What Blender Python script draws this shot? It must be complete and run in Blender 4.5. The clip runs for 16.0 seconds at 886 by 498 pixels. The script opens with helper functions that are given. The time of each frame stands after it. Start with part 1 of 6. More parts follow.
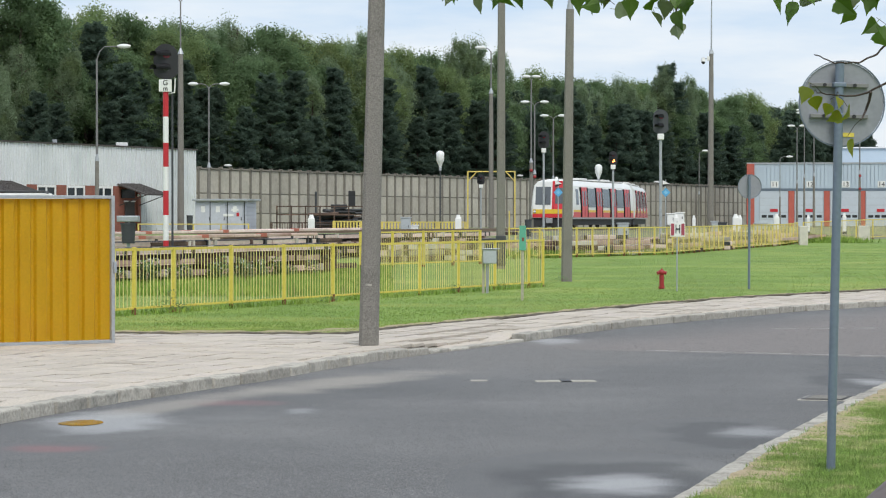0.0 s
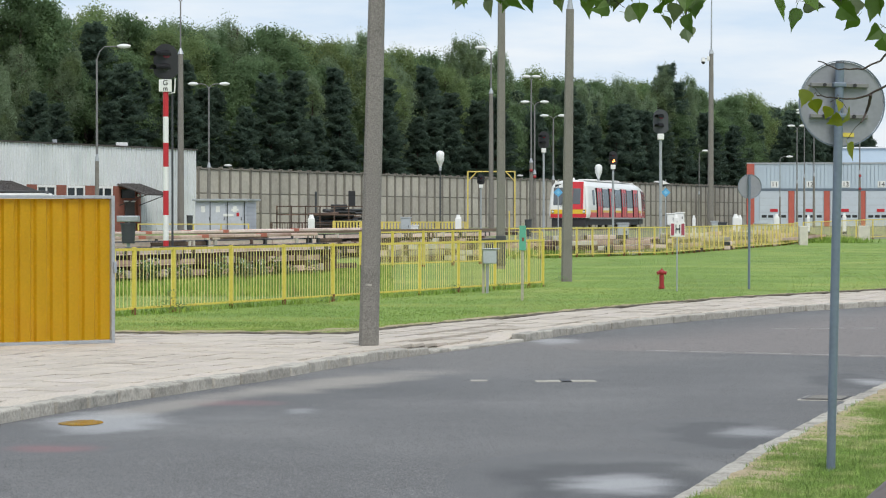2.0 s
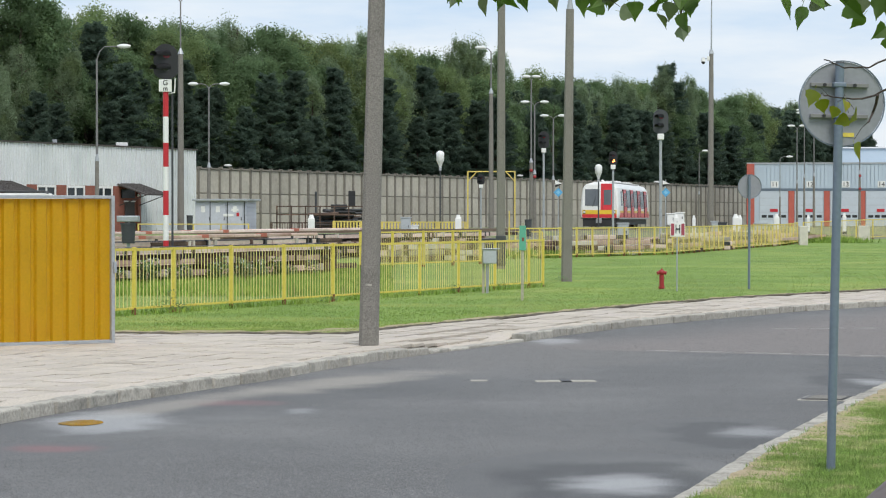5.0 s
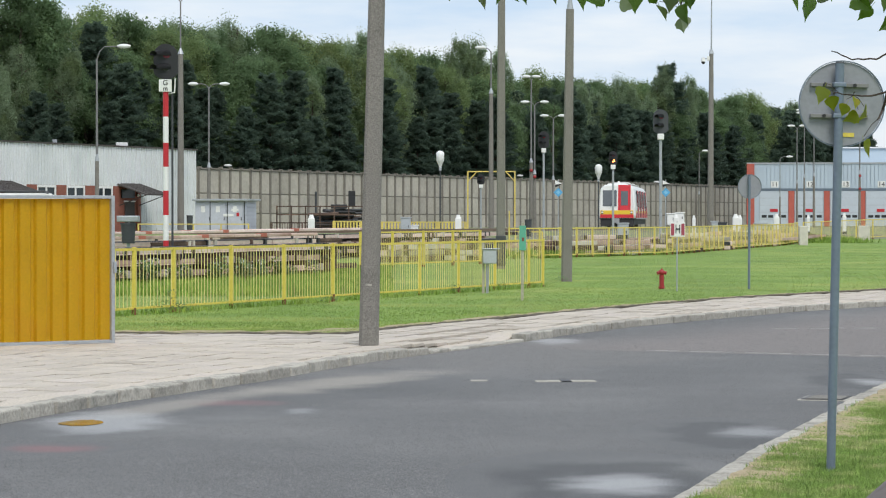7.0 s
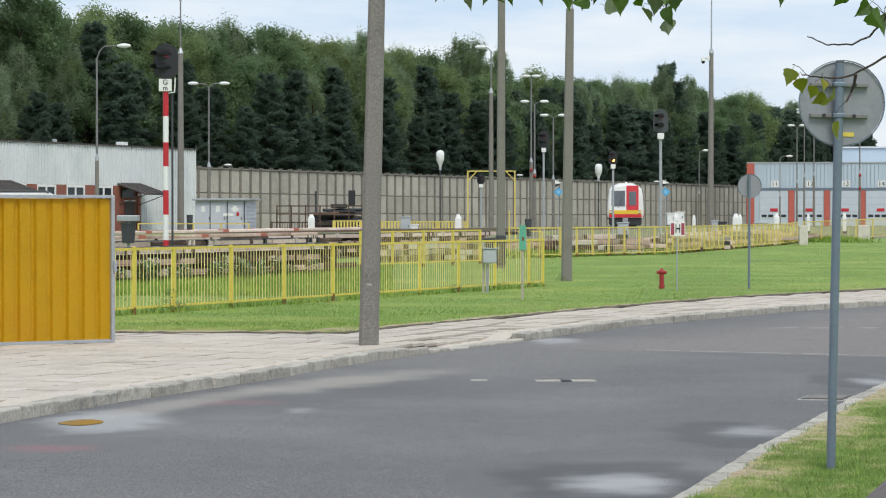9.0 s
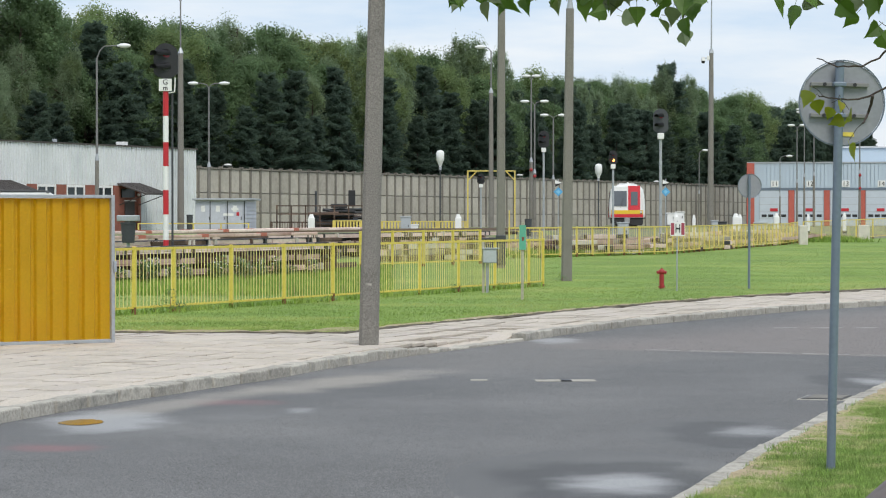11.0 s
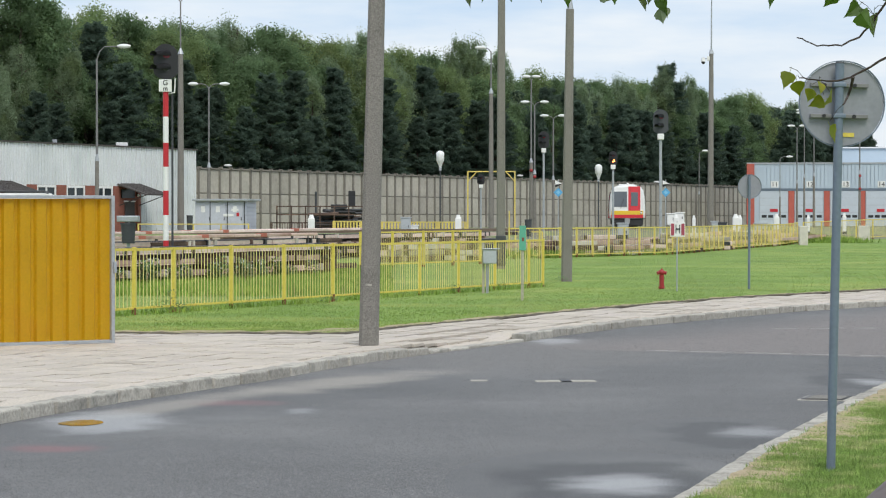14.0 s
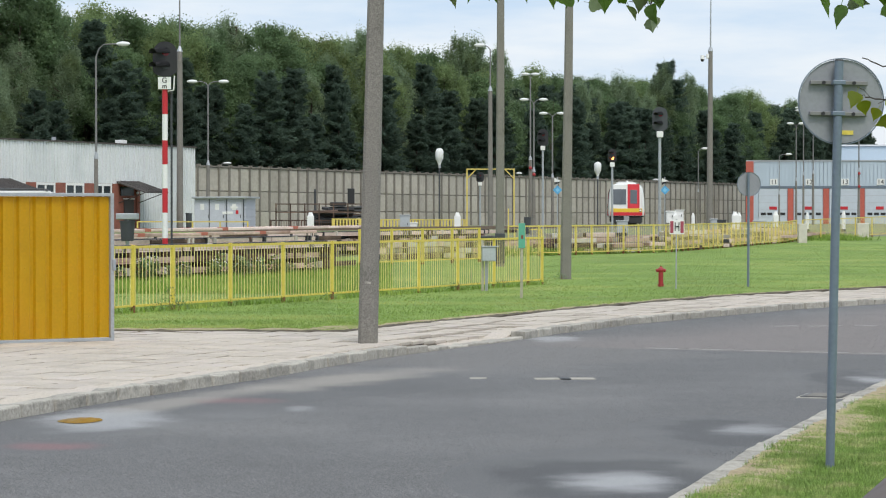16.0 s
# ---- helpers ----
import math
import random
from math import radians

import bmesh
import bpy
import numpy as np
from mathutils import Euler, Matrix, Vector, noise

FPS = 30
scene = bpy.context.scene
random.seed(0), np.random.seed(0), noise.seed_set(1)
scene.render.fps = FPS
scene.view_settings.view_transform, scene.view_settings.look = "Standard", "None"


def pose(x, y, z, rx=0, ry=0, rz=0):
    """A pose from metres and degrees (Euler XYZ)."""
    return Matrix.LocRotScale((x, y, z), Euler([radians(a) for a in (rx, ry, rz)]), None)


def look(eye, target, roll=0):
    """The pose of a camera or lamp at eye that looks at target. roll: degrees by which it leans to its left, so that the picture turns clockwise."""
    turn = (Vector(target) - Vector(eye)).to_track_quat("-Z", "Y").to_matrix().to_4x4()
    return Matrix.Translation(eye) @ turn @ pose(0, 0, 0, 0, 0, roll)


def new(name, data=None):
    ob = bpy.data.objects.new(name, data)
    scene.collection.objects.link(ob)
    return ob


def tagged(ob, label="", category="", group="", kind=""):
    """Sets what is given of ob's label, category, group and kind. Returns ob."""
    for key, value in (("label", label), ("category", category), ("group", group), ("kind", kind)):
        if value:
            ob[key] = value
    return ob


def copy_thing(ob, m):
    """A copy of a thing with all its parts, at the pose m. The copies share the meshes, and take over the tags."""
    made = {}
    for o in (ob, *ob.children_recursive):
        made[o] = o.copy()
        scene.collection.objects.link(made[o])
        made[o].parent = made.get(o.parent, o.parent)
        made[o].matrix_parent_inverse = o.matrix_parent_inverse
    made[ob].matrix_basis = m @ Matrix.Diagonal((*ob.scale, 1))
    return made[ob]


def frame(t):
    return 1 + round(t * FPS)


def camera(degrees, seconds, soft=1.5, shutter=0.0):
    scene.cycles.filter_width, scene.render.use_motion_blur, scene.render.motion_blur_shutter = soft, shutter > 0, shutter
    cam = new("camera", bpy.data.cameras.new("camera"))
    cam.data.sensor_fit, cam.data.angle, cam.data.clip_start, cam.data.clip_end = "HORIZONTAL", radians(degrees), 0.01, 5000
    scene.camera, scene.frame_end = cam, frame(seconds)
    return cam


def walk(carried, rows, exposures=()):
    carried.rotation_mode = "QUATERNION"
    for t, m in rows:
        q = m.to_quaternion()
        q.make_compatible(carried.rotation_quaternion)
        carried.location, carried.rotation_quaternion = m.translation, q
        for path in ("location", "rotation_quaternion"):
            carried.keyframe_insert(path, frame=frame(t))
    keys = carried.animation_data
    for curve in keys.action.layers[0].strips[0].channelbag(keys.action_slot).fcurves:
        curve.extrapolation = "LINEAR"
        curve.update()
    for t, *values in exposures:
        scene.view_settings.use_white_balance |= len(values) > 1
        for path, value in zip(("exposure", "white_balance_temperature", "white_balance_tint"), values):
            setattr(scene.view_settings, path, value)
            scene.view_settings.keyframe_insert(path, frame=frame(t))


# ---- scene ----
cam = camera(19.76, 16.0, soft=1.15)
EYE = (0.0, 0.0, 1.87)


def aim(dx=0.0, dy=0.0):
    """The camera's stand, with a small tremble of the tripod head (minutes of arc, sideways and upward)."""
    return pose(*EYE, 90 - 0.65 + dy / 60, 0, -dx / 60)


SHAKE = [(0, 0, 0), (3.0, 0, 0), (3.5, 0, 1.5), (4.0, 0, 0), (8.0, 0, 0), (8.5, 0, -0.8), (9.0, 0, -0.6), (11.5, 0, -0.8),
         (12.0, 0, 0.8), (12.5, 0, 1.5), (13.0, 0, 0), (13.5, 0, -0.5), (14.0, 0, 0), (14.5, 0, -4.6), (15.0, 0, -0.8),
         (15.5, 0.8, -4.6), (16.0, 1.1, -3.2)]
walk(cam, [(t, aim(dx, dy)) for t, dx, dy in SHAKE], exposures=[(0, 0.0), (16, 0.0)])

# ---- light: a bright, mostly clouded sky ----
world = bpy.data.worlds.new("sky")
scene.world = world
world.use_nodes = True
wn, wl = world.node_tree.nodes, world.node_tree.links
bg = wn["Background"]
sky = wn.new("ShaderNodeTexSky")
sky.sky_type, sky.sun_disc = "NISHITA", False
sky.sun_elevation, sky.sun_rotation = radians(54), radians(163)
sky.air_density, sky.dust_density = 1.0, 1.5
tc, mp, cl = wn.new("ShaderNodeTexCoord"), wn.new("ShaderNodeMapping"), wn.new("ShaderNodeTexNoise")
mp.inputs["Scale"].default_value = (5, 5, 26)
cl.inputs["Scale"].default_value, cl.inputs["Detail"].default_value, cl.inputs["Roughness"].default_value = 1.6, 6, 0.55
ramp = wn.new("ShaderNodeValToRGB")
ramp.color_ramp.elements[0].position, ramp.color_ramp.elements[1].position = 0.34, 0.62
ramp.color_ramp.elements[0].color, ramp.color_ramp.elements[1].color = (0, 0, 0, 1), (1, 1, 1, 1)
mx = wn.new("ShaderNodeMix")
mx.data_type = "RGBA"
mx.inputs["Factor"].default_value = 0.86
cloud = wn.new("ShaderNodeMix")
cloud.data_type = "RGBA"
cloud.inputs["A"].default_value, cloud.inputs["B"].default_value = (6.3, 7.9, 9.9, 1), (9.1, 9.7, 10.4, 1)
wl.new(tc.outputs["Generated"], mp.inputs["Vector"])
wl.new(mp.outputs["Vector"], cl.inputs["Vector"])
wl.new(cl.outputs["Fac"], ramp.inputs["Fac"])
wl.new(ramp.outputs["Color"], cloud.inputs["Factor"])
wl.new(cloud.outputs["Result"], mx.inputs["B"])
wl.new(sky.outputs["Color"], mx.inputs["A"])
wl.new(mx.outputs["Result"], bg.inputs["Color"])
bg.inputs["Strength"].default_value = 0.1
sun = new("sun", bpy.data.lights.new("sun", "SUN"))
sun.data.energy, sun.data.angle, sun.data.color = 2.3, radians(24), (1.0, 0.96, 0.9)
sun.matrix_world = look((8, -26, 38), (0, 0, 0))


# ---- materials ----
def mat(name, color, rough=0.8, metal=0.0, vary=0.18, scale=3.0, bump=0.15, fine=40.0, second=None, patch=0.0, island=0.0,
        per_object=0.0, spec=0.5, grain=1.0):
    """A surface with large stains (scale), fine grain (fine), bump, and a second colour in patches."""
    m = bpy.data.materials.new(name)
    m.use_nodes = True
    n, l = m.node_tree.nodes, m.node_tree.links
    b = n["Principled BSDF"]
    b.inputs["Roughness"].default_value, b.inputs["Metallic"].default_value = rough, metal
    b.inputs["Specular IOR Level"].default_value = spec
    co = n.new("ShaderNodeTexCoord")
    big, small = n.new("ShaderNodeTexNoise"), n.new("ShaderNodeTexNoise")
    big.inputs["Scale"].default_value, big.inputs["Detail"].default_value = scale, 5
    small.inputs["Scale"].default_value, small.inputs["Detail"].default_value = fine, 3
    spot = co.outputs["Object"]
    if per_object:
        # pieces on one mesh take different cuts of the pattern
        own, shift, move = n.new("ShaderNodeObjectInfo"), n.new("ShaderNodeMath"), n.new("ShaderNodeVectorMath")
        shift.operation, shift.inputs[1].default_value = "MULTIPLY", 61.0
        l.new(own.outputs["Random"], shift.inputs[0])
        l.new(spot, move.inputs[0])
        l.new(shift.outputs[0], move.inputs[1])
        spot = move.outputs["Vector"]
    for t in (big, small):
        l.new(spot, t.inputs["Vector"])
    src = None
    base = n.new("ShaderNodeMix")
    base.data_type = "RGBA"
    base.inputs["A"].default_value = (*color, 1)
    base.inputs["B"].default_value = (*(second or color), 1)
    pr = n.new("ShaderNodeMapRange")
    pr.inputs["From Min"].default_value, pr.inputs["From Max"].default_value = 0.62 - patch * 0.35, 0.78 - patch * 0.35
    l.new(big.outputs["Fac"], pr.inputs["Value"])
    l.new(pr.outputs["Result"], base.inputs["Factor"])
    src = base.outputs["Result"]
    add = n.new("ShaderNodeMath")
    add.operation = "MULTIPLY_ADD"
    l.new(small.outputs["Fac"], add.inputs[0])
    add.inputs[1].default_value = grain
    l.new(big.outputs["Fac"], add.inputs[2])
    val = n.new("ShaderNodeMapRange")
    val.inputs["From Min"].default_value, val.inputs["From Max"].default_value = 0.1 + 0.5 * grain, 0.9 + 0.5 * grain
    val.inputs["To Min"].default_value, val.inputs["To Max"].default_value = 1 - vary * 1.5, 1 + vary * 1.5
    l.new(add.outputs[0], val.inputs["Value"])
    out = val.outputs["Result"]
    for amount, kind in ((island, "ShaderNodeNewGeometry"), (per_object, "ShaderNodeObjectInfo")):
        if amount:
            g = n.new(kind)
            r = n.new("ShaderNodeMapRange")
            r.inputs["To Min"].default_value, r.inputs["To Max"].default_value = 1 - amount, 1 + amount
            l.new(g.outputs["Random Per Island" if kind.endswith("Geometry") else "Random"], r.inputs["Value"])
            mul = n.new("ShaderNodeMath")
            mul.operation = "MULTIPLY"
            l.new(out, mul.inputs[0])
            l.new(r.outputs["Result"], mul.inputs[1])
            out = mul.outputs[0]
    hs = n.new("ShaderNodeHueSaturation")
    l.new(src, hs.inputs["Color"])
    l.new(out, hs.inputs["Value"])
    l.new(hs.outputs["Color"], b.inputs["Base Color"])
    if bump:
        bp = n.new("ShaderNodeBump")
        bp.inputs["Strength"].default_value, bp.inputs["Distance"].default_value = bump, 0.02
        l.new(small.outputs["Fac"], bp.inputs["Height"])
        l.new(bp.outputs["Normal"], b.inputs["Normal"])
    return m


def glow(name, color, strength):
    m = mat(name, color, 0.3, bump=0)
    b = m.node_tree.nodes["Principled BSDF"]
    b.inputs["Emission Color"].default_value, b.inputs["Emission Strength"].default_value = (*color, 1), strength
    return m


GRASS = mat("grass", (0.17, 0.265, 0.045), 0.9, vary=0.3, scale=0.22, fine=14, second=(0.22, 0.255, 0.06), patch=0.25, bump=0.6)
BLADE_T = mat("tall_grass_blades", (0.175, 0.285, 0.035), 0.7, vary=0.2, scale=0.5, fine=5, second=(0.26, 0.34, 0.06), patch=0.3, bump=0, island=0.3)
BLADE = mat("grass_blades", (0.185, 0.285, 0.05), 0.7, vary=0.26, scale=0.3, fine=3, second=(0.31, 0.34, 0.1), patch=0.42, bump=0, island=0.22)
BLADE_V = mat("verge_blades", (0.2, 0.31, 0.065), 0.7, vary=0.25, scale=3.2, fine=14, second=(0.36, 0.36, 0.16), patch=0.3, bump=0, island=0.45)
DRY = mat("dry_turf", (0.37, 0.3, 0.185), 0.95, vary=0.28, scale=1.6, fine=22, second=(0.2, 0.22, 0.07), patch=0.35, bump=0.6)
GRAVEL = mat("yard_soil", (0.2, 0.19, 0.13), 0.95, vary=0.3, scale=0.15, fine=3, second=(0.16, 0.21, 0.06), patch=0.5, bump=0.5)
ASPHALT = mat("asphalt", (0.148, 0.149, 0.15), 0.95, spec=0.25, grain=5.0, vary=0.23, scale=0.3, fine=85, second=(0.17, 0.17, 0.168), patch=0.3, bump=0.5)
PALE_DUST = mat("dried_silt", (0.36, 0.35, 0.335), 0.9, vary=0.25, scale=1.5, fine=60, second=(0.25, 0.245, 0.24), patch=0.4, bump=0.3)
MUD_WATER = mat("muddy_water", (0.2, 0.13, 0.03), 0.12, vary=0.1, scale=2, bump=0)
KERB = mat("kerb_concrete", (0.4, 0.375, 0.325), 0.9, grain=1.0, vary=0.26, scale=4.5, fine=30, second=(0.23, 0.22, 0.19), patch=0.32, bump=0.6, per_object=0.14)
SLAB = mat("paving_slab", (0.49, 0.435, 0.365), 0.9, grain=1.5, vary=0.16, scale=1.2, fine=50, second=(0.44, 0.39, 0.345), patch=0.4, bump=0.3, per_object=0.08)
JOINT = mat("joint_sand", (0.13, 0.112, 0.085), 0.95, vary=0.3, scale=2, bump=0.4, second=(0.19, 0.165, 0.125), patch=0.4)
SOIL = mat("dark_soil_edge", (0.1, 0.085, 0.06), 0.95, vary=0.3, scale=3, bump=0.6)
CONCRETE = mat("pole_concrete", (0.21, 0.198, 0.175), 0.9, grain=1.6, vary=0.24, scale=1.5, fine=55, second=(0.18, 0.17, 0.15), patch=0.45, bump=0.5)
WALL_C = mat("wall_concrete", (0.42, 0.39, 0.335), 0.92, vary=0.26, scale=0.25, fine=3, grain=0.5, second=(0.31, 0.29, 0.25), patch=0.4, bump=0.3, per_object=0.14)
RIB_C = mat("wall_rib_concrete", (0.19, 0.175, 0.15), 0.92, vary=0.2, scale=0.4, fine=6, bump=0.3, per_object=0.08)
YELLOW = mat("yellow_paint", (0.66, 0.53, 0.09), 0.55, vary=0.14, scale=2, fine=25, second=(0.6, 0.43, 0.08), patch=0.25, bump=0.08)
YELLOW_D = mat("faded_yellow_paint", (0.66, 0.53, 0.13), 0.6, vary=0.14, scale=0.6, fine=12, second=(0.5, 0.4, 0.13), patch=0.3, bump=0.05)
GATE_Y = mat("yellow_sheet_steel", (0.69, 0.42, 0.011), 0.42, vary=0.08, scale=1.2, fine=30, second=(0.66, 0.38, 0.012), patch=0.3, bump=0.05)
RUST = mat("rust", (0.2, 0.085, 0.035), 0.9, vary=0.3, scale=3, bump=0.3)
GALV = mat("galvanised_steel", (0.4, 0.42, 0.44), 0.45, 0.4, vary=0.12, scale=4, fine=30, bump=0.05)
SIGN_G = mat("grey_sign_back", (0.27, 0.28, 0.30), 0.5, 0.2, vary=0.08, scale=5, fine=30, second=(0.23, 0.24, 0.26), patch=0.3, bump=0.03)
SIGN_POLE = mat("grey_blue_pole_paint", (0.15, 0.19, 0.235), 0.45, 0.2, vary=0.1, scale=3, fine=30, bump=0.05)
WHITE = mat("white_paint", (0.78, 0.78, 0.76), 0.5, vary=0.06, scale=1.5, fine=20, second=(0.66, 0.66, 0.63), patch=0.25, bump=0.03)
RED = mat("red_paint", (0.5, 0.02, 0.03), 0.45, vary=0.1, scale=2, fine=20, bump=0.03)
HYDRANT = mat("hydrant_red", (0.33, 0.025, 0.028), 0.45, vary=0.15, scale=6, fine=40, bump=0.1)
BLACK = mat("black_paint", (0.018, 0.018, 0.02), 0.5, vary=0.2, scale=3, bump=0.05)
DARK = mat("dark_grey_plastic", (0.05, 0.055, 0.06), 0.55, vary=0.15, scale=3, bump=0.05)
GREY = mat("grey_cabinet_paint", (0.4, 0.43, 0.45), 0.55, vary=0.1, scale=2, fine=20, bump=0.04)
CLAD = mat("white_corrugated_cladding", (0.7, 0.72, 0.72), 0.5, 0.1, vary=0.08, scale=0.25, fine=8, second=(0.54, 0.57, 0.57), patch=0.38, bump=0.02)
HALL = mat("pale_blue_cladding", (0.46, 0.54, 0.61), 0.5, 0.1, vary=0.06, scale=0.2, fine=6, bump=0.02)
HALL_R = mat("red_pier_paint", (0.45, 0.11, 0.08), 0.8, vary=0.15, scale=0.6, fine=8, bump=0.1)
BRICK_R = mat("red_brick", (0.25, 0.09, 0.062), 0.9, vary=0.2, scale=1.0, fine=10, bump=0.2)
DOOR_W = mat("white_gate_panel", (0.5, 0.55, 0.6), 0.5, vary=0.06, scale=1, fine=10, bump=0.02)
ROOF_D = mat("dark_roofing", (0.07, 0.062, 0.058), 0.8, vary=0.2, scale=1, fine=10, bump=0.2)
GLASS_D = mat("dark_window_glass", (0.035, 0.045, 0.05), 0.16, vary=0.2, scale=0.8, bump=0, spec=0.35)
T_WHITE = mat("train_white", (0.74, 0.74, 0.72), 0.3, vary=0.04, scale=0.5, fine=8, bump=0)
T_RED = mat("train_red", (0.6, 0.03, 0.04), 0.3, vary=0.06, scale=0.5, fine=8, bump=0)
T_YEL = mat("train_yellow", (0.75, 0.5, 0.04), 0.35, vary=0.05, scale=0.5, fine=8, bump=0)
T_GREY = mat("underframe_and_stack_shade", (0.03, 0.03, 0.032), 0.7, vary=0.2, scale=1, bump=0.1)
RUBBER = mat("black_rubber", (0.014, 0.014, 0.015), 0.95, vary=0.1, scale=2, bump=0, spec=0.08)
T_GLASS = mat("train_window_glass", (0.1, 0.11, 0.12), 0.12, vary=0.15, scale=0.8, bump=0, spec=0.8)
SHED_G = mat("lavender_grey_sheet", (0.5, 0.52, 0.58), 0.5, vary=0.1, scale=0.8, fine=12, second=(0.42, 0.43, 0.47), patch=0.3, bump=0.04)
T_ROOF = mat("train_roof", (0.62, 0.62, 0.6), 0.5, vary=0.1, scale=0.5, bump=0)
T_SILL = mat("train_grey_sill", (0.3, 0.31, 0.32), 0.5, vary=0.1, scale=1, bump=0)
RAIL = mat("rail_steel", (0.2, 0.14, 0.1), 0.5, 0.5, vary=0.2, scale=1, bump=0.1)
SLEEPER = mat("concrete_sleeper", (0.3, 0.27, 0.23), 0.9, vary=0.25, scale=1.5, bump=0.3, per_object=0.2)
PINK = mat("faded_pink_rail_cover", (0.58, 0.42, 0.36), 0.7, vary=0.2, scale=0.5, fine=6, second=(0.32, 0.19, 0.15), patch=0.4, bump=0.1, per_object=0.2)
RAIL_RUST = mat("rusty_rail_stack", (0.085, 0.055, 0.042), 0.9, vary=0.3, scale=0.8, fine=10, second=(0.2, 0.13, 0.1), patch=0.2, bump=0.2, per_object=0.3)
BARK = mat("bark", (0.075, 0.055, 0.04), 0.95, vary=0.3, scale=1.5, fine=12, bump=0.5)
TWIG = mat("twig_bark", (0.05, 0.035, 0.028), 0.85, vary=0.3, scale=20, fine=120, bump=0.4)
# pine and broadleaf colours are lifted and blued to include the haze of distance
PINE = mat("pine_needles", (0.074, 0.114, 0.087), 0.8, spec=0.15, vary=0.25, scale=0.3, fine=1.2, second=(0.092, 0.134, 0.096), patch=0.35, bump=0, island=0.18, per_object=0.28)
BROAD = mat("broad_leaves", (0.125, 0.195, 0.098), 0.75, spec=0.15, vary=0.25, scale=0.3, fine=1.2, second=(0.155, 0.225, 0.112), patch=0.35, bump=0, island=0.18, per_object=0.32)
BIRCH = mat("birch_leaves", (0.225, 0.295, 0.185), 0.75, spec=0.15, vary=0.22, scale=0.3, fine=1.2, second=(0.15, 0.195, 0.08), patch=0.3, bump=0, island=0.2, per_object=0.25)
ASPEN = mat("aspen_leaves", (0.2, 0.27, 0.125), 0.75, spec=0.15, vary=0.22, scale=0.3, fine=1.2, second=(0.19, 0.22, 0.09), patch=0.3, bump=0, island=0.2, per_object=0.25)
BLUE = mat("blue_sign", (0.1, 0.35, 0.6), 0.5, vary=0.08, bump=0)
GREEN_S = mat("green_board", (0.1, 0.36, 0.25), 0.6, vary=0.12, scale=4, bump=0.05)
WOOD = mat("pale_wood", (0.38, 0.36, 0.27), 0.85, vary=0.2, scale=4, fine=40, bump=0.2)
MAST_G = mat("dull_grey_mast", (0.19, 0.19, 0.185), 0.6, 0.1, vary=0.15, scale=2, fine=20, bump=0.05)
LAMP_W = mat("lamp_glass", (0.72, 0.73, 0.72), 0.3, vary=0.05, bump=0)
SIG_RED = glow("lit_red_lens", (1.0, 0.3, 0.08), 5.0)
LENS_R = mat("dark_red_lens", (0.2, 0.01, 0.02), 0.2, vary=0.1, bump=0)


def stain(m, color, x, y, a, b, turn=0.0, soft=0.5, amount=0.8):
    """A stain of an asphalt surface: an uneven ellipse of another colour round (x, y), half axes a, b."""
    n, l = m.node_tree.nodes, m.node_tree.links
    bsdf = n["Principled BSDF"]
    was = bsdf.inputs["Base Color"].links[0].from_socket
    co, mp, ln, nz = n.new("ShaderNodeTexCoord"), n.new("ShaderNodeMapping"), n.new("ShaderNodeVectorMath"), n.new("ShaderNodeTexNoise")
    mp.vector_type = "TEXTURE"
    mp.inputs["Location"].default_value, mp.inputs["Rotation"].default_value = (x, y, 0), (0, 0, radians(turn))
    mp.inputs["Scale"].default_value = (a, b, 1000)
    ln.operation = "LENGTH"
    nz.inputs["Scale"].default_value, nz.inputs["Detail"].default_value = 1.2 / max(a, b) + 0.8, 6
    ad, rg, mxn = n.new("ShaderNodeMath"), n.new("ShaderNodeMapRange"), n.new("ShaderNodeMix")
    ad.operation = "ADD"
    rg.inputs["From Min"].default_value, rg.inputs["From Max"].default_value = 1.5, 1.5 - soft
    rg.inputs["To Max"].default_value = amount
    rg.interpolation_type = "SMOOTHSTEP"
    mxn.data_type = "RGBA"
    grit, depth, tint = n.new("ShaderNodeTexNoise"), n.new("ShaderNodeMapRange"), n.new("ShaderNodeVectorMath")
    grit.inputs["Scale"].default_value, grit.inputs["Detail"].default_value = 85.0, 3
    depth.inputs["From Min"].default_value, depth.inputs["From Max"].default_value = 0.35, 0.65
    depth.inputs["To Min"].default_value, depth.inputs["To Max"].default_value = 0.72, 1.28
    tint.operation = "SCALE"
    tint.inputs[0].default_value = color
    l.new(co.outputs["Object"], grit.inputs["Vector"])
    l.new(grit.outputs["Fac"], depth.inputs["Value"])
    l.new(depth.outputs["Result"], tint.inputs["Scale"])
    l.new(tint.outputs["Vector"], mxn.inputs["B"])
    l.new(co.outputs["Object"], mp.inputs["Vector"])
    l.new(co.outputs["Object"], nz.inputs["Vector"])
    l.new(mp.outputs["Vector"], ln.inputs[0])
    l.new(ln.outputs["Value"], ad.inputs[0])
    l.new(nz.outputs["Fac"], ad.inputs[1])
    l.new(ad.outputs[0], rg.inputs["Value"])
    l.new(rg.outputs["Result"], mxn.inputs["Factor"])
    l.new(was, mxn.inputs["A"])
    l.new(mxn.outputs["Result"], bsdf.inputs["Base Color"])


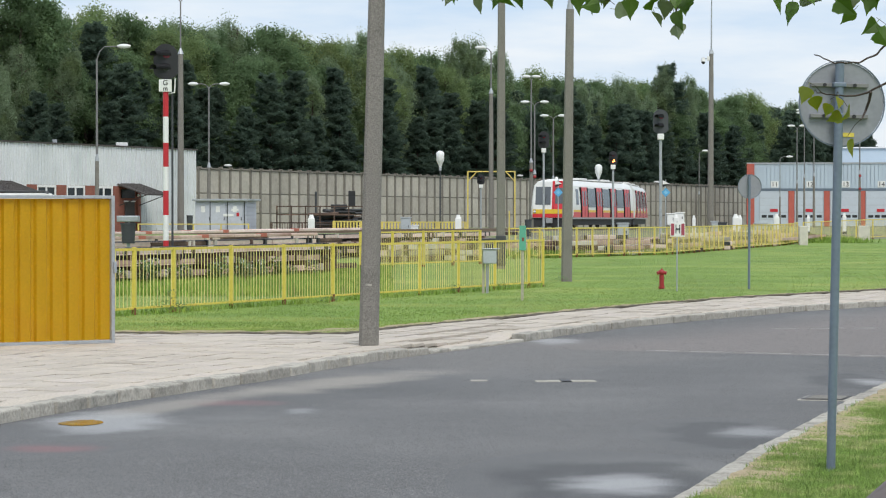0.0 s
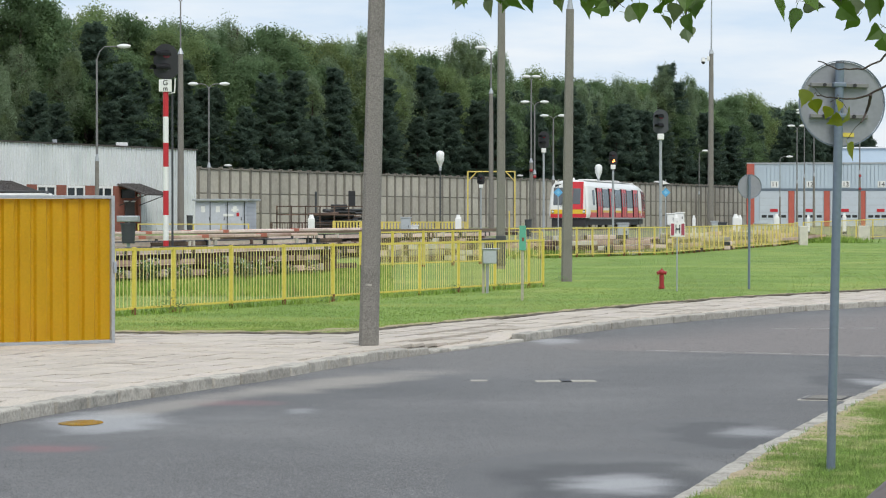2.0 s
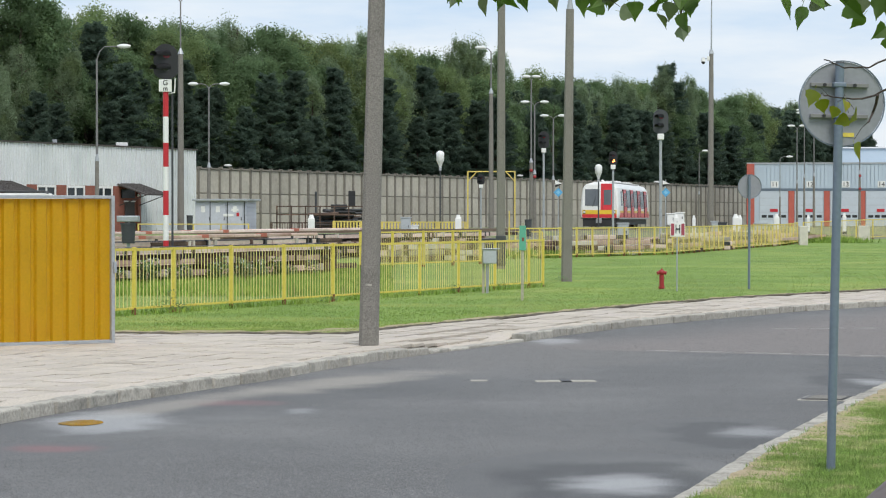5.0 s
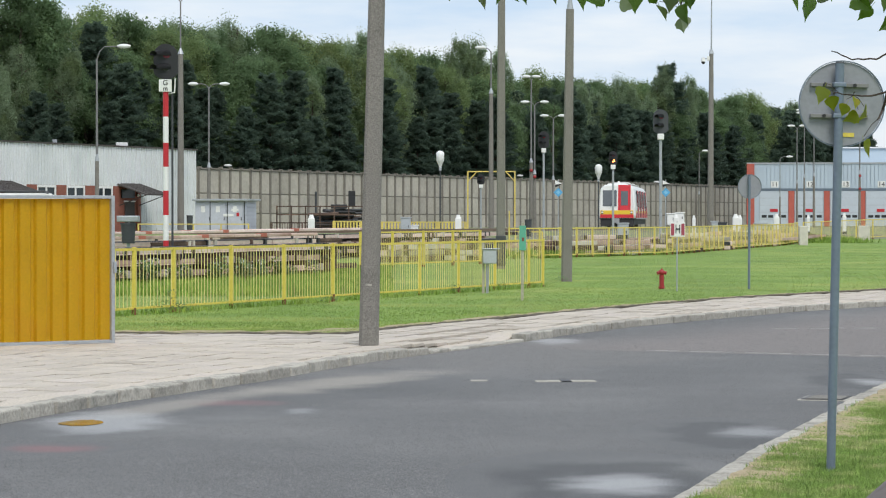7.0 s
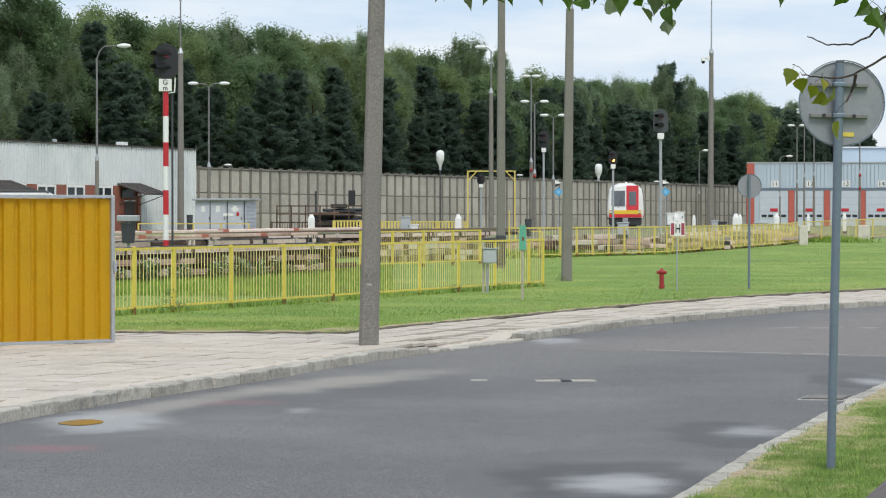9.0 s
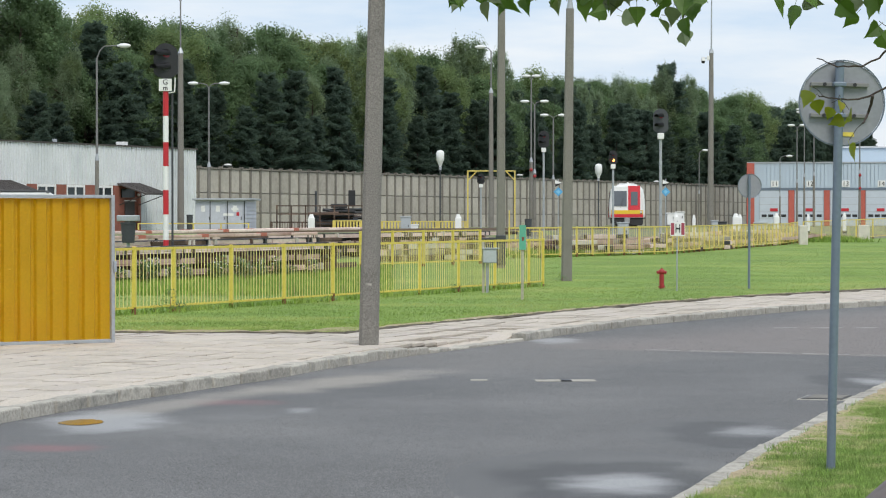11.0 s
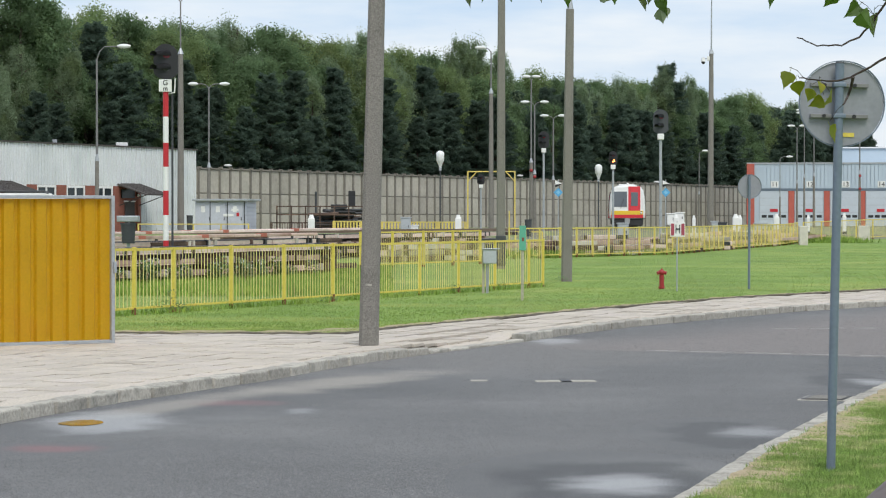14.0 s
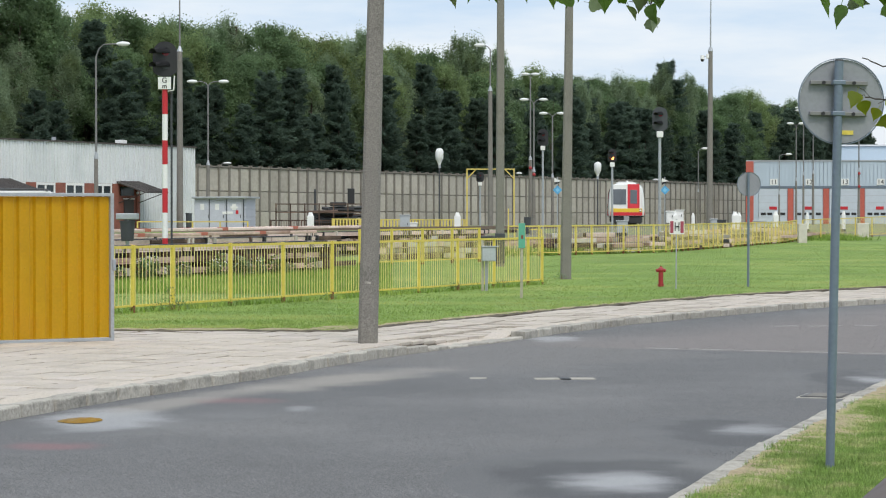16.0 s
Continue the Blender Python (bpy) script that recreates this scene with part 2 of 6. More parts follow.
OLD, SILT, WET, RED_SILT = (0.2, 0.193, 0.185), (0.42, 0.425, 0.43), (0.065, 0.067, 0.072), (0.245, 0.145, 0.15)
SAND = (0.35, 0.325, 0.29)
STAINS = ((OLD, 1.0, 35.5, 6.5, 3.4, 66, 0.6, 0.65), (SAND, -1.2, 29.2, 3.6, 0.8, 64, 0.8, 0.7),
             (SAND, -2.75, 25.6, 3.2, 0.5, 72, 0.8, 0.6), (SILT, -3.15, 23.5, 0.75, 1.6, 0, 0.6, 0.6), (RED_SILT, -3.2, 20.8, 0.55, 0.5, 0, 0.8, 0.7),
             (RED_SILT, -2.1, 26.0, 0.65, 0.6, 0, 0.9, 0.55), (WET, 1.2, 18.2, 0.95, 1.9, 0, 0.35, 0.5), (SILT, 1.27, 18.0, 0.6, 1.0, 0, 0.8, 0.72),
             (WET, 2.5, 22.2, 0.7, 1.5, 0, 0.3, 0.4), (SILT, 2.75, 22.4, 0.5, 0.8, 0, 0.8, 0.5), (WET, 4.75, 29.5, 0.6, 1.7, 0, 0.3, 0.38),
             (SILT, 4.95, 29.4, 0.35, 0.9, 0, 0.8, 0.6), (SILT, 1.75, 39.2, 0.5, 1.3, 0, 0.7, 0.6), (SILT, -1.4, 24.9, 0.22, 0.5, 0, 0.8, 0.35))
for spot in STAINS:
    stain(ASPHALT, *spot)


def older_half(m, color, x, y, turn, amount):
    """Asphalt of another age beyond a straight joint through (x, y) that heads along turn degrees."""
    n, l = m.node_tree.nodes, m.node_tree.links
    bsdf = n["Principled BSDF"]
    was = bsdf.inputs["Base Color"].links[0].from_socket
    co, mp, sp, nz = n.new("ShaderNodeTexCoord"), n.new("ShaderNodeMapping"), n.new("ShaderNodeSeparateXYZ"), n.new("ShaderNodeTexNoise")
    mp.vector_type = "TEXTURE"
    mp.inputs["Location"].default_value, mp.inputs["Rotation"].default_value = (x, y, 0), (0, 0, radians(turn))
    nz.inputs["Scale"].default_value, nz.inputs["Detail"].default_value = 0.9, 5
    l.new(co.outputs["Object"], mp.inputs["Vector"])
    l.new(co.outputs["Object"], nz.inputs["Vector"])
    l.new(mp.outputs["Vector"], sp.inputs["Vector"])
    ad = n.new("ShaderNodeMath")
    ad.operation = "MULTIPLY_ADD"
    ad.inputs[1].default_value = 0.25
    l.new(nz.outputs["Fac"], ad.inputs[0])
    l.new(sp.outputs["Y"], ad.inputs[2])
    rg, fade, mul, mxn = n.new("ShaderNodeMapRange"), n.new("ShaderNodeMapRange"), n.new("ShaderNodeMath"), n.new("ShaderNodeMix")
    rg.inputs["From Min"].default_value, rg.inputs["From Max"].default_value, rg.inputs["To Max"].default_value = 0.12, 0.25, amount
    fade.inputs["From Min"].default_value, fade.inputs["From Max"].default_value = -1.5, 0.8
    mul.operation = "MULTIPLY"
    mxn.data_type = "RGBA"
    mxn.inputs["B"].default_value = (*color, 1)
    l.new(ad.outputs[0], rg.inputs["Value"])
    l.new(sp.outputs["X"], fade.inputs["Value"])
    l.new(rg.outputs["Result"], mul.inputs[0])
    l.new(fade.outputs["Result"], mul.inputs[1])
    l.new(mul.outputs[0], mxn.inputs["Factor"])
    l.new(was, mxn.inputs["A"])
    l.new(mxn.outputs["Result"], bsdf.inputs["Base Color"])


older_half(ASPHALT, (0.222, 0.2, 0.19), 1.75, 36.75, -27, 0.85)


def see_through(m, color, amount):
    """Lets a part of the light shine through thin leaves."""
    n, l = m.node_tree.nodes, m.node_tree.links
    tr, mixs = n.new("ShaderNodeBsdfTranslucent"), n.new("ShaderNodeMixShader")
    tr.inputs["Color"].default_value = (*color, 1)
    mixs.inputs["Fac"].default_value = amount
    l.new(n["Principled BSDF"].outputs["BSDF"], mixs.inputs[1])
    l.new(tr.outputs["BSDF"], mixs.inputs[2])
    l.new(mixs.outputs["Shader"], n["Material Output"].inputs["Surface"])
    return m


see_through(PINE, (0.14, 0.19, 0.135), 0.52)
see_through(BROAD, (0.18, 0.26, 0.12), 0.52)
see_through(BIRCH, (0.26, 0.34, 0.19), 0.52)
see_through(ASPEN, (0.26, 0.34, 0.14), 0.52)


# ---- mesh helpers ----
def box(bm, x0, y0, z0, x1, y1, z1, bevel=0.0):
    m = Matrix.Translation(((x0 + x1) / 2, (y0 + y1) / 2, (z0 + z1) / 2)) @ Matrix.Diagonal((abs(x1 - x0), abs(y1 - y0), abs(z1 - z0), 1))
    r = bmesh.ops.create_cube(bm, size=1, matrix=m)
    if bevel:
        es = list({e for v in r["verts"] for e in v.link_edges})
        bmesh.ops.bevel(bm, geom=es, offset=bevel, segments=2, affect="EDGES", profile=0.5)
    return bm


def tube(bm, a, b, r0, r1=None, n=10, caps=True):
    """A tapered round bar from a to b."""
    a, b = Vector(a), Vector(b)
    r1 = r0 if r1 is None else r1
    q = (b - a).to_track_quat("Z", "Y").to_matrix().to_4x4()
    bmesh.ops.create_cone(bm, cap_ends=caps, segments=n, radius1=r0, radius2=r1, depth=(b - a).length,
                          matrix=Matrix.Translation((a + b) / 2) @ q)
    return bm


def pipe(bm, pts, r, n=8):
    """One bent round bar through points; r: its radius, or one for each point."""
    pts = [Vector(p) for p in pts]
    rs = list(r) if isinstance(r, (list, tuple)) else [r] * len(pts)
    rings = []
    for i, p in enumerate(pts):
        d = (pts[min(i + 1, len(pts) - 1)] - pts[max(i - 1, 0)]).normalized()
        u = d.orthogonal().normalized() if not rings else (side - d * side.dot(d)).normalized()
        side, v = u, d.cross(u)
        rings.append([bm.verts.new(p + (u * math.cos(6.2832 * k / n) + v * math.sin(6.2832 * k / n)) * rs[i]) for k in range(n)])
    for a, b in zip(rings, rings[1:]):
        for k in range(n):
            bm.faces.new((a[k], a[(k + 1) % n], b[(k + 1) % n], b[k]))
    bm.faces.new(list(reversed(rings[0])))
    bm.faces.new(rings[-1])
    return bm


def ball(bm, c, rx, ry, rz, n=12):
    bmesh.ops.create_uvsphere(bm, u_segments=n, v_segments=max(6, n // 2), radius=1,
                              matrix=Matrix.Translation(c) @ Matrix.Diagonal((rx, ry, rz, 1)))
    return bm


def cyl(x, y, z0, z1, r0, r1=None, n=12):
    return tube(bmesh.new(), (x, y, z0), (x, y, z1), r0, r1, n)


def bx(*a, **k):
    return box(bmesh.new(), *a, **k)


def part(name, bm, material, parent=None, label="", smooth=False):
    me = bpy.data.meshes.new(name)
    bmesh.ops.recalc_face_normals(bm, faces=bm.faces)
    bm.to_mesh(me)
    bm.free()
    me.materials.append(material)
    if smooth:
        for p in me.polygons:
            p.use_smooth = True
        me.set_sharp_from_angle(angle=radians(38))
    ob = new(name, me)
    ob.parent = parent
    if label:
        tagged(ob, label)
    return ob


def thing(name, m, label, category, group="", kind=""):
    ob = new(name)
    ob.matrix_world = m
    return tagged(ob, label, category, group, kind)


def share(name, ob, m, parent):
    """Another piece on the same mesh."""
    o = new(name, ob.data)
    o.parent = parent
    o.matrix_basis = m
    return o


def lerp(table, u):
    """Straight interpolation in rows of (u, v); goes on straight past both ends."""
    for i in range(len(table) - 1):
        if u <= table[i + 1][0] or i == len(table) - 2:
            (a, p), (b, q) = table[i], table[i + 1]
            return p + (q - p) * (u - a) / (b - a)


def grade(y):
    """Height of the land over the carriageway; it climbs gently to the yard and is level beyond."""
    rows = [(-100, 0.1), (0, 0.11), (44, 0.12), (66, 0.14), (95, 0.30), (120, 0.37), (146, 0.43), (165, 0.82), (174, 0.95), (215, 1.03), (230, 1.05), (900, 1.05)]
    return lerp(rows, y)


# ---- ground, road, kerbs, pavement ----
FAR_KERB = [(-12, -8), (-5.2, 19.2), (-4.1, 23.5), (-3.4, 26.0), (-2.57, 28.4), (-2.1, 29.7), (-1.6, 31.6), (-0.93, 33.8), (0.13, 36.5), (1.13, 39.0),
            (1.89, 41.25), (3.34, 44.8), (5.5, 48.9), (7.11, 51.9), (9.65, 55.4), (14, 61), (30, 84), (60, 122)]
NEAR_KERB = [(-12, -31), (-2.76, 1.5), (1.68, 17.1), (2.43, 19.9), (3.24, 22.6), (4.2, 25.9), (5.23, 29.2), (7.6, 35.6), (12.1, 46), (30, 74), (60, 112)]
LAWN_EDGE = [(-40, 40.2), (-5.2, 39.3), (-1.5, 39.1), (-0.77, 41.2), (1.18, 45.8), (3.59, 51.2), (6.55, 57.1), (11.1, 63.7), (30, 92), (60, 130)]


def dip(x):
    """How far the kerb and the pavement beside it sink at the dropped crossing."""
    u = min((x + 0.75) / 0.85, (1.3 - x) / 0.3, 1.0)
    return 0.0 if u <= 0 else 0.085 * u * u * (3 - 2 * u)


def sheet(name, material, label, category, xs, low, high, height, rows, kind="structure", thick=0.0):
    """A strip of land between two lines y = low(x) and y = high(x)."""
    bm = bmesh.new()
    grid = []
    for x in xs:
        a, b = low(x), high(x)
        grid.append([bm.verts.new((x, a + (b - a) * r, height(x, a + (b - a) * r))) for r in rows])
    for i in range(len(xs) - 1):
        for j in range(len(rows) - 1):
            bm.faces.new((grid[i][j], grid[i + 1][j], grid[i + 1][j + 1], grid[i][j + 1]))
    ob = part(name, bm, material, smooth=True)
    return tagged(ob, label, category, kind=kind)


def span(a, b, step):
    n = max(1, round((b - a) / step))
    return [a + (b - a) * i / n for i in range(n + 1)]


def far_kerb(x):
    return lerp(FAR_KERB, x)


def near_kerb(x):
    return lerp(NEAR_KERB, x)


def lawn_edge(x):
    return lerp(LAWN_EDGE, x)


def lawn_back(x):
    return lerp([(-90, 101), (2.6, 101), (4.3, 104), (9.8, 112), (20.9, 150), (60, 205)], x)


EVEN = [i / 10 for i in range(11)]
sheet("ground", GRAVEL, "open yard land of soil and thin grass", "ground", span(-900, 900, 60), lambda x: -300, lambda x: 2600,
      lambda x, y: -0.35 if y < 40 else min(1.02, grade(y) - (0.15 if y < 100 else 0.03)), [0, 0.1, 0.117, 0.12, 0.13, 0.1379, 0.1448, 0.1538, 0.1603, 0.1634, 0.17, 0.18, 0.2, 0.25, 0.5, 1])
sheet("road", ASPHALT, "worn grey asphalt road on a gentle bend", "road", span(-12, 60, 0.5), near_kerb, far_kerb,
      lambda x, y: 0.0, EVEN)
sheet("pavement", JOINT, "sandy joints of a slab pavement beside the road", "pavement", span(-12, 60, 0.5), far_kerb, lawn_edge,
      lambda x, y: 0.095 - 1.15 * dip(x) * max(0.0, 1 - (y - far_kerb(x)) / 4.8), [0, 0.05, 0.1, 0.15, 0.2, 0.25, 0.3, 0.35, 0.4, 0.5, 0.75, 1])
sheet("lawn", GRASS, "mown green lawn behind the pavement", "lawn", span(-90, 60, 1.0), lawn_edge, lawn_back,
      lambda x, y: grade(y) - 0.01 + 0.015 * noise.noise((x * 0.3, y * 0.3, 3)), [i / 40 for i in range(41)])
sheet("verge", GRASS, "green roadside verge behind the kerb", "grass", span(-12, 60, 0.5), lambda x: -60, lambda x: near_kerb(x) - 0.62,
      lambda x, y: 0.08 + 0.02 * noise.noise((x, y, 7)), [0, 0.3, 0.6, 0.7, 0.75, 0.8, 0.83, 0.86, 0.9, 0.93, 0.96, 0.98, 1])


def along(line, a, b, step):
    """Even steps along a line of plan points between x = a and x = b: place and heading."""
    pts, x = [], a
    while x < b:
        y, d = lerp(line, x), 1e-3
        h = math.atan2(lerp(line, x + d) - y, d)
        pts.append((x, y, h))
        x += step * math.cos(h)
    return pts


def kerb_run(name, label, line, a, b, step, side, top, depth, wear):
    """A row of kerb stones; side is +1 where the stones lie beyond the line."""
    root = tagged(new(name), label, "kerb", kind="structure")
    meshes = []
    for k in range(5):
        bm = bx(0.02, -side * 0.08 * wear, -0.15, step - 0.02 - 0.006 * (k % 3), side * depth, top, bevel=0.018)
        bmesh.ops.subdivide_edges(bm, edges=[e for e in bm.edges if e.calc_length() > 0.3], cuts=5)
        for v in bm.verts:
            v.co += Vector((0, 0.022, 0.018)) * wear * noise.noise(v.co * 2.6 + Vector((k * 9, 0, 0)))
        ob = part("kerb_stone", bm, KERB, root)
        meshes.append(ob)
    for i, (x, y, h) in enumerate(along(line, a, b, step)):
        m = pose(x, y, 0.006 * noise.noise((x, y, 1)) - (dip(x + 0.15) if wear > 0.5 else 0), random.uniform(-1.5, 1.5) * wear, 0, math.degrees(h) + random.uniform(-0.6, 0.6) * wear)
        if i < 5:
            meshes[i].matrix_basis = m
        else:
            share("kerb_stone", meshes[i % 5], m, root)
    return root


kerb_run("kerb_far", "weathered pale concrete kerb along the pavement", FAR_KERB, -6.5, 16, 0.78, 1, 0.12, 0.15, 1.0)
kerb_run("kerb_near", "low concrete kerb along the grass verge", NEAR_KERB, 0.2, 13, 0.8, -1, 0.07, 0.16, 0.35)


# ---- great concrete wall behind the yard ----
def yard_wall():
    """Precast panels between ribs; runs back to the right."""
    a, d = Vector((-60, 163.0)), Vector((0.444, 0.896))
    top, n, step = 6.75, 138, 1.9
    root = tagged(new("wall_back"), "tall grey precast concrete yard wall with ribs", "wall", kind="structure")
    core = part("wall_core", bx(0, 0.06, 0.5, n * step, 0.3, top - 0.12), RIB_C, root)
    panel = bx(0.15, -0.02, 0.6, step - 0.15, 0.07, 0.0 + 2.45, bevel=0.02)
    panel = part("panel", panel, WALL_C, root)
    upper = part("panel", bx(0.16, 0.0, 2.55 + 1.9, step - 0.16, 0.07, top - 0.15, bevel=0.02), WALL_C, root)
    middle = part("panel", bx(0.16, 0.0, 2.5 + 0.05, step - 0.16, 0.07, 4.35, bevel=0.02), WALL_C, root)
    rib = part("rib", bx(-0.12, -0.1, 0.5, 0.12, 0.07, top), RIB_C, root)
    block = part("coping_block", bx(-0.09, -0.3, top - 0.02, 0.09, 0.1, top + 0.16), RIB_C, root)
    cap = part("coping", bx(0, -0.1, top - 0.1, n * step, 0.34, top + 0.04), RIB_C, root)
    for i in range(1, n):
        m = pose(i * step, random.uniform(-0.01, 0.01), 0)
        if i > 14:
            share("panel", panel, m, root)
            share("panel", upper, m, root)
            share("panel", middle, m, root)
        share("rib", rib, m, root)
        if i > 14:
            share("coping_block", block, m, root)
    root.matrix_world = pose(a.x, a.y, 0, 0, 0, math.degrees(math.atan2(d.y, d.x)))


yard_wall()


# ---- white workshop ----
def workshop():
    w = thing("workshop_building", pose(-17.5, 180, grade(180), 0, 0, math.degrees(math.atan2(0.888, 0.46)) + 180),
              "long white corrugated workshop with red brick base", "building")
    # x runs along the facade away from its corner, y points into the view side
    L, D, H = 60, 16, 5.85
    part("wall", bx(0.05, -D, 0, L, -0.08, H - 0.1), BRICK_R, w, "red brick wall")
    bm = bmesh.new()
    n = int(L / 0.30)
    for i in range(n):
        x = i * 0.30
        low = 0.0 if x < 7.0 else 3.2
        box(bm, x, -0.1, low, x + 0.17, 0.03, H)
        box(bm, x + 0.17, -0.1, low, x + 0.30, -0.01, H)
    part("cladding", bm, CLAD, w, "white corrugated steel cladding")
    bm = bmesh.new()
    for i in range(50):
        box(bm, -0.06, -i * 0.3 - 0.2, 0, 0.05, -i * 0.3, H)
    part("end_cladding", bm, CLAD, w)
    part("roof", bx(-0.1, -D - 0.2, H, L, 0.12, H + 0.09), ROOF_D, w, "dark flat roof edge")
    part("roof_vent", bx(4.9, -3, H, 5.5, -2.4, H + 0.45, bevel=0.03), WHITE, w, "small pale roof vent")
    part("roof_vent", cyl(14, -2, H, H + 0.4, 0.15), GALV, w)
    for i in range(9):
        x = 10.2 + i * 3.2
        win = part("window", bx(x, -0.1, 2.2, x + 2.1, -0.02, 3.18), GLASS_D, w)
        fr = bmesh.new()
        for u in (x, x + 0.97, x + 1.94):
            box(fr, u, -0.05, 2.2, u + 0.16, 0.02, 3.18)
        box(fr, x, -0.05, 3.03, x + 2.1, 0.025, 3.19)
        box(fr, x, -0.05, 2.14, x + 2.1, 0.05, 2.22)
        part("frame", fr, WHITE, win, "white window frame")
        part("brick_pier", bx(x + 2.12, -0.1, 0, x + 3.18, 0.06, 3.19, bevel=0.01), BRICK_R, w, "brown-red brick pier")
    part("brick_pier", bx(9.55, -0.1, 0, 10.15, 0.1, 3.19, bevel=0.01), BRICK_R, w, "brown-red brick pier")
    part("brick_pier", bx(6.95, -0.1, 0, 7.25, 0.06, 3.19, bevel=0.01), BRICK_R, w, "brown-red brick pier")
    for x0, x1 in ((7.1, 9.5), (21.5, 25.0)):
        bm = bx(x0 - 0.15, 0.0, 0, x1 + 0.2, 2.5, 0.09)
        for k in range(int((x1 - x0 + 0.2) / 0.22)):
            box(bm, x0 - 0.1 + k * 0.22, 0.0, 0.085, x0 + k * 0.22, 2.49, 0.125)
        bmesh.ops.rotate(bm, verts=bm.verts, cent=(0, 0, 0), matrix=Matrix.Rotation(radians(-17), 3, "X"))
        bmesh.ops.translate(bm, verts=bm.verts, vec=(0, -0.05, 3.3))
        part("canopy", bm, ROOF_D, w, "brown ribbed sloping canopy over the door")
        for u in (x0 + 0.05, x1 - 0.05):
            part("canopy_strut", tube(bmesh.new(), (u, 0.02, 1.9), (u, 2.2, 2.6), 0.03), ROOF_D, w)
        d = part("door", bx(x0 + 0.5, -0.12, 0, x0 + 1.6, 0.0, 2.15), ROOF_D, w, "dark brown door")
        part("door_frame", bx(x0 + 0.42, -0.1, 2.15, x0 + 1.68, 0.03, 2.23), WHITE, d)
        part("fanlight", bx(x0 + 0.5, -0.1, 2.4, x0 + 2.0, 0.01, 3.0), GLASS_D, w)
        part("door_lamp", ball(bmesh.new(), (x0 + 0.25, 0.12, 2.6), 0.1, 0.1, 0.1), LAMP_W, w)
    return w


workshop()


# ---- depot hall with numbered gates ----
def word(text, size, m, material, parent, name="numeral"):
    cu = bpy.data.curves.new(name, "FONT")
    cu.body, cu.size, cu.extrude, cu.align_x, cu.align_y = text, size, 0.01, "CENTER", "CENTER"
    ob = new(name, cu)
    me = bpy.data.meshes.new_from_object(ob)
    bpy.data.objects.remove(ob)
    me.materials.append(material)
    o = new(name, me)
    o.parent = parent
    o.matrix_basis = m
    return o


def depot_hall():
    y, z = 335.0, 1.05
    w = thing("depot_hall", pose(40.1, y, z, 0, 0, -7), "large pale blue depot hall with numbered gates", "building")
    L = 62.0
    part("wall", bx(0, 0.3, 0, L, 30, 8.2), HALL, w, "pale blue clad wall")
    bm = bmesh.new()
    for i in range(int(L / 0.5)):
        box(bm, i * 0.5 + 0.03, 0.18, 5.0, i * 0.5 + 0.47, 0.3, 8.2)
    part("cladding", bm, HALL, w)
    part("parapet", bx(-0.1, 0.1, 8.2, L, 0.5, 8.4), GALV, w)
    part("band", bx(0, 0.12, 4.68, L, 0.3, 4.98), SIGN_POLE, w, "dark line over the gates")
    part("corner_pier", bx(-0.1, 0.05, 0, 0.9, 0.6, 8.25), HALL_R, w, "red corner pier")
    part("clerestory", bx(12.8, 14.0, 8.0, L, 28, 10.65), HALL, w)
    for i in range(6):
        bm = bmesh.new()
        for k in range(8):
            tube(bm, (12.8 + i * 8.5, 13.9 + k * 0.01, 10.65), (20.5 + i * 8.5, 13.9 + k * 0.01, 10.65), 0.15, 0.15, 8)
        part("roof_light", bm, GALV, w)
    for i in range(12):
        x = 1.55 + i * 4.62
        g = part("gate", bx(x, 0.16, 0.0, x + 3.75, 0.32, 4.66, bevel=0.03), DOOR_W, w, "white sectional gate")
        for k in range(1, 5):
            part("gate_joint", bx(x, 0.15, k * 0.93 - 0.02, x + 3.75, 0.2, k * 0.93 + 0.02), GALV, g)
        for k in range(4):
            part("gate_window", bx(x + 0.3 + k * 0.85, 0.13, 1.15, x + 0.95 + k * 0.85, 0.2, 1.5, bevel=0.02), BLACK, g)
        part("red_plate", bx(x + 1.4, 0.12, 1.9, x + 2.4, 0.2, 2.3), RED, g, "small red plate")
        part("pier", bx(x + 3.8, 0.08, 0, x + 4.55, 0.4, 4.66), HALL_R, w, "red brick pier")
        pl = part("number_plate_panel", bx(x + 1.5, 0.12, 5.1, x + 2.5, 0.2, 5.95), T_WHITE, w, "pale gate number panel")
        for u, digit in zip((1.78, 2.22), str(11 + i)):
            word(digit, 0.85, pose(x + u, 0.1, 5.5, 90), BLACK, pl)
    return w


depot_hall()

# muddy puddle in the gutter
bm = bmesh.new()
bm.faces.new([bm.verts.new((-3.33 + (0.2 + 0.04 * noise.noise((i * 0.9, 0.3, 0))) * math.cos(i * 0.2618), 23.4 + (0.34 + 0.08 * noise.noise((i * 0.9, 0.7, 2))) * math.sin(i * 0.2618), 0.005))
              for i in range(24)])
tagged(part("puddle", bm, MUD_WATER), "small brown muddy puddle in the gutter", "puddle", kind="structure")


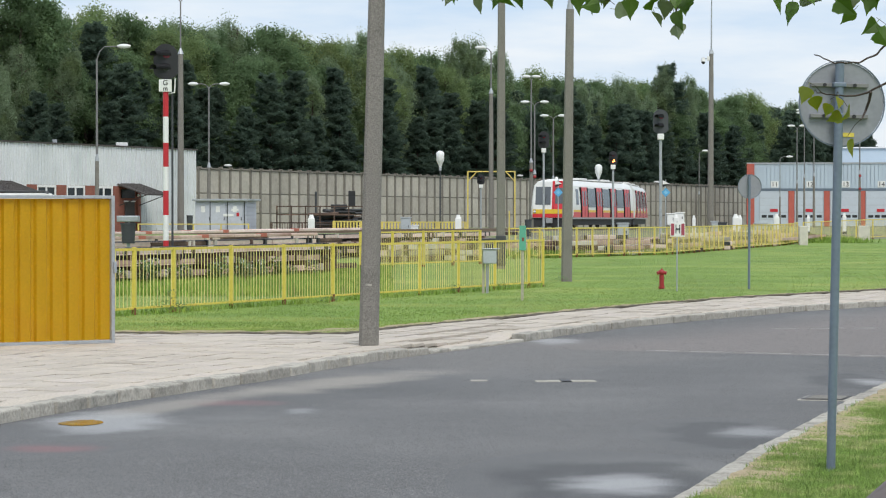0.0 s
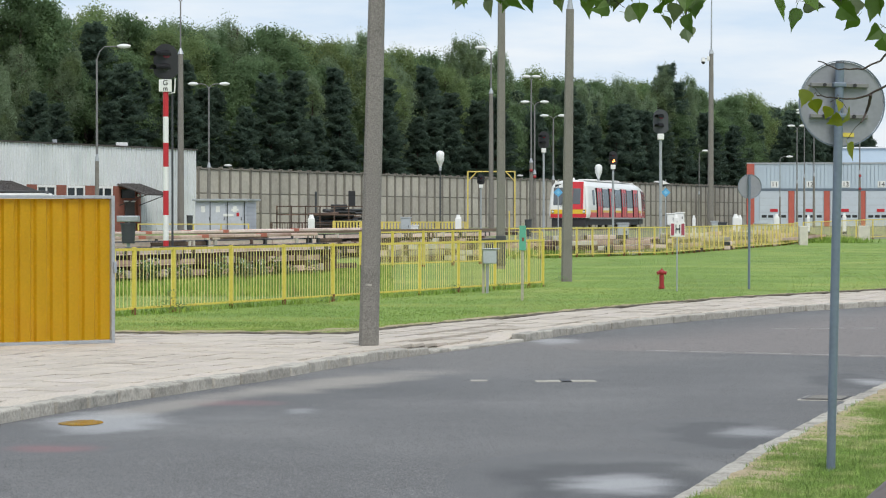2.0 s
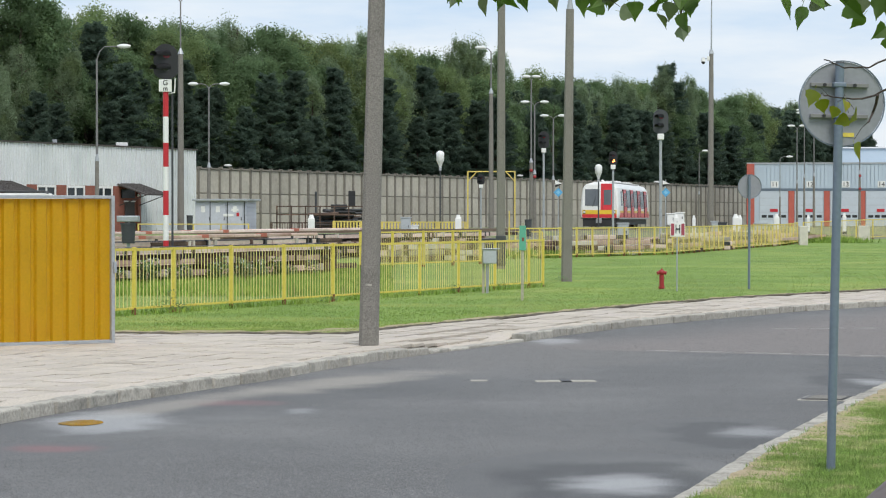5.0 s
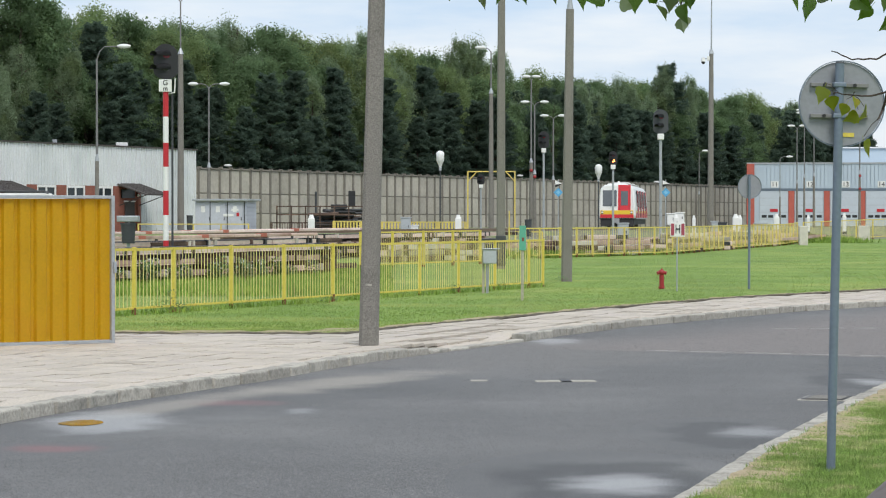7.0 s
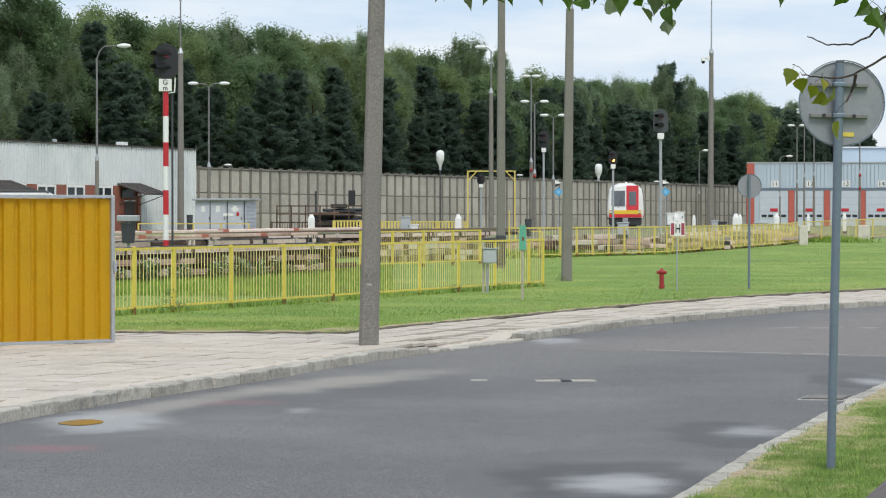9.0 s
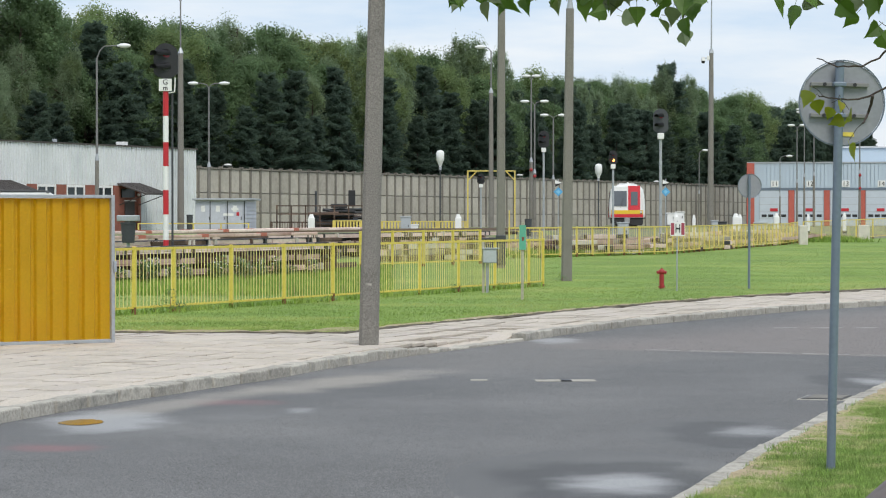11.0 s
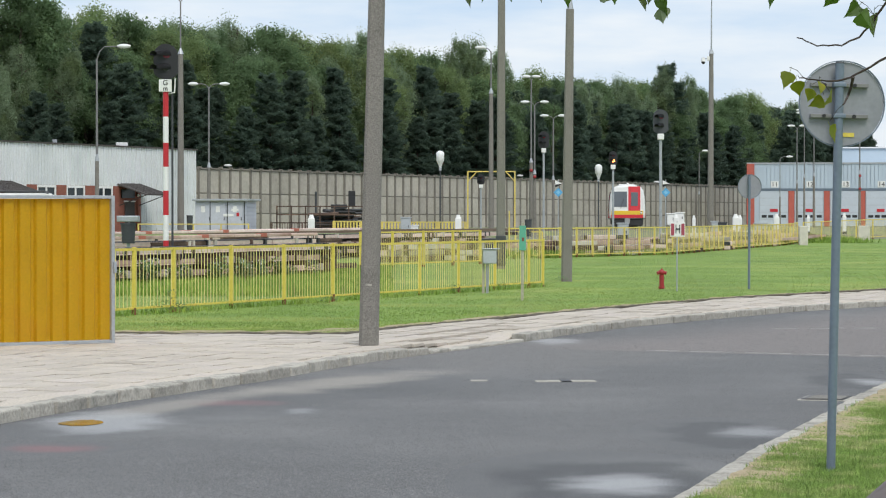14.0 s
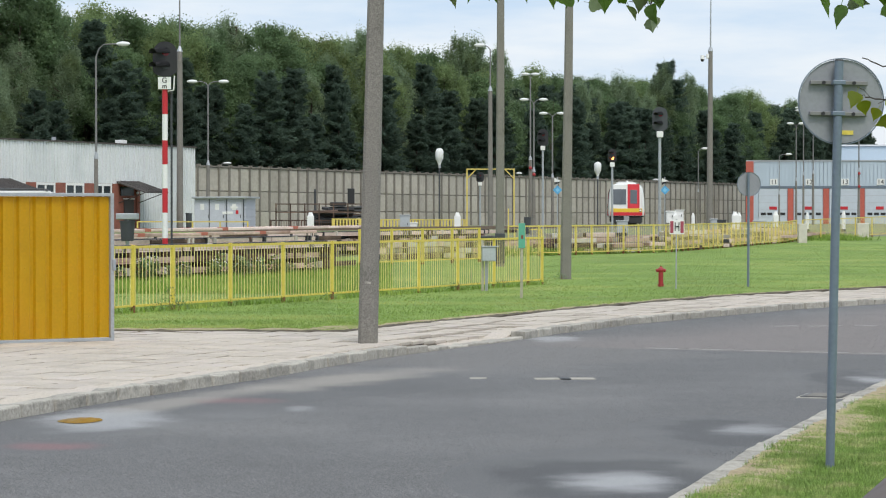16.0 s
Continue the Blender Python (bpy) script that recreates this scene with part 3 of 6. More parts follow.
# ---- yellow corrugated gate panel ----
def gate_panel():
    g = thing("gate_panel", pose(-4.70, 36.25, 0.12, 0, 0, 180 + 33), "yellow corrugated steel gate panel in a grey frame", "gate")
    L, H = 3.6, 2.1
    bm = bmesh.new()
    # trapezoid corrugation, x runs away from the free end
    prof, x = [], 0.05
    while x < L - 0.05:
        prof += [(x, 0.0), (x + 0.15, 0.0), (x + 0.175, -0.045), (x + 0.222, -0.045)]
        x += 0.245
    vs = [(bm.verts.new((u, v, 0.05)), bm.verts.new((u, v, H - 0.05))) for u, v in prof]
    for a, b in zip(vs, vs[1:]):
        bm.faces.new((a[0], b[0], b[1], a[1]))
    bmesh.ops.solidify(bm, geom=bm.faces, thickness=0.004)
    part("corrugated_sheet", bm, GATE_Y, g, "yellow painted corrugated sheet")
    for x0, x1, z0, z1 in ((0, 0.055, 0, H), (L - 0.05, L, 0, H), (0.055, L - 0.05, 0, 0.045), (0.055, L - 0.05, H - 0.045, H)):
        part("frame_bar", bx(x0, -0.02, z0, x1, 0.06, z1, bevel=0.006), GALV, g, "grey steel frame bar")
    bm = bmesh.new()
    for k in range(14):
        for z in (0.35, 1.05, 1.7):
            ball(bm, (0.12 + k * 0.245, 0.004, z), 0.011, 0.006, 0.011, 6)
    part("rivet_rows", bm, GATE_Y, g)
    part("latch_plate", bx(-0.015, -0.01, 1.0, 0.03, 0.09, 1.16, bevel=0.004), GALV, g)


gate_panel()


# ---- poles ----
def concrete_post(x, y, z, w0, w1, h, lean, label, name="utility_pole"):
    """Square, chamfered, tapered concrete pole."""
    p = thing(name, pose(x, y, z, 0, lean, 0), label, "pole")
    bm = bmesh.new()
    rings = []
    for i in range(13):
        u = i / 12
        w, c = (w0 + (w1 - w0) * u) / 2, (w0 + (w1 - w0) * u) * 0.16
        pts = [(-w + c, -w), (w - c, -w), (w, -w + c), (w, w - c), (w - c, w), (-w + c, w), (-w, w - c), (-w, -w + c)]
        rings.append([bm.verts.new((a, b, u * h - (0.2 if i == 0 else 0))) for a, b in pts])
    for r, s in zip(rings, rings[1:]):
        for k in range(8):
            bm.faces.new((r[k], r[(k + 1) % 8], s[(k + 1) % 8], s[k]))
    bm.faces.new(rings[-1])
    part("shaft", bm, CONCRETE, p)
    return p


post = concrete_post(-1.04, 35.6, 0.12, 0.275, 0.19, 9.0, 1.35, "leaning grey concrete pole beside the kerb")
part("scratch_mark", bx(-0.06, -0.141, 0.83, 0.03, -0.128, 0.86), KERB, post, "pale scratch")
lawn_pole = concrete_post(3.45, 71, 0.25, 0.30, 0.215, 7.5, 0.7, "grey concrete pole on the lawn")
part("steel_tip", cyl(0, 0, 7.48, 7.8, 0.1, 0.05, 12), GALV, lawn_pole)
part("steel_rod", cyl(0, 0, 7.8, 10.5, 0.05, 0.04, 12), GALV, lawn_pole)
p886 = concrete_post(1.93, 85, 0.35, 0.30, 0.22, 12, 0.15, "grey concrete pole behind the yellow fence")
part("sleeve", bx(-0.17, -0.17, 0, 0.17, 0.17, 1.0, bevel=0.02), DARK, p886, "dark painted foot")


# ---- road sign seen from behind ----
def round_sign(x, y, z, r, h, lean, turn, label, detail=True):
    s = thing("road_sign", pose(x, y, z, 0, lean, turn), label, "sign")
    part("pole", cyl(0, 0, -0.1, h, 0.032, 0.032, 16), SIGN_POLE, s, "grey painted pole", True)
    part("pole_cap", cyl(0, 0, h, h + 0.012, 0.034, 0.03, 16), DARK, s)
    c = h - r + 0.02
    bm = tube(bmesh.new(), (0.033, 0.07, c), (0.033, 0.076, c), r - 0.004, r - 0.004, 48)
    disc = part("disc", bm, SIGN_G, s, "round plain grey back of the sign")
    bm = bmesh.new()
    bmesh.ops.create_circle(bm, segments=48, radius=r, cap_ends=False, matrix=Matrix.Translation((0.033, 0.055, c)) @ Matrix.Rotation(radians(90), 4, "X"))
    r2 = bmesh.ops.extrude_edge_only(bm, edges=bm.edges[:])
    bmesh.ops.translate(bm, vec=(0, 0.03, 0), verts=[v for v in r2["geom"] if isinstance(v, bmesh.types.BMVert)])
    bmesh.ops.solidify(bm, geom=bm.faces, thickness=0.006)
    part("rim", bm, SIGN_POLE, disc, "folded rim")
    if detail:
        for dz in (0.13, -0.09):
            b = part("bracket", bx(-0.195, 0.03, c + dz - 0.014, 0.215, 0.068, c + dz + 0.014, bevel=0.004), MAST_G, s, "steel bracket rail")
            part("bracket_clip", bx(-0.045, -0.036, c + dz - 0.016, 0.045, 0.04, c + dz + 0.016, bevel=0.006), SIGN_POLE, b)
            for u in (-0.1, 0.115):
                part("bolt", tube(bmesh.new(), (u, 0.02, c + dz), (u, 0.035, c + dz), 0.014, 0.014, 8), BLACK, b)
        part("sticker", bx(0.045, 0.064, c - 0.235, 0.125, 0.0705, c - 0.205), YELLOW, disc, "small yellow sticker")
    return s


round_sign(2.75, 18.02, 0.10, 0.302, 2.88, 1.2, 2, "back of a round road sign on a grey pole")
round_sign(7.7, 64.0, 0.2, 0.305, 2.8, 0.2, 12, "far round road sign seen from behind", False)


# ---- yellow bar fences ----


def fence(line, posts, label, height=1.235, gap=0.122, material=None, post_w=0.075):
    """A run of bar panels between posts. line: plan points; posts: distances along it."""
    material = material or YELLOW
    pts = [Vector(p) for p in line]
    seg = [(b - a).length for a, b in zip(pts, pts[1:])]

    def spot(d):
        for i, s in enumerate(seg):
            if d <= s or i == len(seg) - 1:
                return pts[i] + (pts[i + 1] - pts[i]) * (d / s)
            d -= s
    f = thing("fence", pose(0, 0, 0), label, "fence")
    w = post_w / 2
    bar = None

    def put(ob, m):
        ob.matrix_basis = m
        return ob
    for d0, d1 in zip(posts, posts[1:] + [None]):
        a = spot(d0)
        b = spot(d1) if d1 is not None else a + (a - spot(d0 - 0.5))
        v = b - a
        L, za, zb = v.length, grade(a.y), grade(b.y)
        m = pose(a.x, a.y, za, 0, 0, math.degrees(math.atan2(v.y, v.x)))
        lean = pose(0, 0, 0, random.uniform(-0.6, 0.6), random.uniform(-0.5, 0.5), 0)
        po = put(part("post", bx(-w, -w, -0.2, w, w, height + random.uniform(-0.01, 0.015), bevel=0.006), material, f), m @ lean)
        part("rust_foot", bx(-w - 0.002, -w - 0.002, -0.1, w + 0.002, w + 0.002, random.uniform(0.03, 0.16)), RUST, po, "rusty post foot")
        if d1 is None:
            break
        s = (zb - za) / L
        for name, z, h in (("top_rail", height - 0.055, 0.05), ("bottom_rail", 0.10, 0.04)):
            bm = bx(w, -0.02, z, L - w, 0.02, z + h)
            for q in bm.verts:
                q.co.z += q.co.x * s
            put(part(name, bm, material, f), m)
        n = int((L - 2 * w) / gap)
        for k in range(n):
            x = w + (L - 2 * w) * (k + 0.5) / n
            mm = m @ pose(x, 0, 0.12 + s * x, 0, random.uniform(-0.5, 0.5), 0)
            if bar is None:
                bar = put(part("bar", bx(-0.0054, -0.0054, 0.0, 0.0054, 0.0054, height - 0.17), BAR_Y, f), mm)
            else:
                share("bar", bar, mm, f)


BAR_Y = mat("pale_weathered_yellow_bar", (0.74, 0.64, 0.24), 0.6, vary=0.15, scale=3, fine=25, second=(0.5, 0.38, 0.2), patch=0.3, bump=0.05, per_object=0.15)


def steps(first, gap, last):
    out = list(first)
    while out[-1] + gap < last - 0.3:
        out.append(out[-1] + gap)
    return out + [last]


L1 = math.hypot(8.6, 20.05)
fence([(-6.0, 46.2), (2.6, 66.25)], steps([0.0, 0.75, 2.25], 2.32, L1), "yellow steel bar fence with rusty foot, on grass", post_w=0.062)
fence([(-2.76, 85), (1.35, 92)], steps([0.0], 2.05, 8.1), "yellow steel bar fence beside stacked rails")
L3 = math.hypot(1.6, 0.5) + math.hypot(5.5, 8) + math.hypot(11.1, 38)
fence([(2.7, 103.5), (4.3, 104), (9.8, 112), (20.9, 150)], steps([0.0], 1.3, L3), "yellow steel bar fence behind the lawn", gap=0.15, post_w=0.06, material=YELLOW_D)
fence([(21.4, 151), (34, 170)], steps([0.0], 2.5, 22.5), "yellow steel bar fence by the depot", material=YELLOW_D)


# ---- train ----
def ring(y, w, h0, h1):
    """Body section at y: half width w, from h0 to h1, tumblehome and rounded roof."""
    p = [(-w + 0.05, h0), (-w, h0 + 0.25), (-w, 1.5), (-w + 0.06, 2.5), (-w + 0.14, 2.95), (-w + 0.34, 3.22), (-w + 0.75, h1 - 0.04), (0, h1)]
    q = p + [(-x, z) for x, z in reversed(p[:-1])]
    return [(x, y, z) for x, z in q]


def loft(rings, caps=True):
    bm = bmesh.new()
    vs = [[bm.verts.new(c) for c in r] for r in rings]
    n = len(vs[0])
    for a, b in zip(vs, vs[1:]):
        for k in range(n):
            bm.faces.new((a[k], a[(k + 1) % n], b[(k + 1) % n], b[k]))
    if caps:
        bm.faces.new(vs[0])
        bm.faces.new(list(reversed(vs[-1])))
    return bm


def rail_car(cab):
    """A metro car; y runs from its front to its tail, z from the rail head."""
    c = thing("metro_car", Matrix(), "white, red and yellow metro car " + ("with a cab, on rails" if cab else "coupled behind"), "train", "metro train")
    L, W = 19.4, 1.36
    rs = []
    if cab:
        for y, w, hi in ((0.0, W - 0.16, 3.22), (0.08, W - 0.07, 3.32), (0.3, W - 0.01, 3.38), (0.8, W, 3.40)):
            rs.append(ring(y, w, 0.70, hi))
        # the face rakes back towards the roof
        rs = [[(x, y + max(0, z - 1.35) * 0.13 * (1 if i < 3 else 0.6), z) for x, y, z in r] for i, r in enumerate(rs)]
    else:
        rs = [ring(0.25, W, 0.70, 3.40)]
    rs += [ring(y, W, 0.70, 3.40) for y in (2.5, 6, 10, 14, L - 0.3)] + [ring(L - 0.2, W - 0.08, 0.7, 3.34)]
    part("body", loft(rs), T_WHITE, c, "white car body")
    for s in (-1, 1):
        def plate(name, y0, y1, z0, z1, material, parent=c, proud=0.012, label="", y_off=0.0):
            xo = lambda z: W - (0.06 * (z - 1.5) if z > 1.5 else 0)
            bm = bmesh.new()
            zs = [z0, z1] if z1 <= 1.5 or z0 >= 1.5 else [z0, 1.5, z1]
            for za, zb in zip(zs, zs[1:]):
                vs = []
                for z in (za, zb):
                    for o in (-0.03, proud):
                        vs.append([bm.verts.new((s * (xo(z) + o), y, z)) for y in (y0, y1)])
                (a0, a1), (b0, b1), (c0, c1), (d0, d1) = vs
                for f in ((b0, b1, d1, d0), (a0, a1, c1, c0), (a0, b0, d0, c0), (a1, b1, d1, c1), (c0, c1, d1, d0), (a0, a1, b1, b0)):
                    bm.faces.new(f)
            return part(name, bm, material, parent, label)
        plate("red_stripe", 0.75 if cab else 0.3, L - 0.3, 0.74, 1.1, T_RED, label="red waist stripe")
        plate("yellow_stripe", 0.75 if cab else 0.3, L - 0.3, 1.104, 1.26, T_YEL, label="yellow waist stripe")
        plate("sill", 0.5, L - 0.3, 0.62, 0.736, T_SILL)
        doors = [3.1, 7.5, 11.9, 16.3] if cab else [2.0, 6.8, 11.6, 16.4]
        for k, y in enumerate(doors):
            d = plate("door", y, y + 1.5, 0.76, 2.86, T_RED, proud=0.028, label="red sliding double door")
            for u in (0.16, 0.94):
                plate("door_window", y + u, y + u + 0.4, 1.55, 2.6, T_GLASS, d, 0.036)
            plate("door_gap", y + 0.73, y + 0.77, 0.78, 2.84, RUBBER, d, 0.034)
            plate("door_edge", y - 0.42, y - 0.02, 0.76, 2.86, RUBBER, d, 0.02)
            plate("door_edge", y + 1.52, y + 1.8, 0.76, 2.86, RUBBER, d, 0.02)
            if y + 4.2 < L:
                w = plate("window", y + 1.95, y + 3.95 if k < 3 else y + 2.7, 1.46, 2.8, T_GLASS, label="dark side window")
        if cab:
            plate("cab_door_window", 1.5, 2.2, 1.62, 2.7, T_GLASS)
    part("roof", bx(-0.75, 2.0, 3.37, 0.75, L - 1.0, 3.43, bevel=0.02), T_ROOF, c)
    for y in (6, 13):
        part("roof_unit", bx(-0.6, y, 3.4, 0.6, y + 1.8, 3.55, bevel=0.05), T_ROOF, c)
    part("underframe", bx(-1.2, 0.35, 0.2, 1.2, L - 0.4, 0.72), T_GREY, c, "black underframe")
    for yb in (2.6, 15.6):
        b = part("bogie", bx(-1.15, yb - 1.5, 0.3, 1.15, yb + 1.5, 0.62, bevel=0.05), T_GREY, c)
        for yw in (yb - 1.05, yb + 1.05):
            for s in (-0.72, 0.72):
                part("wheel", tube(bmesh.new(), (s - 0.06, yw, 0.43), (s + 0.06, yw, 0.43), 0.43, 0.43, 20), RAIL, b)
    part("gangway", bx(-0.8, L - 0.25, 0.8, 0.8, L + 0.3, 3.0, bevel=0.05), T_GREY, c)
    if cab:
        def face(name, x0, x1, z0, z1, material, parent=c, proud=0.02, label=""):
            bm = bx(x0, -proud, z0, x1, 0.12, z1, bevel=0.015)
            for v in bm.verts:
                v.co.y += max(0, v.co.z - 1.35) * 0.13
            return part(name, bm, material, parent, label)
        face("windscreen", -1.02, -0.02, 1.62, 2.86, T_GLASS, label="dark windscreen")
        r = face("red_panel", 0.08, 0.98, 1.30, 3.27, T_RED, label="red emergency door panel")
        face("emergency_door_window", 0.28, 0.80, 1.68, 2.8, T_GLASS, r, 0.03)
        face("door_outline", 0.2, 0.22, 1.32, 3.0, BLACK, r, 0.026)
        face("door_outline", 0.88, 0.9, 1.32, 3.0, BLACK, r, 0.026)
        face("yellow_band", -1.19, 1.19, 0.99, 1.30, T_YEL, label="yellow front band")
        face("red_band", -1.2, 1.2, 0.72, 0.988, T_RED, label="red front band")
        for s in (-1, 1):
            h = face("headlight_housing", s * 1.12 - 0.14 * (s > 0), s * 1.12 + 0.14 * (s < 0), 1.02, 1.27, BLACK, proud=0.035)
            part("headlight", tube(bmesh.new(), (s * 1.05, -0.06, 1.15), (s * 1.05, 0.0, 1.15), 0.075, 0.075, 14), LAMP_W, h)
        part("wiper", tube(bmesh.new(), (-0.5, -0.03, 1.5), (-0.25, 0.06, 2.3), 0.015, 0.012, 6), BLACK, c)
        part("valance", bx(-1.15, 0.1, 0.08, 1.15, 0.9, 0.72, bevel=0.05), T_GREY, c, "black lower front valance")
        k = part("coupler", tube(bmesh.new(), (0, -0.35, 0.5), (0, 0.4, 0.5), 0.12, 0.12, 12), T_GREY, c)
        part("coupler_head", bx(-0.2, -0.5, 0.33, 0.2, -0.25, 0.68, bevel=0.04), T_SILL, k)
        part("roof_beacon", ball(bmesh.new(), (0.05, 1.4, 3.42), 0.12, 0.12, 0.16), T_WHITE, c)
    return c


RAIL_Z = 1.33


def track_at(s):
    """Place and heading (degrees from +y towards +x) of the track, s metres from where the train's front first stands."""
    n = max(1, int(abs(s) / 0.5))
    x, y = 7.25, 174.4
    ds = s / n
    for i in range(n):
        h = radians(heading((i + 0.5) * ds))
        x, y = x + math.sin(h) * ds, y + math.cos(h) * ds
    return x, y, heading(s)


def heading(s):
    return lerp([(-70, 32), (-35, 31), (0, 19.8), (10, 16.55), (20, 12.5), (27, 8.9), (34, 5.2), (41, 2.7), (46, 3.1), (55, 3.8), (300, 3.9)], s)


def track_bed():
    """Rails, sleepers and ballast along the bend."""
    root = tagged(new("track"), "railway track on low gravel ballast", "track", kind="structure")
    ss = [-70 + 2 * i for i in range(120)]
    path = [track_at(s) for s in ss]
    for name, half, z0, z1, m in (("ballast", 1.9, 0.5, RAIL_Z - 0.2, GRAVEL), ("rail", 0.04, RAIL_Z - 0.18, RAIL_Z, RAIL), ("rail", 0.04, RAIL_Z - 0.18, RAIL_Z, RAIL)):
        off = 0 if name == "ballast" else (0.72 if m is RAIL and track_bed.side else -0.72)
        if name == "rail":
            track_bed.side = not track_bed.side
        rings = []
        for x, y, h in path:
            c, s_ = math.cos(radians(h)), math.sin(radians(h))
            e = half * (1.5 if name == "ballast" else 1)
            rings.append([(x + c * (off + u), y - s_ * (off + u), z) for u, z in ((-e, z0), (-half, z1), (half, z1), (e, z0))])
        part(name, loft(rings), m, root)
    sl = None
    for i in range(150):
        x, y, h = track_at(-20 + i * 0.65)
        m = pose(x, y, RAIL_Z - 0.17, 0, 0, -h)
        if sl is None:
            sl = part("sleeper", bx(-1.25, -0.13, -0.12, 1.25, 0.13, 0), SLEEPER, root)
            sl.matrix_basis = m
        else:
            share("sleeper", sl, m, root)


track_bed.side = True
track_bed()
CAR_PITCH = 20.7
car_front = rail_car(True)
car_next = rail_car(False)
for car in (car_front, car_next):
    for piece in car.children_recursive:
        piece.data.transform(Matrix.Diagonal((1.065, 1.04, 0.99, 1)))
CARS = [car_front, car_next, copy_thing(car_next, Matrix()), copy_thing(car_next, Matrix())]


# ---- forest ----
def crown_tree(kind, h, seed, leaf_mat, label, category):
    """Trunk, limbs and a crown of many small tilted leaves: tiers of sprays on a pine, hanging veils on a birch, clumps on the rest."""
    rnd = random.Random(seed)
    g = np.random.RandomState(seed)
    t = thing(category.replace(" ", "_"), Matrix(), label, category, "forest edge")
    bm = bmesh.new()
    tube(bm, (0, 0, -0.3), (0.15, 0, h * 0.55), 0.24, 0.14, 7)
    tube(bm, (0.15, 0, h * 0.55), (0, 0.1, h * 0.97), 0.14, 0.03, 6)
    spots = []
    if kind == "pine":
        z = h * 0.24
        while z < h * 0.985:
            u = z / h
            reach = 0.5 + 3.9 * (1 - u) ** 0.55
            for k in range(rnd.randint(5, 7)):
                a, r = rnd.uniform(0, 6.283), reach * rnd.uniform(0.55, 1.1)
                lift = r * rnd.uniform(0.05, 0.32) * (1.6 if u > 0.8 else 1)
                tip = Vector((math.cos(a) * r, math.sin(a) * r, z + lift))
                tube(bm, (0.1, 0, z - 0.1), tip, 0.045, 0.01, 4)
                n = int(70 + 95 * r)
                w = g.rand(n) ** 0.6
                side = g.normal(0, 0.28, n) * (0.5 + r * 0.22)
                p = np.outer(w, tip - Vector((0, 0, z))) + np.array((0, 0, z))
                p[:, 0] += -math.sin(a) * side
                p[:, 1] += math.cos(a) * side
                p[:, 2] += g.normal(0, 0.13, n) - 0.14 * np.abs(side) + 0.1 * w
                spots.append(p)
            z += rnd.uniform(0.5, 0.85) * (1.15 - 0.5 * u)
        long, wide, lo, hi, tilt = 1.7, 0.42, 0.06, 0.15, 0.35
    else:
        n = {"birch": 150, "broad": 105, "aspen": 140}[kind]
        for i in range(n):
            u = (i + rnd.random()) / n
            if kind == "birch":
                z = h * (0.2 + 0.79 * u)
                spread = 2.9 * math.sin(math.pi * (0.16 + 0.8 * u)) ** 0.8 * rnd.uniform(0.35, 1.08)
                rx, rz = rnd.uniform(0.3, 0.6), rnd.uniform(0.6, 1.25)
            elif kind == "aspen":
                z = h * (0.18 + 0.8 * u)
                spread = 3.3 * math.sin(math.pi * (0.14 + 0.82 * u)) ** 0.65 * rnd.uniform(0.35, 1.05)
                rx, rz = rnd.uniform(0.65, 1.05), rnd.uniform(0.6, 1.05)
            else:
                z = h * (0.16 + 0.79 * u)
                spread = 4.7 * (1 - 0.55 * u * u) * math.sin(math.pi * (0.18 + 0.76 * u)) ** 0.6 * rnd.uniform(0.35, 1.05)
                rx, rz = rnd.uniform(0.7, 1.15), rnd.uniform(0.55, 0.95)
            a = rnd.uniform(0, 6.283)
            c = Vector((math.cos(a) * spread + 0.8 * math.sin(z * 0.5 + seed), math.sin(a) * spread + 0.8 * math.cos(z * 0.4 + seed), z))
            if i % 3 == 0:
                tube(bm, (0, 0, max(1.0, z - spread * 0.6)), c, 0.06, 0.015, 4)
            m = 330 if kind == "broad" else 250
            d = g.normal(0, 1, (m, 3))
            d *= (np.minimum(1.45, np.abs(g.normal(0.7, 0.42, m))) / np.linalg.norm(d, axis=1))[:, None]
            p = d * np.array((rx, rx, rz)) + np.array(c)
            if kind == "birch":
                p[:, 2] -= 0.35 * rz * np.abs(d[:, 0])
            spots.append(p)
        long, wide, lo, hi, tilt = {"birch": (1.5, 0.55, 0.045, 0.095, 0.9), "aspen": (1.2, 0.8, 0.045, 0.1, 0.8), "broad": (1.15, 0.85, 0.05, 0.115, 0.8)}[kind]
    part("trunk", bm, BARK, t)
    p = np.concatenate(spots)
    n = len(p)
    ax = g.normal(0, 1, (n, 3)) * np.array((1, 1, tilt)) + np.array((0, 0, -0.6 if kind == "birch" else 0.1))
    ax /= np.linalg.norm(ax, axis=1)[:, None]
    across = np.cross(ax, g.normal(0, 1, (n, 3)))
    across /= np.linalg.norm(across, axis=1)[:, None]
    size = g.uniform(lo, hi, n)[:, None]
    e, w = ax * size * long, across * size * wide
    me = bpy.data.meshes.new("crown")
    me.from_pydata(np.stack([p - e, p + w, p + e, p - w], 1).reshape(-1, 3).tolist(), [], np.arange(4 * n).reshape(-1, 4).tolist())
    me.materials.append(leaf_mat)
    cr = new("crown", me)
    cr.parent = t
    return t


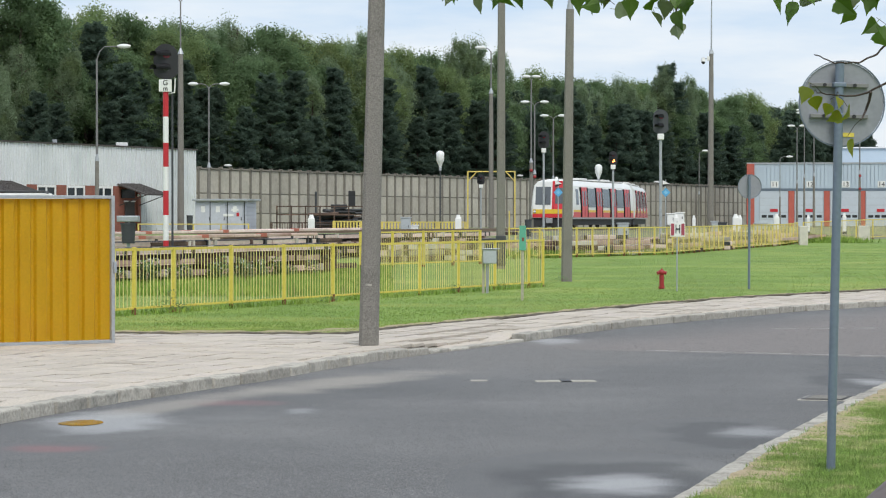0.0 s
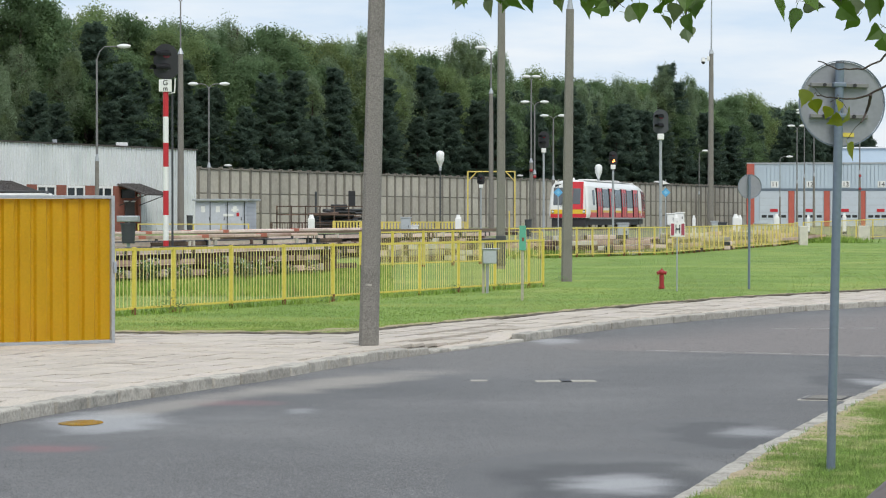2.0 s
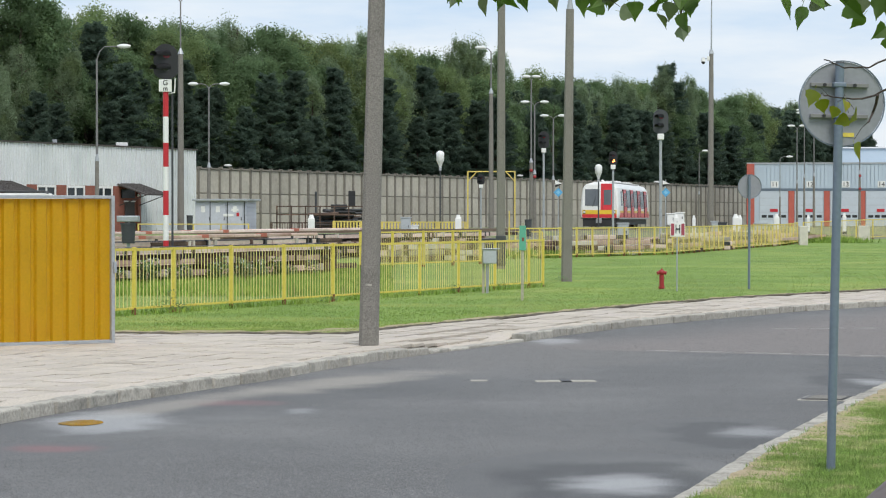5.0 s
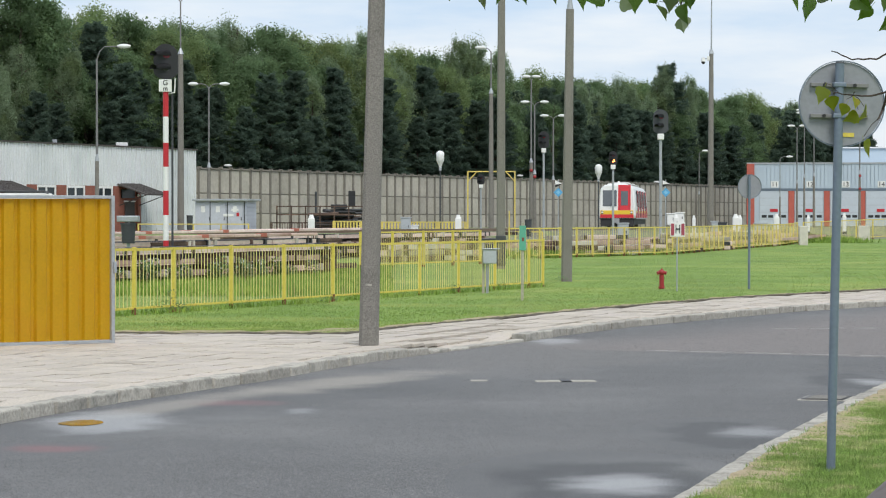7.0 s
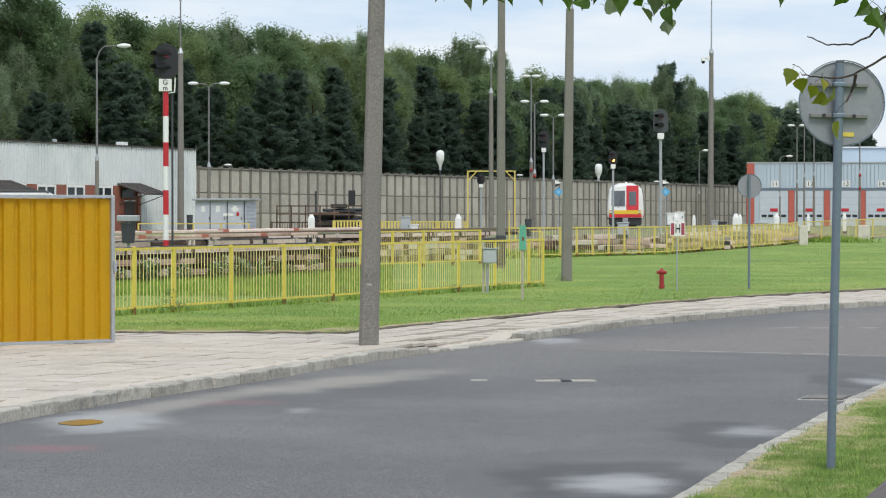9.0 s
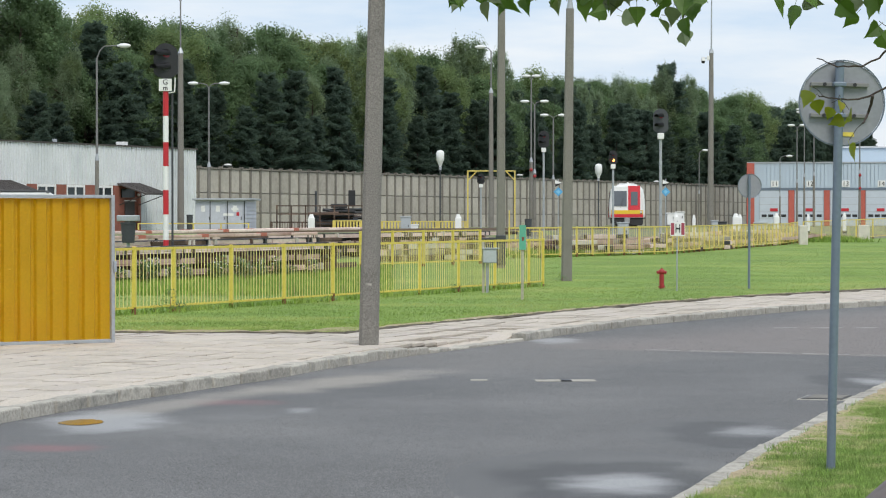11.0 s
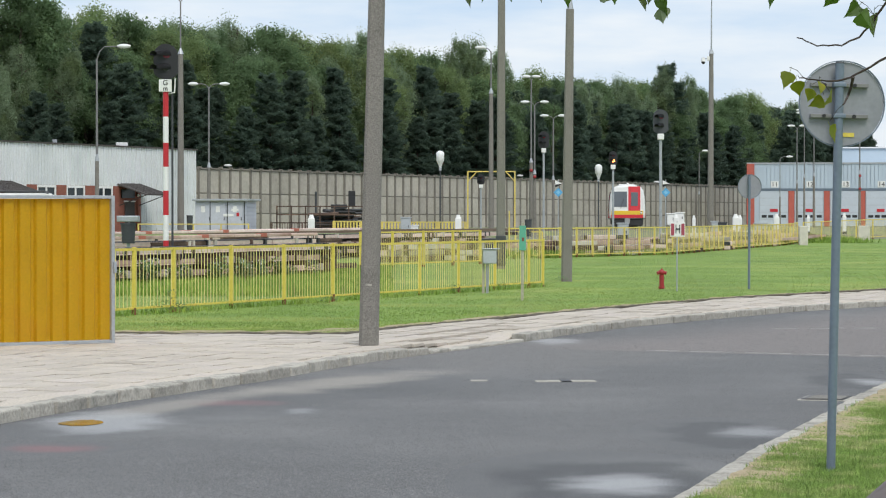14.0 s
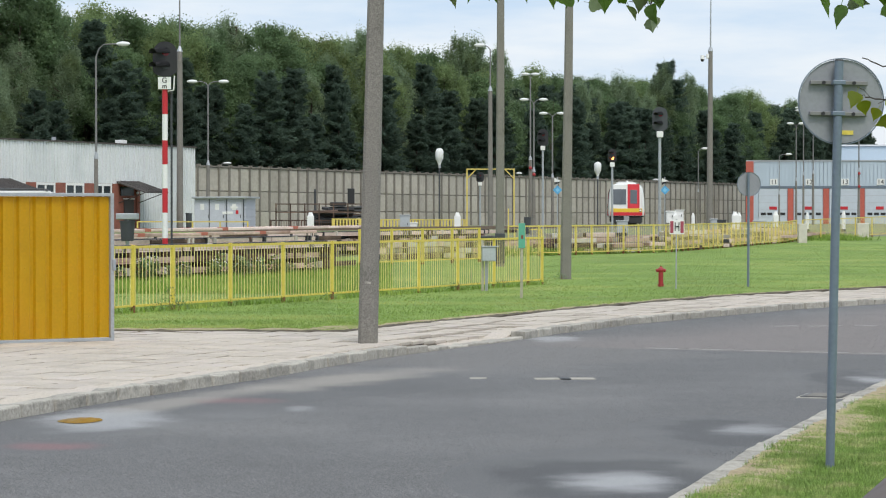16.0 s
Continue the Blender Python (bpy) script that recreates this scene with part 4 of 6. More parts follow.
TREE_KINDS = [("pine", 19.5, 1, PINE, "tall dark blue-green pine behind the wall", "pine tree"),
              ("pine", 19.0, 2, PINE, "tall dark blue-green pine behind the wall", "pine tree"),
              ("pine", 20.0, 6, PINE, "tall dark blue-green pine behind the wall", "pine tree"),
              ("broad", 18.0, 3, BROAD, "tall mid-green broadleaf tree behind the wall", "broadleaf tree"),
              ("broad", 18.5, 4, BROAD, "tall mid-green broadleaf tree behind the wall", "broadleaf tree"),
              ("birch", 19.0, 5, BIRCH, "slender pale grey-green birch behind the wall", "birch tree"),
              ("birch", 19.5, 8, BIRCH, "slender pale grey-green birch behind the wall", "birch tree"),
              ("aspen", 18.5, 7, ASPEN, "tall yellow-green aspen behind the wall", "aspen tree")]
TREES = [crown_tree(*k) for k in TREE_KINDS]


def forest():
    rnd = random.Random(11)
    used = set()

    def plant(i, m):
        if i not in used:
            used.add(i)
            TREES[i].matrix_world = m
        else:
            copy_thing(TREES[i], m).matrix_basis = m
    # dark pines stand in front, paler broadleaf crowns rise behind them
    for row, (off, step, lo, hi, mix) in enumerate(((7, 4.2, 11.5, 16.8, (0, 1, 2)), (12, 3.4, 16.5, 20.0, (0, 1, 2, 2, 3, 4, 6, 7)),
                                                    (18, 2.4, 20.3, 22.3, (3, 4, 5, 6, 7, 4, 7, 3)))):
        s = 18.0
        while s < 330:
            o = off + rnd.uniform(-2, 2)
            x = -60 + 0.444 * s - 0.896 * o
            y = 163 + 0.896 * s + 0.444 * o
            i = rnd.choice(mix if s > 82 or not row else (3, 5, 6, 7, 6, 7))
            k = (rnd.uniform(lo, hi) + 1.2 * noise.noise((s * 0.045, row * 3.0, 0))) / TREE_KINDS[i][1] * (0.94 if 60 < s < 82 else 1)
            plant(i, pose(x, y, 1.0, rnd.uniform(-3, 3), rnd.uniform(-3, 3), rnd.uniform(0, 360)) @ Matrix.Scale(k, 4))
            s += step * rnd.uniform(0.7, 1.3)
    # single taller trees that stand out of the edge
    for x, y, i, k in ((31.4, 373, 5, 1.2), (33.2, 375, 2, 1.2), (35.2, 377, 6, 1.12), (5.2, 328, 5, 1.16), (1.2, 322, 6, 1.2), (3.2, 325, 5, 1.23), (7.4, 331, 6, 1.15), (-3.5, 318, 3, 1.2), (-39.6, 238, 4, 1.27), (-37, 242, 3, 1.25), (-34, 247, 7, 1.1),
                       (-31.5, 255, 4, 1.2), (-29.3, 257, 3, 1.17), (-22.2, 276, 5, 1.17), (-9.6, 300, 6, 1.16), (46, 402, 4, 1.14), (50, 414, 7, 1.16)):
        plant(i, pose(x, y, 1.0, 0, 0, rnd.uniform(0, 360)) @ Matrix.Scale(k, 4))


forest()


# ---- paving slabs and grass ----
def inside_pavement(x, y):
    return -6.6 < x < 13.5 and 0.33 < (y - far_kerb(x)) * math.cos(math.atan2(far_kerb(x + 0.01) - far_kerb(x), 0.01)) and y < lawn_edge(x) - 0.05


def paving():
    root = tagged(new("paving"), "pale weathered concrete slab pavement, sandy joints", "pavement", kind="structure")
    turn = radians(71)
    c, s = math.cos(turn), math.sin(turn)
    rnd = random.Random(3)
    spots = []
    for i in range(-10, 140):
        for j in range(-80, 60):
            u, v = i * 0.5 + (0.25 if j % 2 else 0), j * 0.5
            x, y = -6 + c * u - s * v, 22 + s * u + c * v
            if inside_pavement(x, y):
                spots.append((y, x))
    spots.sort()
    kinds = []
    for k in range(5):
        bm = bx(-0.236, -0.236, -0.05, 0.236, 0.236, 0.0, bevel=0.008)
        kinds.append(bm)
    obs = []
    rest_v, rest_f = [], []
    for n, (y, x) in enumerate(spots):
        z = 0.122 + 0.008 * noise.noise((x, y, 2)) + rnd.uniform(-0.004, 0.004) - 1.05 * dip(x) * max(0.0, 1 - (y - far_kerb(x)) / 4.5)
        m = pose(x, y, z, rnd.uniform(-0.9, 0.9), rnd.uniform(-0.9, 0.9), 71 + rnd.uniform(-0.8, 0.8))
        if n < 5:
            ob = part("slab", kinds[n], SLAB, root)
            ob.matrix_basis = m
            obs.append(ob)
        elif n < 300:
            share("slab", obs[n % 5], m, root)
        else:
            b = len(rest_v)
            for dx, dy, dz in ((-1, -1, -0.05), (1, -1, -0.05), (1, 1, -0.05), (-1, 1, -0.05), (-1, -1, 0), (1, -1, 0), (1, 1, 0), (-1, 1, 0)):
                rest_v.append(m @ Vector((dx * 0.236, dy * 0.236, dz)))
            for f in ((4, 5, 6, 7), (0, 1, 5, 4), (1, 2, 6, 5), (2, 3, 7, 6), (3, 0, 4, 7)):
                rest_f.append(tuple(b + q for q in f))
    for k in kinds[len(obs):]:
        k.free()
    me = bpy.data.meshes.new("slab_field")
    me.from_pydata(rest_v, [], rest_f)
    me.materials.append(SLAB_FAR)
    o = new("slab_field", me)
    o.parent = root
    tagged(o, kind="stuff")


SLAB_FAR = mat("paving_slab_far", (0.49, 0.435, 0.365), 0.9, grain=1.5, vary=0.16, scale=1.2, fine=50, second=(0.44, 0.39, 0.345), patch=0.4, bump=0.3, island=0.07)
paving()


def edging(name, line, a, b, step, off, width, z0, z1, material, label):
    """A narrow rough strip of soil or stone along a line."""
    bm = bmesh.new()
    prev = None
    for x, y, h in along(line, a, b, step):
        nx, ny = -math.sin(h), math.cos(h)
        j = random.uniform(-0.03, 0.03)
        up = max(0.0, grade(y) - 0.12) - (dip(x) if line is FAR_KERB else 0.0)
        r = [bm.verts.new((x + nx * (off + q * width + j), y + ny * (off + q * width + j), z + random.uniform(-0.012, 0.012)))
             for q, z in ((0, z0 - 0.1), (0.05, z1 - 0.02 + up), (0.5, z1 + up), (1, z1 + up), (1, z0 - 0.1))]
        if prev:
            for k in range(4):
                bm.faces.new((prev[k], r[k], r[k + 1], prev[k + 1]))
        else:
            bm.faces.new(r)
        prev = r
    bm.faces.new(list(reversed(prev)))
    return tagged(part(name, bm, material), label, "edging", kind="structure")


edging("verge_soil", NEAR_KERB, 0.8, 9, 0.12, -0.68, 0.49, 0.0, 0.104, DRY, "dry crumbly soil strip behind the low kerb")
edging("dry_turf", LAWN_EDGE, -9, -0.9, 0.25, 0.04, 0.9, 0.1, 0.124, DRY, "trodden dry turf strip beside the pavement")
edging("dry_turf_strip", LAWN_EDGE, -0.9, 14, 0.25, 0.03, 0.4, 0.1, 0.124, DRY, "narrow dry turf strip beside the pavement")
edging("kerb_backing", FAR_KERB, -6.5, 15, 0.2, 0.15, 0.32, 0.05, 0.116, SLAB, "mortared slab edge behind the kerb")
edging("lawn_edging", LAWN_EDGE, -9, 16, 0.15, -0.05, 0.09, 0.05, 0.14, SOIL, "dark crumbling soil edge of the lawn")


def blades(name, label, count, spot, height, tall, wide, material, seed):
    """Loose grass: single blades on a piece of lawn."""
    rnd = np.random.RandomState(seed)
    verts, faces = [], []
    while len(faces) < count:
        x, y = spot(rnd)
        z = height(x, y)
        a, h = rnd.uniform(0, 6.283), rnd.uniform(0.5, 1.2) * tall
        w = wide * rnd.uniform(0.6, 1.3)
        lx, ly = rnd.normal(0, 0.4) * h, rnd.normal(0, 0.4) * h
        i = len(verts)
        verts += [(x - math.cos(a) * w, y - math.sin(a) * w, z - 0.01), (x + math.cos(a) * w, y + math.sin(a) * w, z - 0.01), (x + lx, y + ly, z + h)]
        faces.append((i, i + 1, i + 2))
    me = bpy.data.meshes.new(name)
    me.from_pydata(verts, [], faces)
    me.materials.append(material)
    return tagged(new(name, me), label, "grass", kind="stuff")


def verge_spot(rnd):
    while True:
        y = rnd.uniform(15.5, 31)
        x = rnd.uniform(0.9, 0.178 * y + 0.2)
        edge = near_kerb(x) - 1.08 + 0.4 * noise.noise((x * 2.2, y * 2.2, 0)) + min(0.5, rnd.exponential(0.14))
        if y < edge:
            return x, y


def lawn_spot(rnd):
    while True:
        y = 39 + 112 * rnd.rand() ** 2.0
        x = rnd.uniform(-0.14 * y, 0.18 * y)
        if y > lawn_edge(x) + (0.8 if x < -0.8 and rnd.rand() < 0.6 else 0.08) + 0.3 * noise.noise((x * 2, y * 2, 5)) and y < lawn_back(x):
            return x, y


blades("verge_grass", "short green verge grass with dry stems", 120000, verge_spot, lambda x, y: 0.08 + 0.02 * noise.noise((x, y, 7)), 0.046, 0.0032, BLADE_V, 1)
blades("lawn_grass", "mown green lawn grass", 190000, lawn_spot, lambda x, y: grade(y) - 0.01 + 0.015 * noise.noise((x * 0.3, y * 0.3, 3)), 0.027, 0.008, BLADE, 2)


def weed_spot(rnd):
    """Longer growth along the fence foot and among the stacked rails."""
    if rnd.rand() < 0.05:
        u = rnd.rand()
        return -6 + 8.6 * u + rnd.normal(0, 0.12), 46.2 + 20.05 * u + rnd.normal(0, 0.1)
    y = rnd.uniform(58, 88)
    return rnd.uniform(-0.135 * y, -0.02 * y), y


blades("tall_grass", "tall bright unmown grass behind the yellow fence", 30000, weed_spot, lambda x, y: grade(y), 0.16, 0.012, BLADE_T, 3)


def chips():
    """Light and dark stone chips standing out of the worn asphalt."""
    rnd = np.random.RandomState(9)
    verts, faces = [], []
    while len(verts) < 4 * 170000:
        y = 15.5 + 34 * rnd.rand() ** 1.7
        x = rnd.uniform(-0.18 * y, 0.18 * y)
        if y < near_kerb(x) + 0.05 or y > far_kerb(x) - 0.05:
            continue
        # silt and wet dirt bury the chips
        if any(math.hypot((x - q[1]) / q[3], (y - q[2]) / q[4]) < 1.25 for q in STAINS if q[5] == 0) or any(
                math.hypot((x - q[1]) / 1.4, (y - q[2]) / 2.8) < 1 for q in STAINS if q[0] is SAND):
            continue
        s, a, h = rnd.uniform(0.003, 0.0075), rnd.uniform(0, 6.283), rnd.uniform(0.0015, 0.006)
        i = len(verts)
        verts += [(x + s * math.cos(a + q), y + s * math.sin(a + q), 0.0) for q in (0, 2.1, 4.2)] + [(x, y, h)]
        faces += [(i, i + 1, i + 3), (i + 1, i + 2, i + 3), (i + 2, i, i + 3)]
    me = bpy.data.meshes.new("asphalt_chips")
    me.from_pydata(verts, [], faces)
    me.materials.append(mat("stone_chip", (0.17, 0.17, 0.17), 0.9, vary=0.2, scale=2, fine=40, bump=0, island=0.5))
    tagged(new("asphalt_chips", me), "loose grey stone chips in the asphalt", "asphalt", kind="stuff")


chips()


def yard_spot(rnd):
    """Rank growth behind the far fence and round the piles."""
    u = rnd.rand()
    x = 3.0 + 22 * u + rnd.normal(0, 0.5)
    return x, lawn_back(min(x, 21)) + 0.3 + abs(rnd.normal(0, 6.0))


blades("yard_weeds", "rank yellow-green weeds behind the far fence", 14000, yard_spot, lambda x, y: grade(y), 0.3, 0.03, BLADE_T, 4)


# ---- road fittings ----
def manhole():
    g = thing("manhole_cover", pose(1.42, 29.5, 0.0, 0, 0, 3), "pale worn concrete manhole frame set in the asphalt", "manhole cover")
    part("frame", bx(-0.35, -0.14, -0.02, 0.35, 0.14, 0.008, bevel=0.006), KERB, g)
    part("slot", bx(-0.06, -0.15, 0.0, 0.06, 0.12, 0.0135), BLACK, g, "dark broken hole")
    part("worn_edge", bx(-0.05, 0.1, 0.0, 0.05, 0.13, 0.012), SOIL, g)
    e = thing("concrete_patch", pose(0.42, 29.6, 0.0), "small pale concrete patch in the asphalt", "patch")
    part("patch", bx(-0.1, -0.12, -0.02, 0.1, 0.12, 0.006, bevel=0.004), KERB, e)
    d = thing("drain_grate", pose(4.02, 26.65, 0.0, 0, 0, 72), "rusty iron drain grate beside the kerb", "drain")
    part("frame", bx(-0.36, -0.25, -0.03, 0.36, 0.25, 0.006, bevel=0.003), KERB, d, "pale crumbling frame")
    part("pit", bx(-0.3, -0.22, 0.0, 0.3, 0.22, 0.012), BLACK, d, "dark gap round the cover")
    for k in range(5):
        part("bar", bx(-0.25 + k * 0.1, -0.2, 0.01, -0.155 + k * 0.1, 0.17, 0.018), CONCRETE, d)


manhole()
seam = bmesh.new()
for i in range(24):
    u = i / 24
    if i % 5 != 3:
        box(seam, 2.9 + 3.6 * u, 36.36 - 1.75 * u, 0.0, 2.9 + 3.6 * (u + 0.045), 36.44 - 1.75 * u, 0.006)
for i in range(9):
    if i not in (2, 6):
        box(seam, 5.7 + 0.2 * i, 43.7 + 0.05 * (i % 3), 0.0, 5.9 + 0.2 * i, 43.8 + 0.05 * (i % 3), 0.009)
tagged(part("road_seam", seam, PALE_DUST), "broken pale seam across the asphalt", "road", kind="structure")


# ---- lawn things ----
def hydrant():
    h = thing("fire_hydrant", pose(5.53, 64.3, grade(64.3) + 0.02), "small red standpipe hydrant on the lawn", "hydrant")
    part("pipe", cyl(0, 0, -0.1, 0.34, 0.062, 0.06, 16), HYDRANT, h, smooth=True)
    part("base_flange", cyl(0, 0, 0.0, 0.03, 0.09, 0.09, 16), HYDRANT, h)
    hd = part("head", ball(bmesh.new(), (0, 0, 0.39), 0.09, 0.09, 0.075, 16), HYDRANT, h, smooth=True)
    for s in (-1, 1):
        part("outlet", tube(bmesh.new(), (s * 0.05, 0, 0.385), (s * 0.105, -0.02, 0.375), 0.04, 0.042, 12), HYDRANT, hd)
        part("outlet_cap", tube(bmesh.new(), (s * 0.105, -0.02, 0.375), (s * 0.12, -0.024, 0.372), 0.046, 0.042, 12), HYDRANT, hd)
    part("top_nut", cyl(0, 0, 0.44, 0.49, 0.03, 0.025, 6), HYDRANT, h)


hydrant()


MAROON = mat("faded_maroon", (0.33, 0.06, 0.09), 0.6, vary=0.12, scale=4, bump=0.02)


def h_sign():
    s = thing("hydrant_sign", pose(5.72, 62.2, grade(62.2), 0, 0.3, 0), "white hydrant sign with red sides on a thin pole", "sign")
    part("pole", cyl(0, 0, -0.1, 1.7, 0.017, 0.017, 10), GALV, s)
    pl = part("plate", bx(-0.17, -0.03, 1.33, 0.19, -0.02, 1.68, bevel=0.003), WHITE, s, "white plate")
    part("red_bar", bx(-0.155, -0.036, 1.36, -0.075, -0.029, 1.65), MAROON, pl)
    part("red_bar", bx(0.095, -0.036, 1.36, 0.175, -0.029, 1.65), MAROON, pl)
    word("H", 0.31, pose(0.012, -0.037, 1.505, 90) @ Matrix.Diagonal((0.62, 1, 1, 1)), BLACK, pl, "letter")


h_sign()


def meter_box():
    b = thing("meter_box", pose(0.99, 60.5, grade(60.5)), "small grey metal meter box on a post", "meter box")
    part("post", bx(-0.06, 0.0, -0.1, 0.0, 0.06, 1.2, bevel=0.006), WOOD, b, "pale post")
    part("post", bx(0.03, 0.0, -0.1, 0.075, 0.05, 0.75, bevel=0.006), GALV, b)
    part("conduit", pipe(bmesh.new(), [(0.08, -0.02, 0), (0.09, -0.02, 0.4), (0.1, -0.02, 0.7)], 0.015), GALV, b)
    c = part("case", bx(-0.04, -0.14, 0.7, 0.28, 0.0, 1.04, bevel=0.01), GREY, b, "grey case")
    part("roof", bx(-0.06, -0.17, 1.04, 0.36, 0.03, 1.065, bevel=0.006), GALV, c)
    part("case_door", bx(-0.02, -0.148, 0.72, 0.26, -0.138, 1.02), GREY, c)


meter_box()


def green_board():
    g = thing("marker_board", pose(1.73, 55.5, grade(55.5), 0, 0.4, 0), "faded green board on a thin wooden stake", "marker")
    part("stake", bx(-0.03, -0.015, -0.1, 0.03, 0.015, 1.68, bevel=0.005), WOOD, g)
    b = part("board", bx(-0.075, -0.035, 1.08, 0.07, -0.014, 1.62, bevel=0.004), GREEN_S, g, "green board")
    part("mark", bx(-0.02, -0.038, 1.28, 0.03, -0.034, 1.36), BRICK_R, b)


green_board()


PALE_C = mat("pale_concrete", (0.6, 0.57, 0.5), 0.9, vary=0.15, scale=2, fine=20, second=(0.45, 0.42, 0.36), patch=0.35, bump=0.2)


def concrete_block(x, y, w, h, label):
    b = thing("concrete_bollard", pose(x, y, grade(y)), label, "bollard")
    part("block", bx(-w / 2, -w / 2, -0.1, w / 2, w / 2, h, bevel=0.04), PALE_C, b)
    part("cap", bx(-w / 2 - 0.01, -w / 2 - 0.01, h - 0.1, w / 2 + 0.01, w / 2 + 0.01, h - 0.05), PALE_C, b)


concrete_block(20.67, 146, 0.5, 1.1, "pale weathered concrete block at the fence end")
concrete_block(26.09, 158, 0.72, 0.85, "white concrete block in the fence")


# ---- signals ----
def signal_head(parent, z0, z1, w, lit=None, hood=-1, edge=None):
    """Rounded backboard with two hooded lenses, seen from the front."""
    bm = bmesh.new()
    n, r = 10, w / 2
    prof = [(r * math.cos(a), z1 - r + r * math.sin(a)) for a in [math.pi * i / n for i in range(n + 1)]]
    prof += [(r * math.cos(a), z0 + r * 0.6 + r * 0.6 * math.sin(a)) for a in [math.pi + math.pi * i / n for i in range(n + 1)]]
    f = bm.faces.new([bm.verts.new((x, 0, z)) for x, z in prof])
    e = bmesh.ops.extrude_face_region(bm, geom=[f])
    bmesh.ops.translate(bm, vec=(0, 0.06, 0), verts=[v for v in e["geom"] if isinstance(v, bmesh.types.BMVert)])
    hd = part("backboard", bm, edge or BLACK, parent, "rounded black signal board")
    part("lamp_case", bx(-w * 0.3, 0.05, z0 + w * 0.2, w * 0.3, 0.3, z1 - w * 0.2, bevel=0.03), BLACK, hd)
    for k, z in enumerate((z1 - (z1 - z0) * 0.3, z0 + (z1 - z0) * 0.32)):
        r = w * 0.16
        part("lens", tube(bmesh.new(), (0.03 * w, -0.012 - (0.06 if lit == k else 0), z - (0.04 if lit == k else 0)), (0.03 * w, 0.01, z), r, r, 16), (SIG_RED if lit == k else (LENS_R if k == 0 else DARK)), hd)
        bm = bmesh.new()
        prev = None
        for i in range(11):
            a = math.pi * (-0.1 + 1.2 * i / 10)
            p = [bm.verts.new((0.03 * w + math.cos(a) * w * 0.19, 0.0, z + math.sin(a) * w * 0.19)),
                 bm.verts.new((0.03 * w + math.cos(a) * w * 0.15 + hood * w * 0.5, -0.38 * w, z + math.sin(a) * w * 0.15 - 0.03 * w))]
            if prev:
                bm.faces.new((prev[0], p[0], p[1], prev[1]))
            prev = p
        bmesh.ops.solidify(bm, geom=bm.faces, thickness=0.012)
        part("hood", bm, BLACK, hd)
    return hd


def big_signal():
    y = 75
    s = thing("signal_mast", pose(-8.17, y, grade(y)), "tall red and white striped signal mast, unlit", "railway signal")
    g = grade(y)
    zz = [0.20 - g, 0.92 - g, 1.27 - g, 2.02 - g, 2.74 - g, 3.44 - g, 4.15 - g, 4.92 - g, 5.65 - g]
    for k, (a, b) in enumerate(zip(zz, zz[1:])):
        part("mast_band", cyl(0, 0, a if k else -0.2, b, 0.083, 0.083, 16), BLACK if k == 0 else (RED if k % 2 else WHITE), s, smooth=True)
    part("number_plate_panel", bx(-0.19, -0.12, zz[-1], 0.19, -0.09, zz[-1] + 0.36, bevel=0.01), WHITE, s, "white plate with small marks")
    word("G", 0.22, pose(0.0, -0.125, zz[-1] + 0.26, 90), BLACK, s, "letter")
    word("m", 0.2, pose(0.0, -0.125, zz[-1] + 0.09, 90), BLACK, s, "letter")
    part("bracket", pipe(bmesh.new(), [(0.08, 0, zz[-1] - 0.05), (0.26, 0, zz[-1] - 0.02), (0.28, 0, zz[-1] + 0.4)], 0.022), WHITE, s)
    top = 7.07 - g
    signal_head(s, zz[-1] + 0.38, top, 0.72)
    part("ladder_rail", cyl(0.17, 0.1, 0, zz[-1], 0.018), DARK, s)
    part("ladder_rail", cyl(0.17, 0.35, 0, zz[-1], 0.018), DARK, s)
    for i in range(14):
        part("rung", tube(bmesh.new(), (0.17, 0.1, 0.4 + i * 0.32), (0.17, 0.35, 0.4 + i * 0.32), 0.012), DARK, s)


big_signal()


def small_signal(x, y, z_top, z_bottom, w, lit, edge, label):
    g = grade(y)
    s = thing("signal", pose(x, y, g), label, "railway signal")
    part("mast", cyl(0, 0.1, -0.1, z_bottom - g, 0.075, 0.065), GALV, s, "grey steel mast")
    part("clamp", bx(-0.15, -0.05, z_bottom - g - 0.28, 0.15, 0.16, z_bottom - g, bevel=0.03), WHITE, s, "white mounting box")
    signal_head(s, z_bottom - g, z_top - g, w, lit, -0.7, edge)


small_signal(10.10, 118, 7.01, 5.88, 0.7, None, DARK, "unlit signal with grey-edged board behind the fence")
small_signal(6.53, 165, 7.63, 6.53, 0.7, None, BLACK, "unlit black signal on a grey mast")
small_signal(10.70, 160, 6.21, 5.35, 0.52, 1, BLACK, "black signal showing one red light")
small_signal(2.98, 200, 5.47, 4.67, 0.6, None, BLACK, "small black signal before the concrete wall")


# ---- lamp masts ----
def head(bm, x, y, z, l=0.5):
    ball(bm, (x, y, z), l, 0.17, 0.14, 12)


